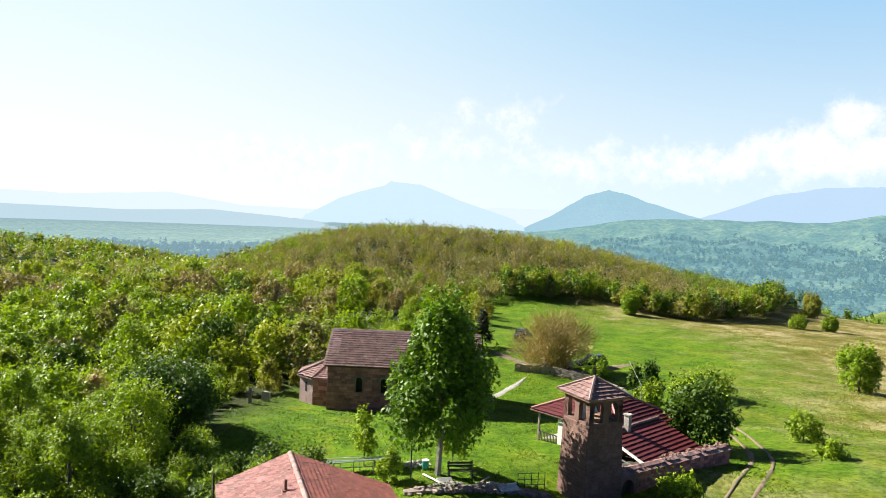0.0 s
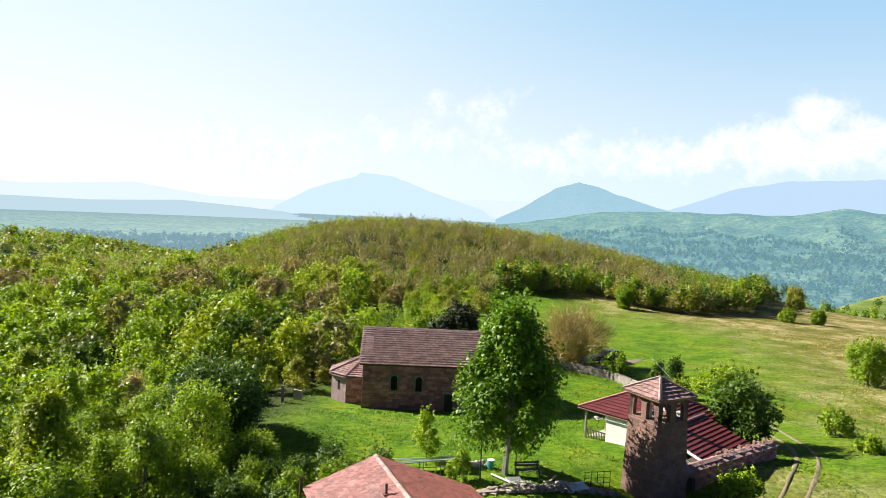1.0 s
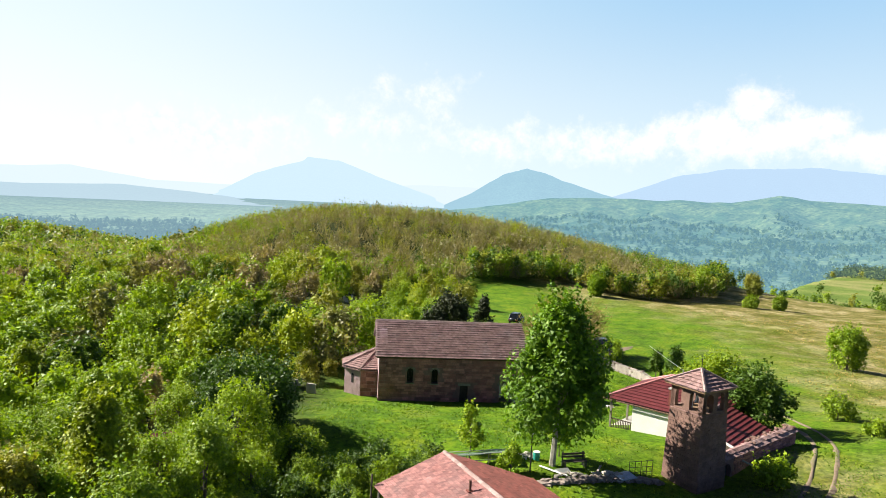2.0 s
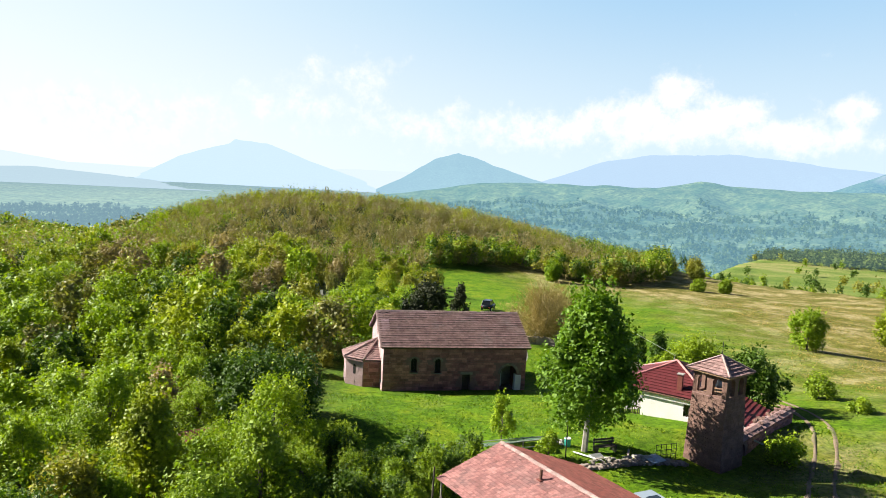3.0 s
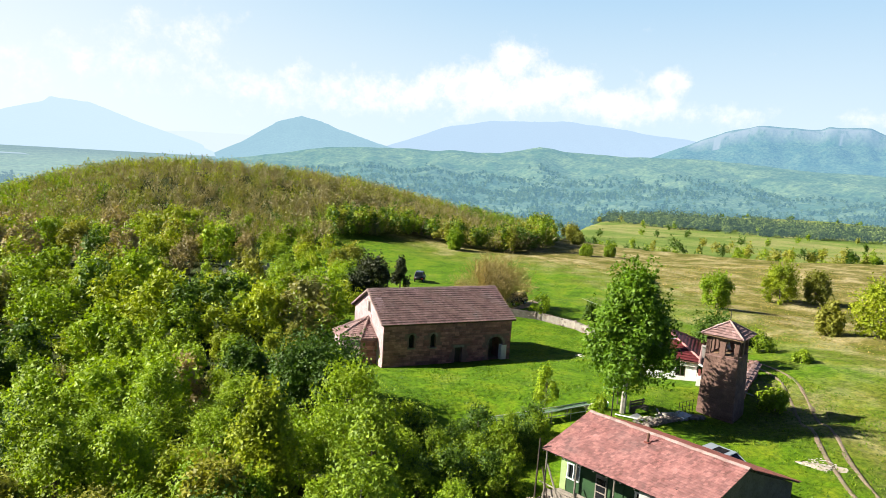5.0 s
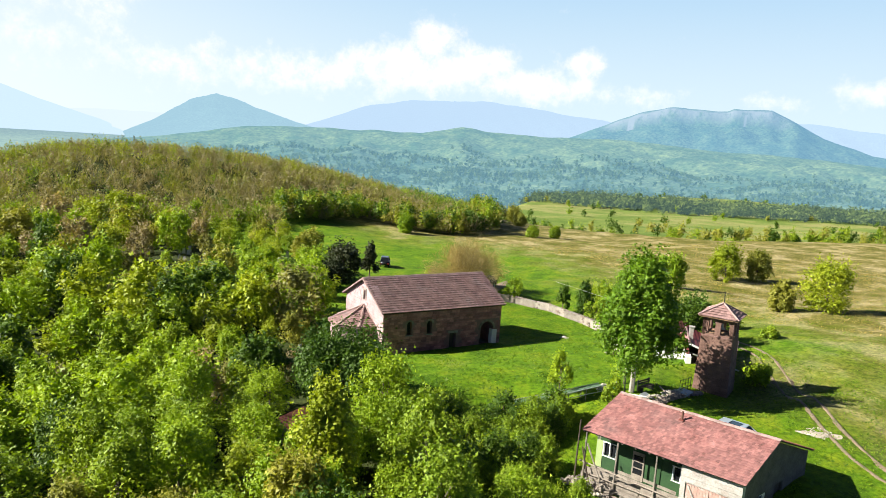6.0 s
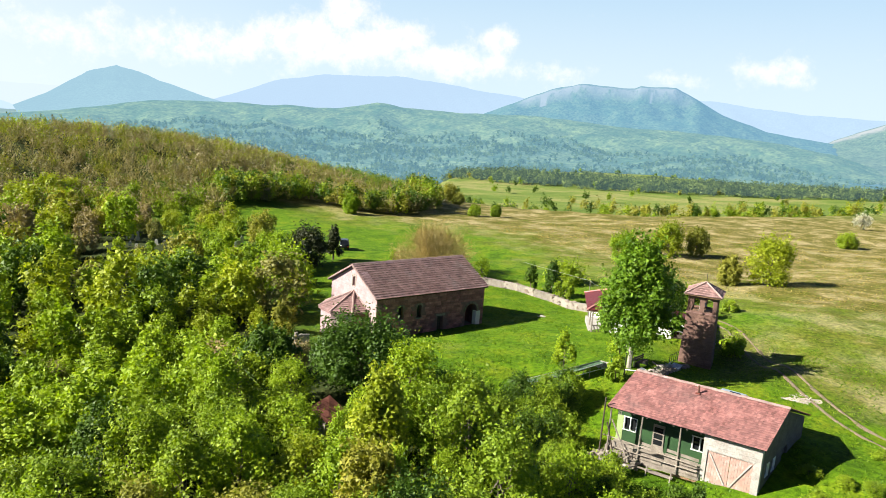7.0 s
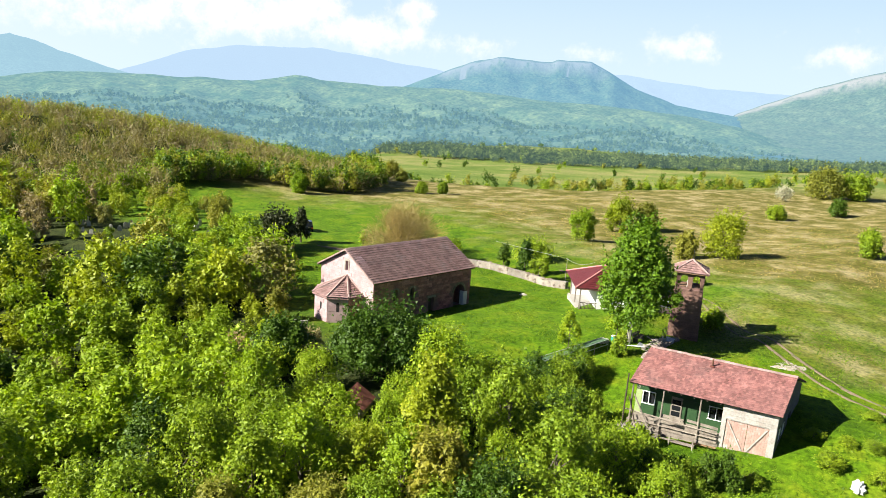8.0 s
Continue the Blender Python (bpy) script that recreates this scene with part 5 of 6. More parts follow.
    for k in range(12):
        x = 0.1 + k * (Lb - 0.2) / 11
        bm = bmesh.new()
        slab(bm, [(x, -oh + 0.04, zz(-oh) - 0.06), (x + 0.09, -oh + 0.04, zz(-oh) - 0.06), (x + 0.09, 1.2, zz(1.2) - 0.075), (x, 1.2, zz(1.2) - 0.075)], 0.1)
        part("rafter", bm, WOOD_GREY, roof)
    front = [(-ends - 0.04, -oh - 0.06, zz(-oh) + 0.0), (Lb + far + 0.04, -oh - 0.06, zz(-oh) + 0.0), (Lb + far + 0.04, HW, zz(HW) + 0.01), (-ends - 0.04, HW, zz(HW) + 0.01)]
    back = [(-ends - 0.04, Wb + oh + 0.06, zz(Wb + oh)), (Lb + far + 0.04, Wb + oh + 0.06, zz(Wb + oh)), (Lb + far + 0.04, HW, zz(HW) + 0.01), (-ends - 0.04, HW, zz(HW) + 0.01)]
    rest = bmesh.new()
    single = []
    for q, th, n in tile_field(rs, front, 0.205, 0.175, 0.02, 0.045, 0.009):
        # the tiles nearest the near gable, low on the slope, are single pieces
        c = sum((Vector(p) for p in q), Vector()) / 4
        if c.x < 2.6 and c.y < 1.6 and len(single) < 295:
            single.append((q, th, n))
        else:
            tile_hexa(rest, q, th, n)
    part("tile_covering", rest, TILE_BARN, roof)["kind"] = "stuff"
    # back slope: darker tile copy, its weaker sunlight put into the colour
    tiled_roof(roof, rs, back, 0.27, 0.3, TILE_PLAIN_SHADED, 0.022, 0.05, 0.006, "back_tile_covering")
    bm = bmesh.new()
    x = -ends - 0.05
    while x < Lb + far - 0.1:
        z = zz(HW) + 0.075 + rs.normal() * 0.008
        prism(bm, [(x, HW - 0.15, z - 0.07), (x, HW - 0.08, z + 0.01), (x, HW, z + 0.045), (x, HW + 0.08, z + 0.01), (x, HW + 0.15, z - 0.07)], (0.37, 0, 0))
        x += 0.38
    part("ridge_tiles", bm, RIDGE_TILE, roof)
    fl = part("flue_pipe", bar((5.3, 2.75, zz(2.75) - 0.1), (5.3, 2.75, zz(2.75) + 0.62), 0.07, None, 8), METAL_RUST, t, "rusty metal flue pipe")
    part("collar", blk(5.15, 5.45, 2.6, 2.9, zz(2.75) + 0.03, zz(2.75) + 0.1), TILE_PLAIN_SHADED, fl)
    mirrored(t)
    return t, roof, single


SKEW = Matrix(((-1, 0.16, 0, 0), (0, 1, 0, 0), (0, 0, 1, 0), (0, 0, 0, 1)))


def mirrored(root):
    """Turns what was drawn left-handed into its mirror image along x, mesh by mesh; the plan is a little out of square."""
    for o in root.children_recursive:
        o.data.transform(SKEW @ o.matrix_basis)
        o.data.flip_normals()
        o.matrix_basis = Matrix()


BARN, BARN_ROOF, BARN_TILES = barn()
# ---- single trees and shrubs of the yard and the fields ----
def solo(name, x, y, h, r, base, clumps, count, size, leaf, label, shape="round", bark=BARK, trunk=0.16, seed=1, category="tree", group="", blob=0.36, up=0.0):
    return plant(name, tree_meshes(seed, h, r, base, clumps, count * 2, size * 0.76, leaf, bark, shape, trunk, blob), spot(x, y, 1.0, seed * 37 % 360, up), label, category, group)


solo("yard_tree", 0.4, 45.5, 10.6, 5.3, 2.2, 110, 19000, 0.31, LEAF_YARD, "tall leafy green tree with a pale trunk in the yard", "cone", BARK_PALE, 0.24, 301, blob=0.25)
solo("sapling", -4.7, 48.6, 4.0, 1.5, 0.5, 26, 1300, 0.2, LEAF_BRIGHT, "young thin leafy sapling on the meadow", "cone", BARK, 0.05, 302, blob=0.3)
def bare_tree():
    """A spreading tree whose twigs fan out from low limbs, with buds along them."""
    rs = np.random.RandomState(303)
    t = thing("bare_tree", spot(15.6, 94.4), "spreading brownish tree with hardly opened buds", "tree")
    bm = bmesh.new()
    rod(bm, (0, 0, -0.4), (0.1, 0, 1.1), 0.36, 0.3, 8)
    tips = []
    for k in range(26):
        a, e = 6.283 * k / 26 + rs.normal() * 0.2, rs.uniform(0.1, 1.3)
        d = Vector((math.cos(a) * math.cos(e), math.sin(a) * math.cos(e), math.sin(e)))
        p, r = Vector((0.1, 0, 1.0)), 0.13
        for j in range(4):
            q = p + (d + Vector(rs.normal(size=3)) * 0.14).normalized() * rs.uniform(1.2, 1.7)
            rod(bm, p, q, r, r * 0.62, 5)
            p, r = q, r * 0.62
            tips.append((p[:], d[:]))
    part("trunk", bm, BARK, t)
    k = rs.randint(0, len(tips), 15000)
    p, d = np.array([q[0] for q in tips])[k], np.array([q[1] for q in tips])[k]
    p = p + rs.normal(size=p.shape) * 0.75
    p[:, 2] = np.maximum(p[:, 2], 0.5)
    tw = twig_tris(rs, p, d * 0.9 + rs.normal(size=p.shape) * 0.5 + np.array([0, 0, 0.1]), 0.8, 0.06)
    bd = leaf_tris(rs, p[:5000], np.full(5000, 0.8), 9000, 0.13)
    part("crown", soup("crown", np.concatenate([tw, bd]), LEAF_TWIG), None, t)


bare_tree()
solo("dark_bush", 21.4, 56.2, 4.9, 3.2, 0.3, 60, 4200, 0.32, LEAF_DARK, "large dark green rounded bush beside the house", "round", BARK, 0.14, 304, "bush")
solo("spreading_bush", 30.5, 80.5, 1.9, 4.2, 0.1, 50, 2600, 0.34, LEAF_GREEN, "low spreading green shrub in the field", "spread", BARK, 0.08, 305, "bush", blob=0.3)
solo("wall_tree", 23.2, 76.0, 4.6, 1.9, 0.8, 34, 1500, 0.32, LEAF_DARK, "dark green slender tree beside the stone wall", "cone", BARK, 0.1, 306, group="trees at the wall")
solo("wall_tree", 22.6, 79.5, 3.6, 1.5, 0.7, 26, 1000, 0.32, LEAF_DARK, "dark green slender tree beside the stone wall", "cone", BARK, 0.08, 307, group="trees at the wall")
solo("wall_tree", 22.0, 72.5, 4.0, 1.8, 0.6, 26, 1100, 0.32, LEAF_GREEN, "green bushy tree beside the stone wall", "round", BARK, 0.08, 308, group="trees at the wall")
solo("small_tree", 20.0, 87.5, 3.4, 1.7, 0.9, 22, 650, 0.28, LEAF_BRIGHT, "small light green tree by the wall", "round", BARK, 0.07, 309)
solo("field_tree", 51.6, 85.6, 4.9, 2.7, 0.4, 52, 4200, 0.34, LEAF_BRIGHT, "bright green rounded tree in the dry field", "round", BARK, 0.14, 310, group="trees in the field")
solo("field_bush", 31.6, 59.8, 2.2, 1.7, 0.1, 26, 1200, 0.28, LEAF_GREEN, "green low bush in the field", "round", BARK, 0.06, 311, "bush", "bushes in the field")
solo("field_bush", 30.2, 53.2, 1.1, 1.3, 0.0, 18, 600, 0.26, LEAF_GREEN, "green low bush in the field", "spread", BARK, 0.05, 312, "bush", "bushes in the field")
solo("tower_shrub", 15.9, 44.3, 1.7, 1.6, 0.1, 28, 1300, 0.26, LEAF_BRIGHT, "bright green shrub at the foot of the tower", "round", BARK, 0.06, 313, "shrub")
solo("walnut_tree", -21.0, 55.6, 4.5, 4.7, 0.7, 110, 11000, 0.28, LEAF_DARK, "broad dark green tree at the edge of the yard", "round", BARK, 0.28, 314, blob=0.3)
solo("walnut_tree", -25.2, 63.5, 4.6, 2.8, 0.6, 60, 4200, 0.34, LEAF_DARK, "dark green tree at the edge of the yard", "round", BARK, 0.2, 324, blob=0.3)
solo("yard_shrub", 1.4, 47.4, 2.3, 1.3, 0.1, 24, 900, 0.22, LEAF_BRIGHT, "bright green shrub at the foot of the tree", "cone", BARK, 0.05, 325, "shrub")
solo("yard_shrub", -2.6, 44.6, 2.0, 1.2, 0.1, 22, 800, 0.22, LEAF_GREEN, "green weedy shrub beside the shed", "cone", BARK, 0.05, 326, "shrub")
solo("olive_tree", -27.7, 42.5, 7.6, 3.1, 0.3, 90, 8200, 0.26, LEAF_YELLOW, "pointed yellow-green budding tree", "cone", BARK, 0.16, 315, blob=0.3)
solo("olive_tree", -31.0, 38.5, 5.4, 2.5, 0.4, 60, 3600, 0.28, LEAF_OLIVE, "olive green budding tree", "round", BARK, 0.16, 335, blob=0.3)
solo("pine_tree", 1.6, 107.6, 5.6, 3.6, 0.2, 60, 3200, 0.4, LEAF_PINE, "dark evergreen tree behind the church", "round", BARK, 0.2, 316, group="evergreens")
solo("pine_tree", 7.0, 109.2, 5.2, 1.9, 0.2, 40, 1900, 0.36, LEAF_PINE, "dark evergreen tree behind the church", "cone", BARK, 0.16, 317, group="evergreens")
solo("pine_tree", -1.6, 104.5, 3.8, 2.4, 0.2, 40, 1600, 0.4, LEAF_PINE, "dark evergreen bush behind the church", "round", BARK, 0.14, 318, group="evergreens")
solo("young_shrub", 13.2, 101.0, 2.4, 1.4, 0.2, 18, 500, 0.3, LEAF_BRIGHT, "small bright green shrub by the meadow", "cone", BARK, 0.05, 319, "shrub")
for i, (x, y, h, r, leaf, lab) in enumerate((
        (70.8, 89.6, 7.0, 3.4, LEAF_YELLOW, "yellow-green tree in the dry field"), (77.0, 87.2, 5.6, 2.7, LEAF_OLIVE, "olive green tree in the dry field"),
        (54.1, 60.6, 7.2, 3.9, LEAF_YELLOW, "broad yellow-green tree in the dry field"), (50.6, 65.0, 4.4, 1.9, LEAF_OLIVE, "slender olive green tree in the dry field"),
        (129.0, 80.0, 3.2, 2.6, LEAF_GREEN, "low green bush in the dry field"), (73.6, 44.9, 4.6, 2.1, LEAF_GREEN, "green tree in the dry field"),
        (153.0, 73.0, 4.4, 2.6, LEAF_DARK, "dark green tree in the dry field"), (203.0, 92.0, 9.5, 6.5, LEAF_OLIVE, "broad olive green tree beyond the field"),
        (212.0, 86.0, 8.0, 6.5, LEAF_GREEN, "broad green tree beyond the field"), (45.2, 167.6, 5.0, 2.4, LEAF_BRIGHT, "bright green tree at the edge of the hill woods"),
        (107.0, 203.0, 6.2, 3.0, LEAF_OLIVE, "olive green tree on the dry slope"), (100.0, 190.0, 3.4, 2.4, LEAF_OLIVE, "olive green bush on the dry slope"),
        (88.0, 158.5, 3.4, 1.9, LEAF_GREEN, "green bush on the dry slope"), (82.0, 161.0, 2.4, 2.2, LEAF_GREEN, "green bush on the dry slope"))):
    solo("field_tree", x, y, h * 0.92, r, 0.2, 60, 4200, 0.36 if r < 5 else 0.75, leaf, lab, "round", BARK, 0.14, 330 + i, group="trees in the field")
solo("blossom_bush", 180.0, 97.0, 4.2, 3.0, 0.2, 26, 700, 0.5, BLOSSOM, "white blossoming bush beyond the field", "round", BARK, 0.1, 350, "bush")

# the overgrown strip between yard and shed
rs = np.random.RandomState(44)
hedge = None
for k in range(34):
    f = k / 33
    x, y = -17.0 + 12.5 * f + rs.normal() * 0.8, 47.6 - 4.2 * f + rs.normal() * 1.0
    if k > 22:
        x, y = rs.uniform(-18.5, -11.5), rs.uniform(40, 45.5)
    if x > -8 and y < 42.5:
        continue
    kind = ("bright", "green", "dark", "green", "green", "dark")[rs.randint(6)]
    m = spot(x, y, rs.uniform(0.36, 0.56), rs.uniform(0, 360))
    plant("hedge_shrub", PROTO[kind, "bush", rs.randint(3)], m, "leafy %s shrub in an overgrown hedge" % {"bright": "bright green", "green": "green", "dark": "dark green"}[kind], "shrub", "hedge shrubs")
for k in range(26):
    # rank bushes in front of the shed
    x, y = rs.uniform(-28, -17.5), rs.uniform(23.5, 37)
    if x > -14.5 and y > 30:
        x -= 1.5
    kind = ("bright", "green", "green", "green")[rs.randint(4)]
    plant("hedge_shrub", PROTO[kind, "bush", rs.randint(3)], spot(x, y, rs.uniform(0.30, 0.5), rs.uniform(0, 360)), "leafy shrub in front of the old shed", "shrub", "hedge shrubs")

for k in range(120):
    # the bank of bushes beside the shed and the hedge that goes on behind it
    x, y = rs.uniform(-21, -7), rs.uniform(29, 47)
    away = -((x + 8.15) * 0.947 + (y - 28.85) * 0.322)
    if away < (2.4 if y > 35 else 4.6) and y < 41.5 or y > 49.5 + 0.5 * (x + 8) + 1.5 or (x > -9.5 and y < 43) or away > 11 or rs.rand() < 0.25:
        continue
    kind = ("green", "green", "dark")[rs.randint(3)]
    plant("hedge_shrub", PROTO[kind, "bush", rs.randint(3)], spot(x, y, rs.uniform(0.28, 0.44), rs.uniform(0, 360)), "%s shrub in the overgrown bank beside the shed" % {"dark": "dark green leafy", "green": "green leafy"}[kind], "shrub", "hedge shrubs")

for x, y in ((2.1, 25.5), (-3.7, 25.5), (-3.4, 24.0), (-6.8, 25.6), (-4.2, 27.6), (-11.8, 28.6), (-13.4, 31.0), (-6.5, 22.6)):
    # rank weeds beside the shed
    plant("weed_clump", PROTO["green", "bush", rs.randint(3)], spot(x, y, rs.uniform(0.16, 0.24), rs.uniform(0, 360)) @ Matrix.Diagonal((1.7, 1.7, 0.8, 1)), "low clump of rank green weeds in the grass", "weeds", "weeds beside the shed")

# shrubs in the dell, hedges and copses of the valley, and the woods at its end
rs = np.random.RandomState(55)
u = rs.rand(420)
dx = 62 + 270 * u ** 1.2
dell = np.stack([dx, dell_edge(dx) + rs.uniform(4, 38, 420)], 1)
dell = dell[(wave(dell[:, 0], dell[:, 1], 40, 5) > -0.25)]
far_woods("dell_shrubs", "green shrubs growing in the dell beyond the field", dell, 4.8, 2.2, 190, 0.5, [(LEAF_GREEN, 2), (LEAF_OLIVE, 2), (LEAF_DARK, 2.5), (LEAF_YELLOW, 0.7)], 56)
ridge = np.stack([rs.uniform(90, 165, 260), rs.uniform(200, 290, 260)], 1)
ridge = ridge[(ridge[:, 1] > 300 - ridge[:, 0] * 0.55)]
far_woods("ridge_trees", "dark green trees along the end of the hill", ridge, 6.4, 2.8, 190, 0.55, [(LEAF_GREEN, 3), (LEAF_DARK, 4), (LEAF_BRIGHT, 1)], 57)
sc = np.stack([rs.uniform(150, 1000, 900), rs.uniform(120, 620, 900)], 1)
line = np.abs(np.sin(sc[:, 1] * 0.021 + sc[:, 0] * 0.006)) < 0.10
sc = sc[(line | (rs.rand(900) < 0.13)) & (sc[:, 1] > dell_edge(sc[:, 0]) + 60)]
far_woods("valley_trees", "scattered trees and hedges on the valley pastures", sc, 5.5, 2.8, 150, 0.9, [(LEAF_GREEN, 2), (LEAF_OLIVE, 1.5), (LEAF_DARK, 3)], 58)
a = np.radians(rs.uniform(22, 100, 2600))
rr = rs.uniform(640, 800, 2600) + 90 * np.sin(a * 5)
belt = np.stack([rr * np.sin(a), rr * np.cos(a)], 1)
# the belt's crowns carry a little haze as emission
far_woods("valley_wood_belt", "long belt of yellow-green woods across the valley", belt, 6.5, 6.0, 60, 1.5, [(backdrop_material("hazy_belt_crown", (0.05, 0.075, 0.018), (0.105, 0.135, 0.034), (0.3, 0.3, 0.3), (0.28, 0.50, 0.50), 0.14, 0.05), 1)], 59)
# the near woods and clearings of the foothills, haze mixed into their crowns
def slope_at(x, y):
    return np.maximum(ground_z(x, y), SLOPES["backdrop_foothills"](x, y, np.degrees(np.arctan2(x, y)), np.hypot(x, y)))


a, rr = np.radians(rs.uniform(6, 92, 26000)), 560 + 1100 * rs.rand(26000) ** 1.15
spots = np.stack([rr * np.sin(a), rr * np.cos(a)], 1)
patch = wave(spots[:, 0], spots[:, 1], 210, 65) + 0.5 * wave(spots[:, 0], spots[:, 1], 70, 66)
low = gorge(spots[:, 0], spots[:, 1])
spots = spots[(low > 0.25) & ((patch > 0.05) | (rs.rand(len(spots)) < 0.16))]
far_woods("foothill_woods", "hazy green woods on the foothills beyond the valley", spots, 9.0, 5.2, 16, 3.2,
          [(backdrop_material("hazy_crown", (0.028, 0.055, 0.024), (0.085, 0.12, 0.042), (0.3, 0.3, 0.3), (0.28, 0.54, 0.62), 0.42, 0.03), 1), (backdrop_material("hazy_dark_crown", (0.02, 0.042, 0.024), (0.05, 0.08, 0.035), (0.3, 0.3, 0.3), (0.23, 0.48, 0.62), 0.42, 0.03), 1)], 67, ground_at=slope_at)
# woods on the plain, with bluer haze painted into the crowns
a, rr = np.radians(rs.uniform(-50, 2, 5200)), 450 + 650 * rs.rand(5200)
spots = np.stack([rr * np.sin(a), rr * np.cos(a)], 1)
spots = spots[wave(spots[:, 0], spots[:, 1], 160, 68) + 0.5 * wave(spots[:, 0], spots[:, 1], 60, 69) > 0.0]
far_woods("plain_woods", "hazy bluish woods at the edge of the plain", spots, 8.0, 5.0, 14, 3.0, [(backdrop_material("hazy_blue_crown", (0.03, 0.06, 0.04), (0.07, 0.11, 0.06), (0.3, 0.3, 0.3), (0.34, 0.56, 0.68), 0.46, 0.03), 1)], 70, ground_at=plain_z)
# ---- grass and weeds ----
def tufts(name, label, n, box, keep, size, mats, seed):
    """Blades and weeds that stand up from the ground, one mesh per colour."""
    rs = np.random.RandomState(seed)
    root = thing(name, Matrix(), label, "grass", kind="stuff")
    for i, mat in enumerate(mats):
        x, y = rs.uniform(box[0], box[1], n), rs.uniform(box[2], box[3], n)
        # they grow in drifts
        ok = keep(x, y) & (wave(x, y, 7, seed + i) + 0.6 * wave(x, y, 2.3, seed + 9 + i) + rs.normal(size=n) * 0.4 > 0.15)
        x, y = x[ok], y[ok]
        k = len(x)
        a = rs.uniform(0, 6.283, k)
        h, w = size * rs.uniform(0.5, 1.4, k), size * rs.uniform(0.5, 1.1, k)
        lean = rs.normal(size=(k, 2)) * 0.9 * h[:, None]
        z = ground_z(x, y) - 0.03
        p = np.stack([x, y, z], 1)
        d = np.stack([np.cos(a) * w / 2, np.sin(a) * w / 2, 0 * a], 1)
        t = p + np.stack([lean[:, 0], lean[:, 1], h], 1)
        part("blades", soup("blades", np.stack([p - d, p + d, t + d * 0.5, t - d * 0.7], 1), mat), None, root)


def open_yard(x, y):
    free = ~((x > -14.5) & (x < 5) & (y > 68.6) & (y < 79.5))
    shed = (np.abs((x + 4.9) * 0.947 + (y - 35.3) * 0.322) < 4.0) & (np.abs((x + 4.9) * 0.322 - (y - 35.3) * 0.947) < 5.6)
    house = (np.hypot(x - 13.5, y - 54.5) < 6.3) | (np.hypot(x - 10.2, y - 45) < 2.0)
    return in_yard(x - 1.0, y) & free & ~shed & ~house


G_GREEN = leaves("blade_green", (0.047, 0.114, 0.004), (0.082, 0.167, 0.006), (0.133, 0.220, 0.009), 0.3)
G_LIME = leaves("blade_lime", (0.078, 0.150, 0.005), (0.128, 0.211, 0.008), (0.193, 0.267, 0.012), 0.3)
G_STRAW = leaves("blade_straw", (0.177, 0.152, 0.048), (0.272, 0.231, 0.090), (0.381, 0.323, 0.156), 0.3)
tufts("meadow_grass", "lush green meadow grass with lighter tufts", 64000, (-20, 24, 24, 100), open_yard, 0.11, (G_GREEN, G_LIME), 401)
tufts("field_grass", "rough yellowish field grass and weeds", 60000, (12, 110, 20, 150), lambda x, y: open_yard(x, y) & (y < dell_edge(x)) & (x > 14 + 0.1 * (y - 30)), 0.11, (G_LIME,), 402)
tufts("dry_grass", "dry straw-coloured grass of the open field", 60000, (34, 120, 20, 140), lambda x, y: open_yard(x, y) & (y < dell_edge(x)) & (x > 46 - 0.25 * (y - 40)) & ~((x < 60) & (y > 84)), 0.15, (G_STRAW,), 403)
# ---- walls, tracks and things of the yard ----
def stone_wall(name, pts, h, w, mat, label, n_per_m=9, seed=1, size=0.2, core_mat=None):
    """A dry stone wall along a line on the ground: a core with uneven stones on its faces and top."""
    rs = np.random.RandomState(seed)
    t = thing(name, Matrix(), label, "wall", kind="structure")
    core, stones = bmesh.new(), bmesh.new()
    for (x0, y0), (x1, y1) in zip(pts, pts[1:]):
        d = Vector((x1 - x0, y1 - y0, 0))
        u, L = d.normalized(), d.length
        n = Vector((-u.y, u.x, 0))
        steps = max(1, round(L / 2.0))
        for k in range(steps):
            a, b = Vector((x0, y0, 0)) + u * (L * k / steps), Vector((x0, y0, 0)) + u * (L * (k + 1) / steps)
            za, zb = drop(a.x, a.y), drop(b.x, b.y)
            q = [a - n * w / 2, b - n * w / 2, b + n * w / 2, a + n * w / 2]
            z = [za, zb, zb, za]
            hexa(core, [p + Vector((0, 0, zz - 0.8)) for p, zz in zip(q, z)] + [p + Vector((0, 0, zz + h - 0.1)) for p, zz in zip(q, z)])
        for k in range(int(L * n_per_m)):
            p = Vector((x0, y0, 0)) + u * rs.uniform(0, L)
            side = rs.choice((-1, 1, 0), p=(0.4, 0.35, 0.25))
            z = drop(p.x, p.y)
            off = n * side * w / 2 if side else n * rs.uniform(-w / 2, w / 2)
            zz = rs.uniform(0, h - 0.1) if side else h - 0.08
            lump(stones, p + off + Vector((0, 0, z + zz)), size * rs.uniform(0.6, 1.3), k + seed * 100, 0.6)
    part("core", core, core_mat or mat, t)
    part("stones", stones, mat, t)["kind"] = "stuff"
    return t


stone_wall("wall_yard", [(-1.6, 42.6), (2.5, 43.2), (7.6, 44.4)], 0.3, 0.5, WALL_OLD, "low rough stone retaining wall of the yard", 14, 3)
stone_wall("wall_field", [(19.6, 66.0), (21.2, 74.0), (21.6, 81.0), (19.6, 87.5), (15.6, 92.0), (10.5, 93.5)], 1.1, 0.5, WALL_OLD, "crumbling plastered stone wall along the yard", 7, 4, core_mat=STONE_GREY)
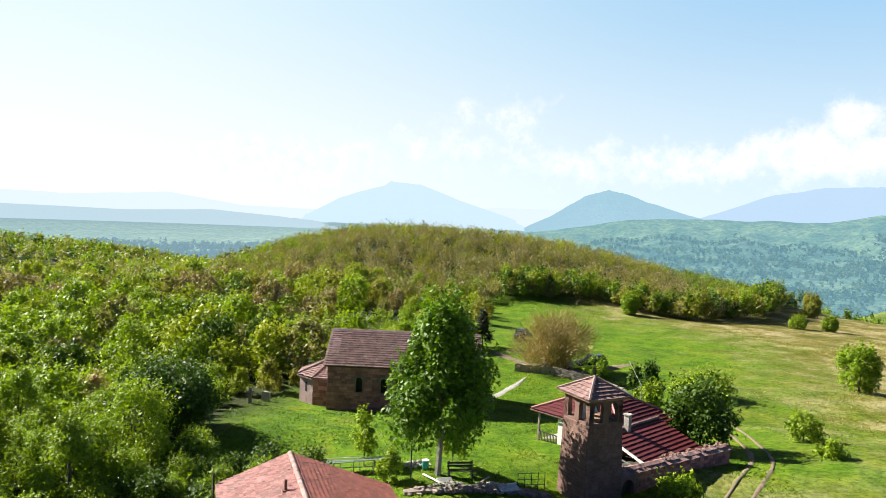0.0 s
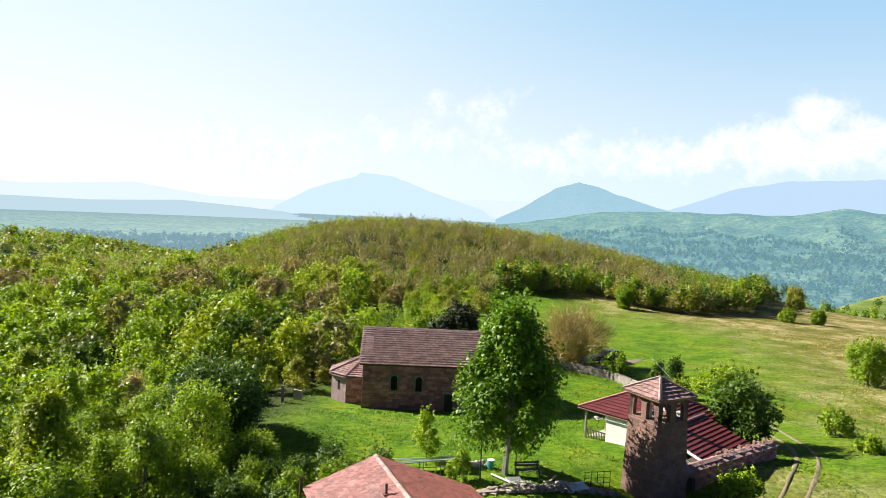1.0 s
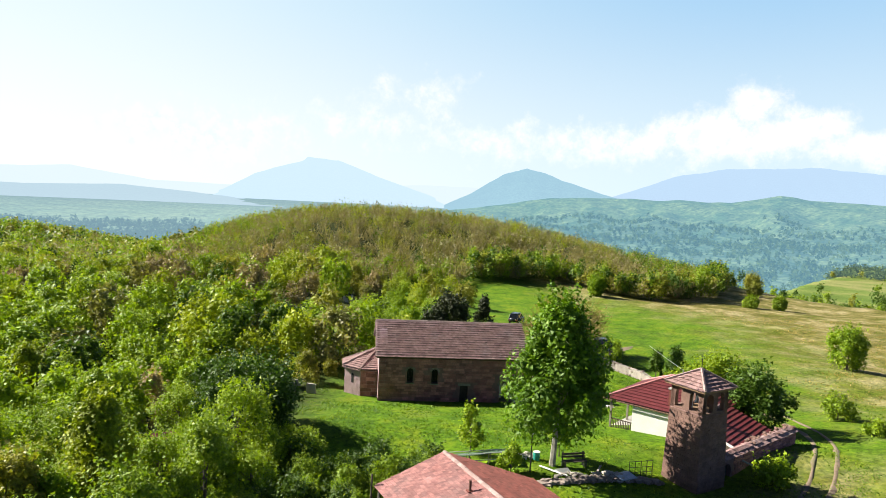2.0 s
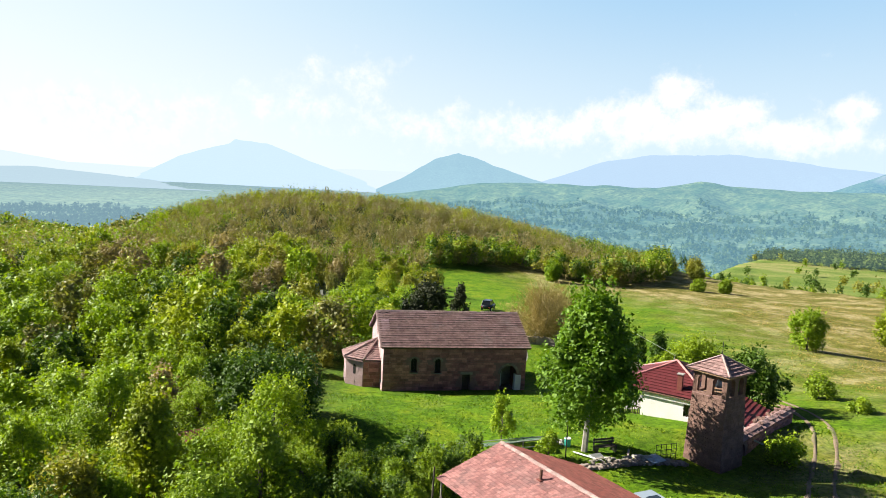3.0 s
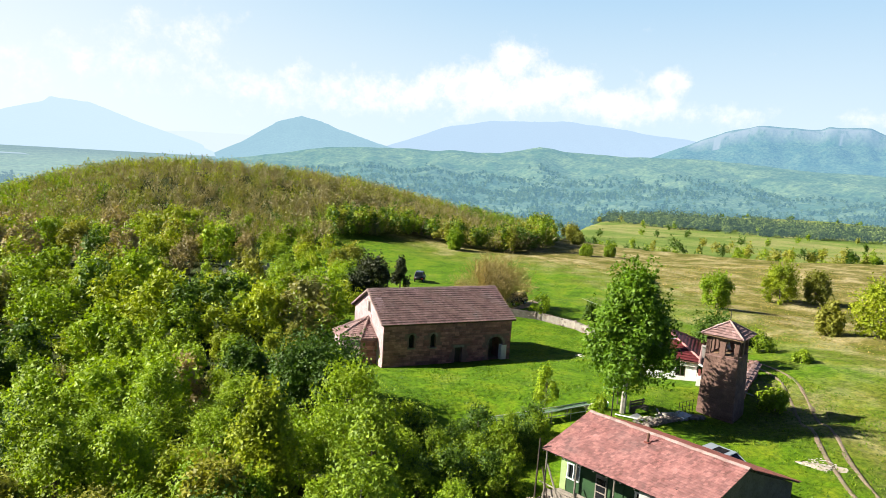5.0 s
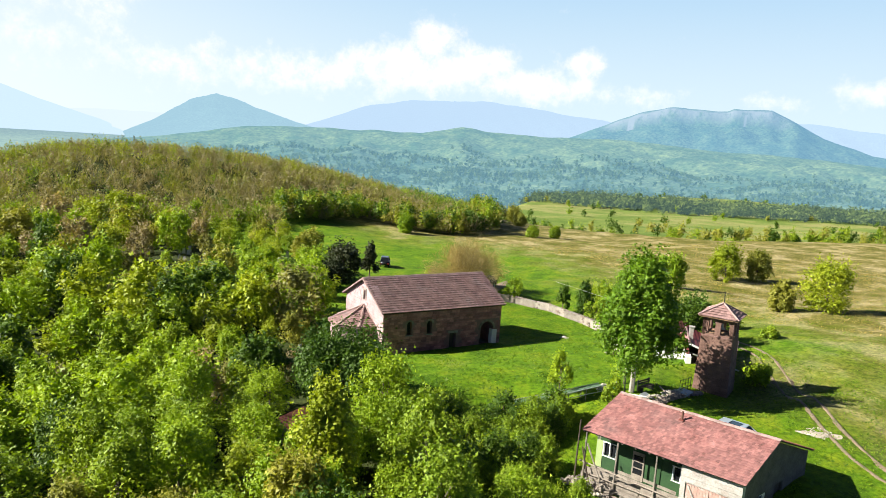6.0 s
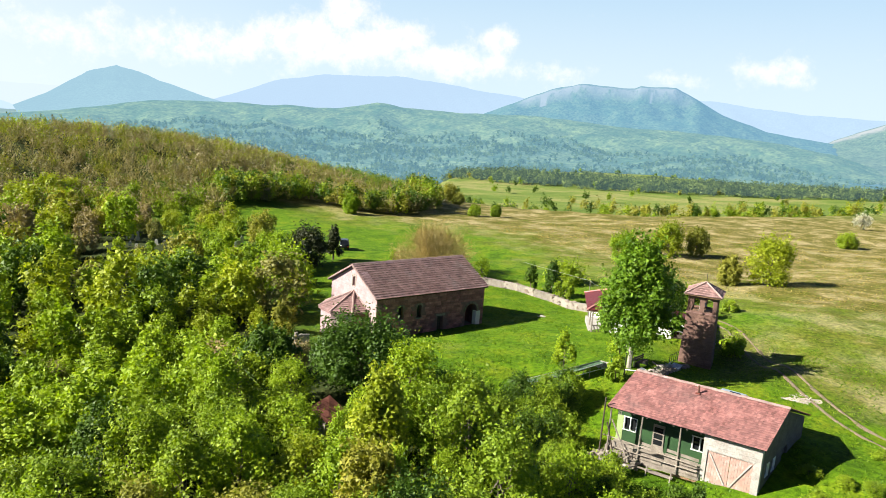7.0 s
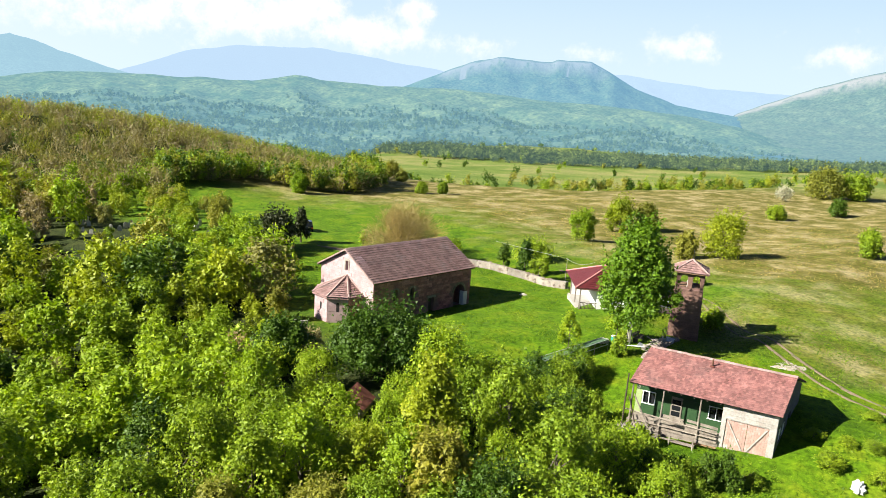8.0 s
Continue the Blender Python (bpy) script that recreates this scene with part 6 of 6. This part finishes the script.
# the boundary wall beside the tower, with a tiled top and an arched gateway
def gate_wall():
    rs = np.random.RandomState(61)
    t = thing("wall_gate", pose(11.9, 44.7, 1.85, 0, 0, 34), "red stone boundary wall with arched gateway and tiled top", "wall", kind="structure")
    L, H = 12.0, 2.0
    pierced([(0, 0, -1), (L, 0, -1), (L, 0, H), (0, 0, H)], [arch_outline(1.1, 1.2, -0.3, 1.6, 0)], 0.55, MORTAR, "wall_core", t)
    masonry(t, rs, Matrix(), L, -0.3, H - 0.05, 0.27, 0.5, STONE_RED, lambda a, b, c, d: b > 0.45 and a < 1.75 and c < 1.65)
    part("gate_leaf", blk(0.5, 1.7, 0.3, 0.36, -0.3, 1.6), WOOD_DARK, t)
    bm = bmesh.new()
    for q, th, n in tile_field(rs, [(0, -0.25, H), (L, -0.25, H), (L, 0.3, H + 0.32), (0, 0.3, H + 0.32)], 0.28, 0.3, 0.04, 0.06, 0.03):
        tile_hexa(bm, q, th, n)
    for q, th, n in tile_field(rs, [(0, 0.85, H), (L, 0.85, H), (L, 0.3, H + 0.32), (0, 0.3, H + 0.32)], 0.28, 0.3, 0.04, 0.06, 0.03):
        tile_hexa(bm, q, th, n)
    part("coping_tiles", bm, TILE_OLD, t)["kind"] = "stuff"
    bm = bmesh.new()
    for k in range(40):
        lump(bm, (rs.uniform(5, L), rs.uniform(0.1, 0.9), H + 0.25), rs.uniform(0.1, 0.24), k, 0.6)
    part("loose_stones", bm, STONE_TOWER, t)["kind"] = "stuff"


gate_wall()


def strip(name, pts, width, mat, label, up=0.05, seg=1.2, ragged=0.12, seed=1):
    """A worn track that follows the ground."""
    rs = np.random.RandomState(seed)
    p = [Vector((x, y, 0)) for x, y in pts]
    line = []
    for i in range(len(p) - 1):
        a, b, c, d = p[max(i - 1, 0)], p[i], p[i + 1], p[min(i + 2, len(p) - 1)]
        n = max(2, int((c - b).length / seg))
        for k in range(n):
            s = k / n
            line.append(0.5 * ((2 * b) + (c - a) * s + (2 * a - 5 * b + 4 * c - d) * s * s + (3 * b - a - 3 * c + d) * s ** 3))
    line.append(p[-1])
    v, f = [], []
    for i, q in enumerate(line):
        t = (line[min(i + 1, len(line) - 1)] - line[max(i - 1, 0)]).normalized()
        n = Vector((-t.y, t.x, 0))
        taper = min(1, i / 3 + 0.15, (len(line) - 1 - i) / 3 + 0.15)
        for j, o in enumerate((-0.5, -0.25, 0, 0.25, 0.5)):
            e = q + n * (o * width * taper + (rs.normal() * ragged * (abs(o) == 0.5)))
            v.append((e.x, e.y, drop(e.x, e.y) + (up if abs(o) < 0.5 else -0.03)))
        if i:
            for j in range(4):
                a = (i - 1) * 5 + j
                f.append((a, a + 1, a + 6, a + 5))
    return tagged(part(name, quick_mesh(name, v, f, mat, True), None, None), label, "track", kind="structure")


road_line = [(30, 74), (28.6, 67.5), (26.6, 59.0), (24.6, 52.0), (20.6, 46.0), (16.6, 41.6), (12.5, 37.0), (8.6, 32.5), (5.5, 27.5), (4.0, 20.0)]
for s in (-0.75, 0.75):
    strip("road", [(x + s * 0.8, y - s * 0.55) for x, y in road_line], 0.38, SOIL, "worn earth wheel track across the grass", seed=int(s * 10 + 20))
strip("pavement_path", [(4.8, 73.5), (5.8, 76.5), (7.8, 80.5), (10.0, 85.5), (11.6, 90.0)], 1.0, CONCRETE, "pale concrete footpath to the church porch", seed=5)
strip("road", [(28, 100), (21, 94.5), (17, 95.5), (12, 99), (8, 106)], 2.0, SOIL, "earth track behind the yard wall", seed=6)
strip("road", [(6.6, 34.9), (7.4, 34.0), (8.2, 33.3), (9.0, 32.8)], 1.5, CLEAR_DIRT, "bare pale patch of earth and gravel", seed=7, up=0.04, ragged=0.35)


def pile(name, x, y, r, n, mat, label, seed, size=0.18, squash=0.5):
    rs = np.random.RandomState(seed)
    t = thing(name, pose(x, y, drop(x, y)), label, "stones", kind="stuff")
    bm = bmesh.new()
    for k in range(n):
        a, d = rs.uniform(0, 6.28), r * math.sqrt(rs.rand())
        lump(bm, (d * math.cos(a), d * math.sin(a) * 0.7, max(0, (1 - d / r)) * r * 0.4 * rs.rand() + 0.03), size * rs.uniform(0.5, 1.3), k + seed, squash)
    part("stones", bm, mat, t)
    return t


pile("stone_heap", 7.8, 33.9, 1.3, 60, RUBBLE, "flat pale spread of rubble by the track", 71, 0.07, 0.3)
pile("stone_heap", -1.0, 47.4, 0.9, 40, RUBBLE, "heap of broken stones on the grass", 72, 0.16)
pile("stone_heap", 3.9, 43.9, 1.3, 70, RUBBLE, "heap of pale stones on the yard wall", 73, 0.2)
pile("stone_heap", 1.3, 43.5, 1.2, 50, STONE_GREY, "heap of pale stones on the yard wall", 74, 0.17)
pile("stone_heap", 12.6, 67.5, 0.5, 8, RUBBLE, "few stones lying in the grass", 75, 0.2)


# a bench, crates and scrap under the tree
def bench():
    t = thing("bench", pose(1.9, 45.3, drop(1.9, 45.3), 0, 0, 8), "dark wooden slatted garden bench under the tree", "bench")
    for k in range(3):
        part("seat_slat", blk(-0.85, 0.85, -0.2 + k * 0.15, -0.08 + k * 0.15, 0.42, 0.46), WOOD_DARK, t)
    for k in range(2):
        part("back_slat", blk(-0.85, 0.85, 0.27, 0.31, 0.58 + k * 0.19, 0.71 + k * 0.19), WOOD_DARK, t)
    for x in (-0.78, 0.70):
        part("side_frame", blk(x, x + 0.08, -0.22, 0.26, 0, 0.415), METAL_DARK, t)
        part("back_post", blk(x, x + 0.08, 0.315, 0.37, 0, 0.95), METAL_DARK, t)


bench()


def scrap(name, x, y, z, size, mat, label, rz=0, tilt=0, category="board"):
    t = thing(name, pose(x, y, drop(x, y, z), tilt, 0, rz), label, category)
    bm = blk(-size[0] / 2, size[0] / 2, -size[1] / 2, size[1] / 2, 0, size[2])
    bmesh.ops.bevel(bm, geom=list(bm.edges), offset=min(size) * 0.15, segments=1, affect="EDGES")
    part("body", bm, mat, t)
    return t


scrap("metal_sheet", 0.9, 44.4, 0.05, (1.0, 0.7, 0.05), METAL_PALE, "grey metal sheet lying on stones", 15, 14, "sheet")
scrap("plank", 0.2, 44.4, 0.1, (2.2, 0.14, 0.06), WHITE_PAINT, "pale plank leaning on stones", -50, 0, "plank")
scrap("plank", 3.3, 44.6, 0.1, (2.0, 0.14, 0.06), WOOD_GREY, "grey plank lying on stones", 60, 0, "plank")
scrap("plank", 4.4, 44.2, 0.15, (2.4, 0.16, 0.06), METAL_PALE, "pale metal bar on the stone heap", 25, 0, "bar")
scrap("blue_sheet", 4.9, 43.7, 0.3, (1.3, 0.8, 0.06), surface("tarp_blue", (0.20, 0.26, 0.34), (0.46, 0.52, 0.60), 3, 14, 0.5, 0.4), "grey-blue plastic sheet on rubble", 20, 8, "sheet")


def water_tub():
    t = thing("bucket", pose(-0.4, 46.6, drop(-0.4, 46.6)), "turquoise plastic barrel on the grass", "barrel")
    part("body", bar((0, 0, 0), (0, 0, 0.55), 0.22, 0.24, 14), PLASTIC_TEAL, t)
    part("lid", bar((0, 0, 0.55), (0, 0, 0.6), 0.25, 0.24, 14), WHITE_PAINT, t)


water_tub()


def lamp_post():
    t = thing("lamp_post", pose(-1.3, 44.7, drop(-1.3, 44.7)), "thin dark pole with small pale lamp head", "pole")
    part("pole", bar((0, 0, -0.3), (0, 0, 2.55), 0.05, 0.04, 8), METAL_DARK, t)
    part("lamp_head", blk(-0.08, 0.08, -0.08, 0.08, 2.55, 2.7), WHITE_PAINT, t)


lamp_post()


def gate_rail():
    t = thing("railing", pose(5.6, 44.9, drop(5.6, 44.9), 0, 0, 10), "low dark metal railing beside the tower", "railing")
    for k in range(5):
        part("post", bar((k * 0.45, 0, -0.2), (k * 0.45, 0, 0.95), 0.025, None, 5), METAL_DARK, t)
    for z in (0.9, 0.5, 0.15):
        part("rail", bar((0, 0, z), (1.8, 0, z), 0.022, None, 5), METAL_DARK, t)


gate_rail()


# a long low frame with netting between yard and hedge
def cold_frame():
    t = thing("cold_frame", Matrix(), "long low greenish frame along the hedge", "frame")
    a, b = Vector((-9.4, 48.3, 0)), Vector((-2.4, 45.9, 0))
    u = (b - a).normalized()
    n = Vector((-u.y, u.x, 0))
    def z(p, up):
        return p + Vector((0, 0, drop(p.x, p.y, up)))
    for k in range(6):
        p = a.lerp(b, k / 5)
        for s in (0, 0.95):
            part("post", bar(z(p + n * s, -0.2), z(p + n * s, 1.0 - 0.15 * (s > 0)), 0.035, None, 5), WOOD_GREY, t)
    for s, h in ((0, 1.02), (0.95, 0.87), (0, 0.55)):
        part("rail", bar(z(a + n * s, h), z(b + n * s, h), 0.035, None, 5), METAL_PALE, t)
    mat = surface("green_netting", (0.035, 0.07, 0.035), (0.08, 0.14, 0.07), 3, 20, 0.6, 0.3)
    for k in range(5):
        p, q = a.lerp(b, k / 5 + 0.004), a.lerp(b, (k + 1) / 5 - 0.004)
        bm = bmesh.new()
        slab(bm, [z(p, 0.98), z(q, 0.98), z(q + n * 0.95, 0.83), z(p + n * 0.95, 0.83)], 0.03)
        part("panel", bm, mat, t)
    part("brace", bar(z(a, 1.0), z(a - u * 1.3 - n * 0.2, 0.0), 0.04, None, 5), WOOD_GREY, t)


cold_frame()


# the fallen-in red roof in the thicket
def ruin():
    t = thing("ruined_shed", pose(-25.9, 52.3, drop(-25.9, 52.3, -0.3), 0, 0, 30), "small collapsed shed with rusty red roof sheets", "shed")
    bm = bmesh.new()
    slab(bm, [(-1.6, -1.2, 1.2), (1.4, -1.0, 1.0), (1.5, 0.6, 1.9), (-1.5, 0.5, 2.0)], 0.05)
    part("roof_sheet", bm, surface("rust_red", (0.16, 0.045, 0.035), (0.32, 0.11, 0.08), 2, 12, 0.85, 0.4), t)
    bm = bmesh.new()
    slab(bm, [(1.45, -0.8, 0.5), (2.6, -0.6, 0.2), (2.4, 0.7, 1.0), (1.4, 0.6, 1.2)], 0.05)
    part("roof_sheet", bm, METAL_RUST, t)
    part("wall", blk(-1.4, 1.3, -0.8, 0.3, -0.5, 1.0), STONE_GREY, t)
    for x in (-1.3, 0.0, 1.2):
        part("post", bar((x, 0.45, -0.3), (x, 0.45, 1.7), 0.06, None, 5), WOOD_GREY, t)


ruin()


def tarp():
    t = thing("tarpaulin_heap", pose(-7.6, 23.6, drop(-7.6, 23.6), 0, 0, 20), "crumpled white tarpaulin over a heap in the grass", "tarpaulin")
    bm = bmesh.new()
    bmesh.ops.create_icosphere(bm, subdivisions=4, radius=1.0)
    for v in bm.verts:
        k = 1 + 0.5 * noise.noise(v.co * 2.1) + 0.35 * abs(noise.noise(v.co * 4.3)) + 0.12 * noise.noise(v.co * 9.7)
        v.co = Vector((v.co.x * 0.58 * k, v.co.y * 0.36 * k, max(-0.05, v.co.z * 0.42 * k)))
    part("sheet", bm, TARP_WHITE, t)


tarp()
scrap("stone_slab", -12.4, 23.6, 0.05, (1.3, 0.8, 0.12), STONE_GREY, "pale stone slab lying in the grass", 20, 0, "slab")
scrap("stone_slab", -9.6, 23.2, 0.05, (1.1, 0.5, 0.12), RUBBLE, "pale stone slab lying in the grass", -10, 0, "slab")


# wood and junk in front of the shed
def at_shed(x, y, z=0.0, rz=0.0):
    """A pose on the shed's own plan: x from its far end along the front, y away from the front."""
    m = BARN.matrix_basis @ pose(-x, y, 0, 0, 0, rz)
    p = m.translation
    m.translation = Vector((p.x, p.y, drop(p.x, p.y, z)))
    return m


def saw_bench():
    t = thing("saw_bench", at_shed(5.9, -0.95), "weathered wooden trestle bench before the shed", "bench")
    part("top", blk(-1.0, 1.0, -0.16, 0.16, 0.62, 0.68), WOOD_GREY, t)
    part("shelf", blk(-0.9, 0.9, -0.2, 0.2, 0.2, 0.24), WOOD_GREY, t)
    for x in (-0.8, 0.8):
        for s in (-1, 1):
            part("leg", bar((x, s * 0.3, -0.1), (x, s * 0.08, 0.62), 0.045, None, 5), WOOD_GREY, t)


saw_bench()


def log_pile():
    rs = np.random.RandomState(91)
    t = thing("log_pile", at_shed(8.8, -0.75), "heap of cut firewood logs before the shed", "firewood", kind="stuff")
    bm = bmesh.new()
    for k in range(120):
        x, y, z = rs.uniform(-1.9, 1.2), rs.uniform(-0.35, 0.35), rs.uniform(0.05, 0.95)
        d = Vector((rs.normal(), rs.normal(), rs.normal() * 0.3)).normalized() * rs.uniform(0.14, 0.26)
        c = Vector((x, y, z * (1 - abs(x) * 0.35)))
        rod(bm, c - d, c + d, rs.uniform(0.05, 0.10), None, 6)
    part("logs", bm, WOOD_GREY, t)
    bm = bmesh.new()
    for k in range(16):
        lump(bm, (rs.uniform(-1.4, 1.4), rs.uniform(-0.5, 0.4), 0.1), rs.uniform(0.12, 0.24), k, 0.7)
    part("stones", bm, STONE_GREY, t)


log_pile()
for k, (x, y, L, rz, mat) in enumerate(((7.2, -0.7, 2.2, 10, WOOD_GREY), (6.8, -0.85, 1.8, -6, WOOD_GREY), (4.4, -0.7, 1.6, 4, WOOD_WARM), (7.6, -1.0, 1.5, 70, WOOD_GREY))):
    t = thing("plank", at_shed(x, y, 0.12 + 0.07 * k, rz), "weathered plank lying before the shed", "plank", "planks at the shed")
    part("board", blk(-L / 2, L / 2, -0.09, 0.09, 0, 0.05), mat, t)


# gravestones
def gravestone(seed):
    rs = np.random.RandomState(seed)
    h, w = rs.uniform(0.7, 1.1), rs.uniform(0.4, 0.6)
    bm = bmesh.new()
    prism(bm, arch_outline(0, w, 0, h, -0.07, 6), (0, 0.14, 0))
    return bm


rs = np.random.RandomState(99)
for k, (x, y) in enumerate([(-10.4, 136), (-9.4, 135), (-8.0, 134.2), (-6.4, 130.4), (-5.2, 129), (-3.9, 131.5), (-2.0, 130.6), (-0.8, 129.4), (3.2, 127.4), (5.4, 125.4), (6.2, 124), (6.0, 128), (-12.5, 133), (1.0, 132.0)]):
    t = thing("gravestone", pose(x, y, drop(x, y, -0.1), rs.normal() * 3, 0, rs.uniform(-30, 10)) @ Matrix.Diagonal((1.3, 1.3, 1.3, 1)), "pale weathered gravestone among bushes", "gravestone", "gravestones")
    part("slab", gravestone(k), RUBBLE, t)
t = thing("gravestone", pose(-17.3, 72.2, drop(-17.3, 72.2), 0, 0, -25), "pale stone slab standing near the church apse", "gravestone")
part("slab", blk(-0.5, 0.5, -0.1, 0.1, -0.1, 1.0), RUBBLE, t)
t = thing("stone_cross", pose(-18.7, 71.3, drop(-18.7, 71.3)), "slim grey stone cross near the church", "cross")
bm = bmesh.new()
box(bm, -0.14, 0.14, -0.1, 0.1, -0.2, 1.7)
box(bm, -0.4, -0.145, -0.09, 0.09, 1.1, 1.36)
box(bm, 0.145, 0.4, -0.09, 0.09, 1.1, 1.36)
part("shaft", bm, STONE_GREY, t)


# ---- vehicles ----
def car(m, paint, label, wagon=False, tall=0.0):
    """A parked car, nose along +x: shell, glass house, wheels, lamps."""
    t = thing("car", m, label, "car")
    L, W = 4.3, 0.84
    prof = [(-2.1, 0.42), (-2.15, 0.75), (-2.0, 0.98), (-1.0, 1.0), (0.75, 0.96), (1.75, 0.82), (2.1, 0.68), (2.15, 0.42)]
    bm = bmesh.new()
    prism(bm, [(x, -W, z + tall * (z > 0.5) * 0.3) for x, z in prof], (0, 2 * W, 0))
    bmesh.ops.bevel(bm, geom=list(bm.edges), offset=0.06, segments=2, affect="EDGES")
    body = part("body", bm, paint, t, smooth=True)
    back = -1.95 if wagon else -1.55
    low, top = [(back, 0.97), (0.85, 0.95)], [(back + 0.35, 1.42 + tall), (0.15, 1.42 + tall)]
    bm = bmesh.new()
    iw = 0.62
    hexa(bm, [(low[0][0], -W + 0.06, 0.95), (low[1][0], -W + 0.06, 0.95), (low[1][0], W - 0.06, 0.95), (low[0][0], W - 0.06, 0.95), (top[0][0], -iw, top[0][1]), (top[1][0], -iw, top[0][1]), (top[1][0], iw, top[0][1]), (top[0][0], iw, top[0][1])])
    part("glass", bm, GLASS_DARK, t)
    bm = bmesh.new()
    box(bm, top[0][0] - 0.04, top[1][0] + 0.05, -iw - 0.03, iw + 0.03, top[0][1] + 0.002, top[0][1] + 0.05)
    for s in (-1, 1):
        for (xa, xb) in ((low[0][0] + 0.02, top[0][0]), (low[1][0] - 0.03, top[1][0] + 0.02), (-0.45, -0.45)):
            rod(bm, (xa, s * (W - 0.05), 0.97), (xb, s * (iw + 0.01), top[0][1] + 0.01), 0.045, None, 5)
    part("roof_frame", bm, paint, t)
    part("sunroof", blk(-0.95, -0.15, -0.42, 0.42, top[0][1] + 0.054, top[0][1] + 0.07), GLASS_DARK, t)
    for x in (-1.3, 1.32):
        for s in (-1, 1):
            w = part("wheel", bar((x, s * (W - 0.17), 0.31), (x, s * (W + 0.015), 0.31), 0.31, None, 18), RUBBER, t)
            part("rim", bar((x, s * (W + 0.016), 0.31), (x, s * (W + 0.03), 0.31), 0.2, 0.18, 12), METAL_PALE, w)
    for s in (-1, 1):
        part("headlight", blk(2.06, 2.17, s * 0.6 - 0.17, s * 0.6 + 0.17, 0.58, 0.72), METAL_PALE, t)
        part("tail_light", blk(-2.17, -2.09, s * 0.64 - 0.12, s * 0.64 + 0.12, 0.66, 0.86), surface("lamp_red", (0.25, 0.01, 0.01), (0.35, 0.02, 0.02), 3, 10, 0.3, 0), t)
    return t


car(pose(0.55, 35.15, drop(0.55, 35.15, -0.12), 0, 0, -76), CAR_SILVER, "silver-blue estate car parked behind the shed", True)
car(pose(21.3, 96.6, drop(21.3, 96.6, 0.05), 0, 0, 200), CAR_DARK, "dark blue off-road car parked by the wall", True, 0.25)
car(pose(16.6, 96.2, drop(16.6, 96.2, 0.05), 0, 0, 170), CAR_WHITE, "pale car parked under the bare tree", False)
car(pose(14.4, 118.3, drop(14.4, 118.3, 0.05), 0, 0, 60), CAR_DARK, "dark off-road car parked on the meadow", True, 0.35)


# a slanting cable from a pole beside the house
def wire():
    t = thing("cable_pole", pose(19.4, 66.2, drop(19.4, 66.2)), "thin pale pole with a slack cable to the house", "pole")
    part("pole", bar((0, 0, -0.3), (0, 0, 4.2), 0.04, 0.03, 6), WOOD_GREY, t)
    m = t.matrix_basis.inverted()
    a, b = Vector((0, 0, 4.1)), m @ Vector((14.6, 59.0, 6.4))
    bm = bmesh.new()
    pts = [a.lerp(b, k / 10) - Vector((0, 0, 0.5 * (1 - (k / 5 - 1) ** 2))) for k in range(11)]
    for p, q in zip(pts, pts[1:]):
        rod(bm, p, q, 0.016, None, 4)
    part("cable", bm, METAL_PALE, t)
    c = m @ Vector((22.2, 81.0, 4.0))
    bm = bmesh.new()
    rod(bm, a, c, 0.016, None, 4)
    part("cable", bm, METAL_PALE, t)


wire()


def gravestone(x, y, h, w, rz, tilt):
    """A pale upright slab with a rounded head on a low plinth."""
    t = thing("gravestone", pose(x, y, drop(x, y), tilt, 0, rz), "weathered whitish upright gravestone among scrub", "gravestone", "gravestones")
    bm = bmesh.new()
    arc = [(w / 2 * math.cos(a), -0.08, h - w / 2 + w / 2 * math.sin(a)) for a in (math.pi * k / 6 for k in range(7))]
    prism(bm, [(-w / 2, -0.08, -0.3), (w / 2, -0.08, -0.3)] + arc, (0, 0.16, 0))
    part("slab", bm, GRAVE_STONE, t)
    part("plinth", blk(-w * 0.8, w * 0.8, -0.2, 0.2, -0.3, 0.12), STONE_GREY, t)


GRAVE_STONE = surface("grave_stone", (0.364, 0.350, 0.315), (0.560, 0.546, 0.504), 2.5, 14, 0.85, 0.4)
rs = np.random.RandomState(91)
for x, y in [(-16.1, 142.3), (-15.4, 142.0), (-13.9, 143.9), (-14.9, 140.2), (-17.6, 135.0), (-17.3, 132.2), (-13.5, 134.2), (-9.5, 137.1), (-8.2, 139.3), (-1.7, 130.5), (-2.0, 127.5), (-2.6, 121.8)]:
    gravestone(x, y, rs.uniform(0.8, 1.3), rs.uniform(0.4, 0.6), rs.uniform(-35, -10), rs.normal() * 4)
# ---- the single roof tiles of the shed ----
TM = {}
for q, th, n in BARN_TILES:
    c = sum((Vector(p) for p in q), Vector()) / 4
    key = tuple(round(v, 2) for p in q for v in (p - c))
    if key not in TM:
        bm = bmesh.new()
        tile_hexa(bm, [SKEW @ (p - c) for p in q], th, Vector((-n.x, n.y, n.z)))
        me = bpy.data.meshes.new("tile")
        bmesh.ops.recalc_face_normals(bm, faces=bm.faces)
        bm.to_mesh(me)
        bm.free()
        me.materials.append(TILE_BARN)
        TM[key] = me
    ob = part("tile", TM[key], None, BARN_ROOF)
    ob.location = SKEW @ c
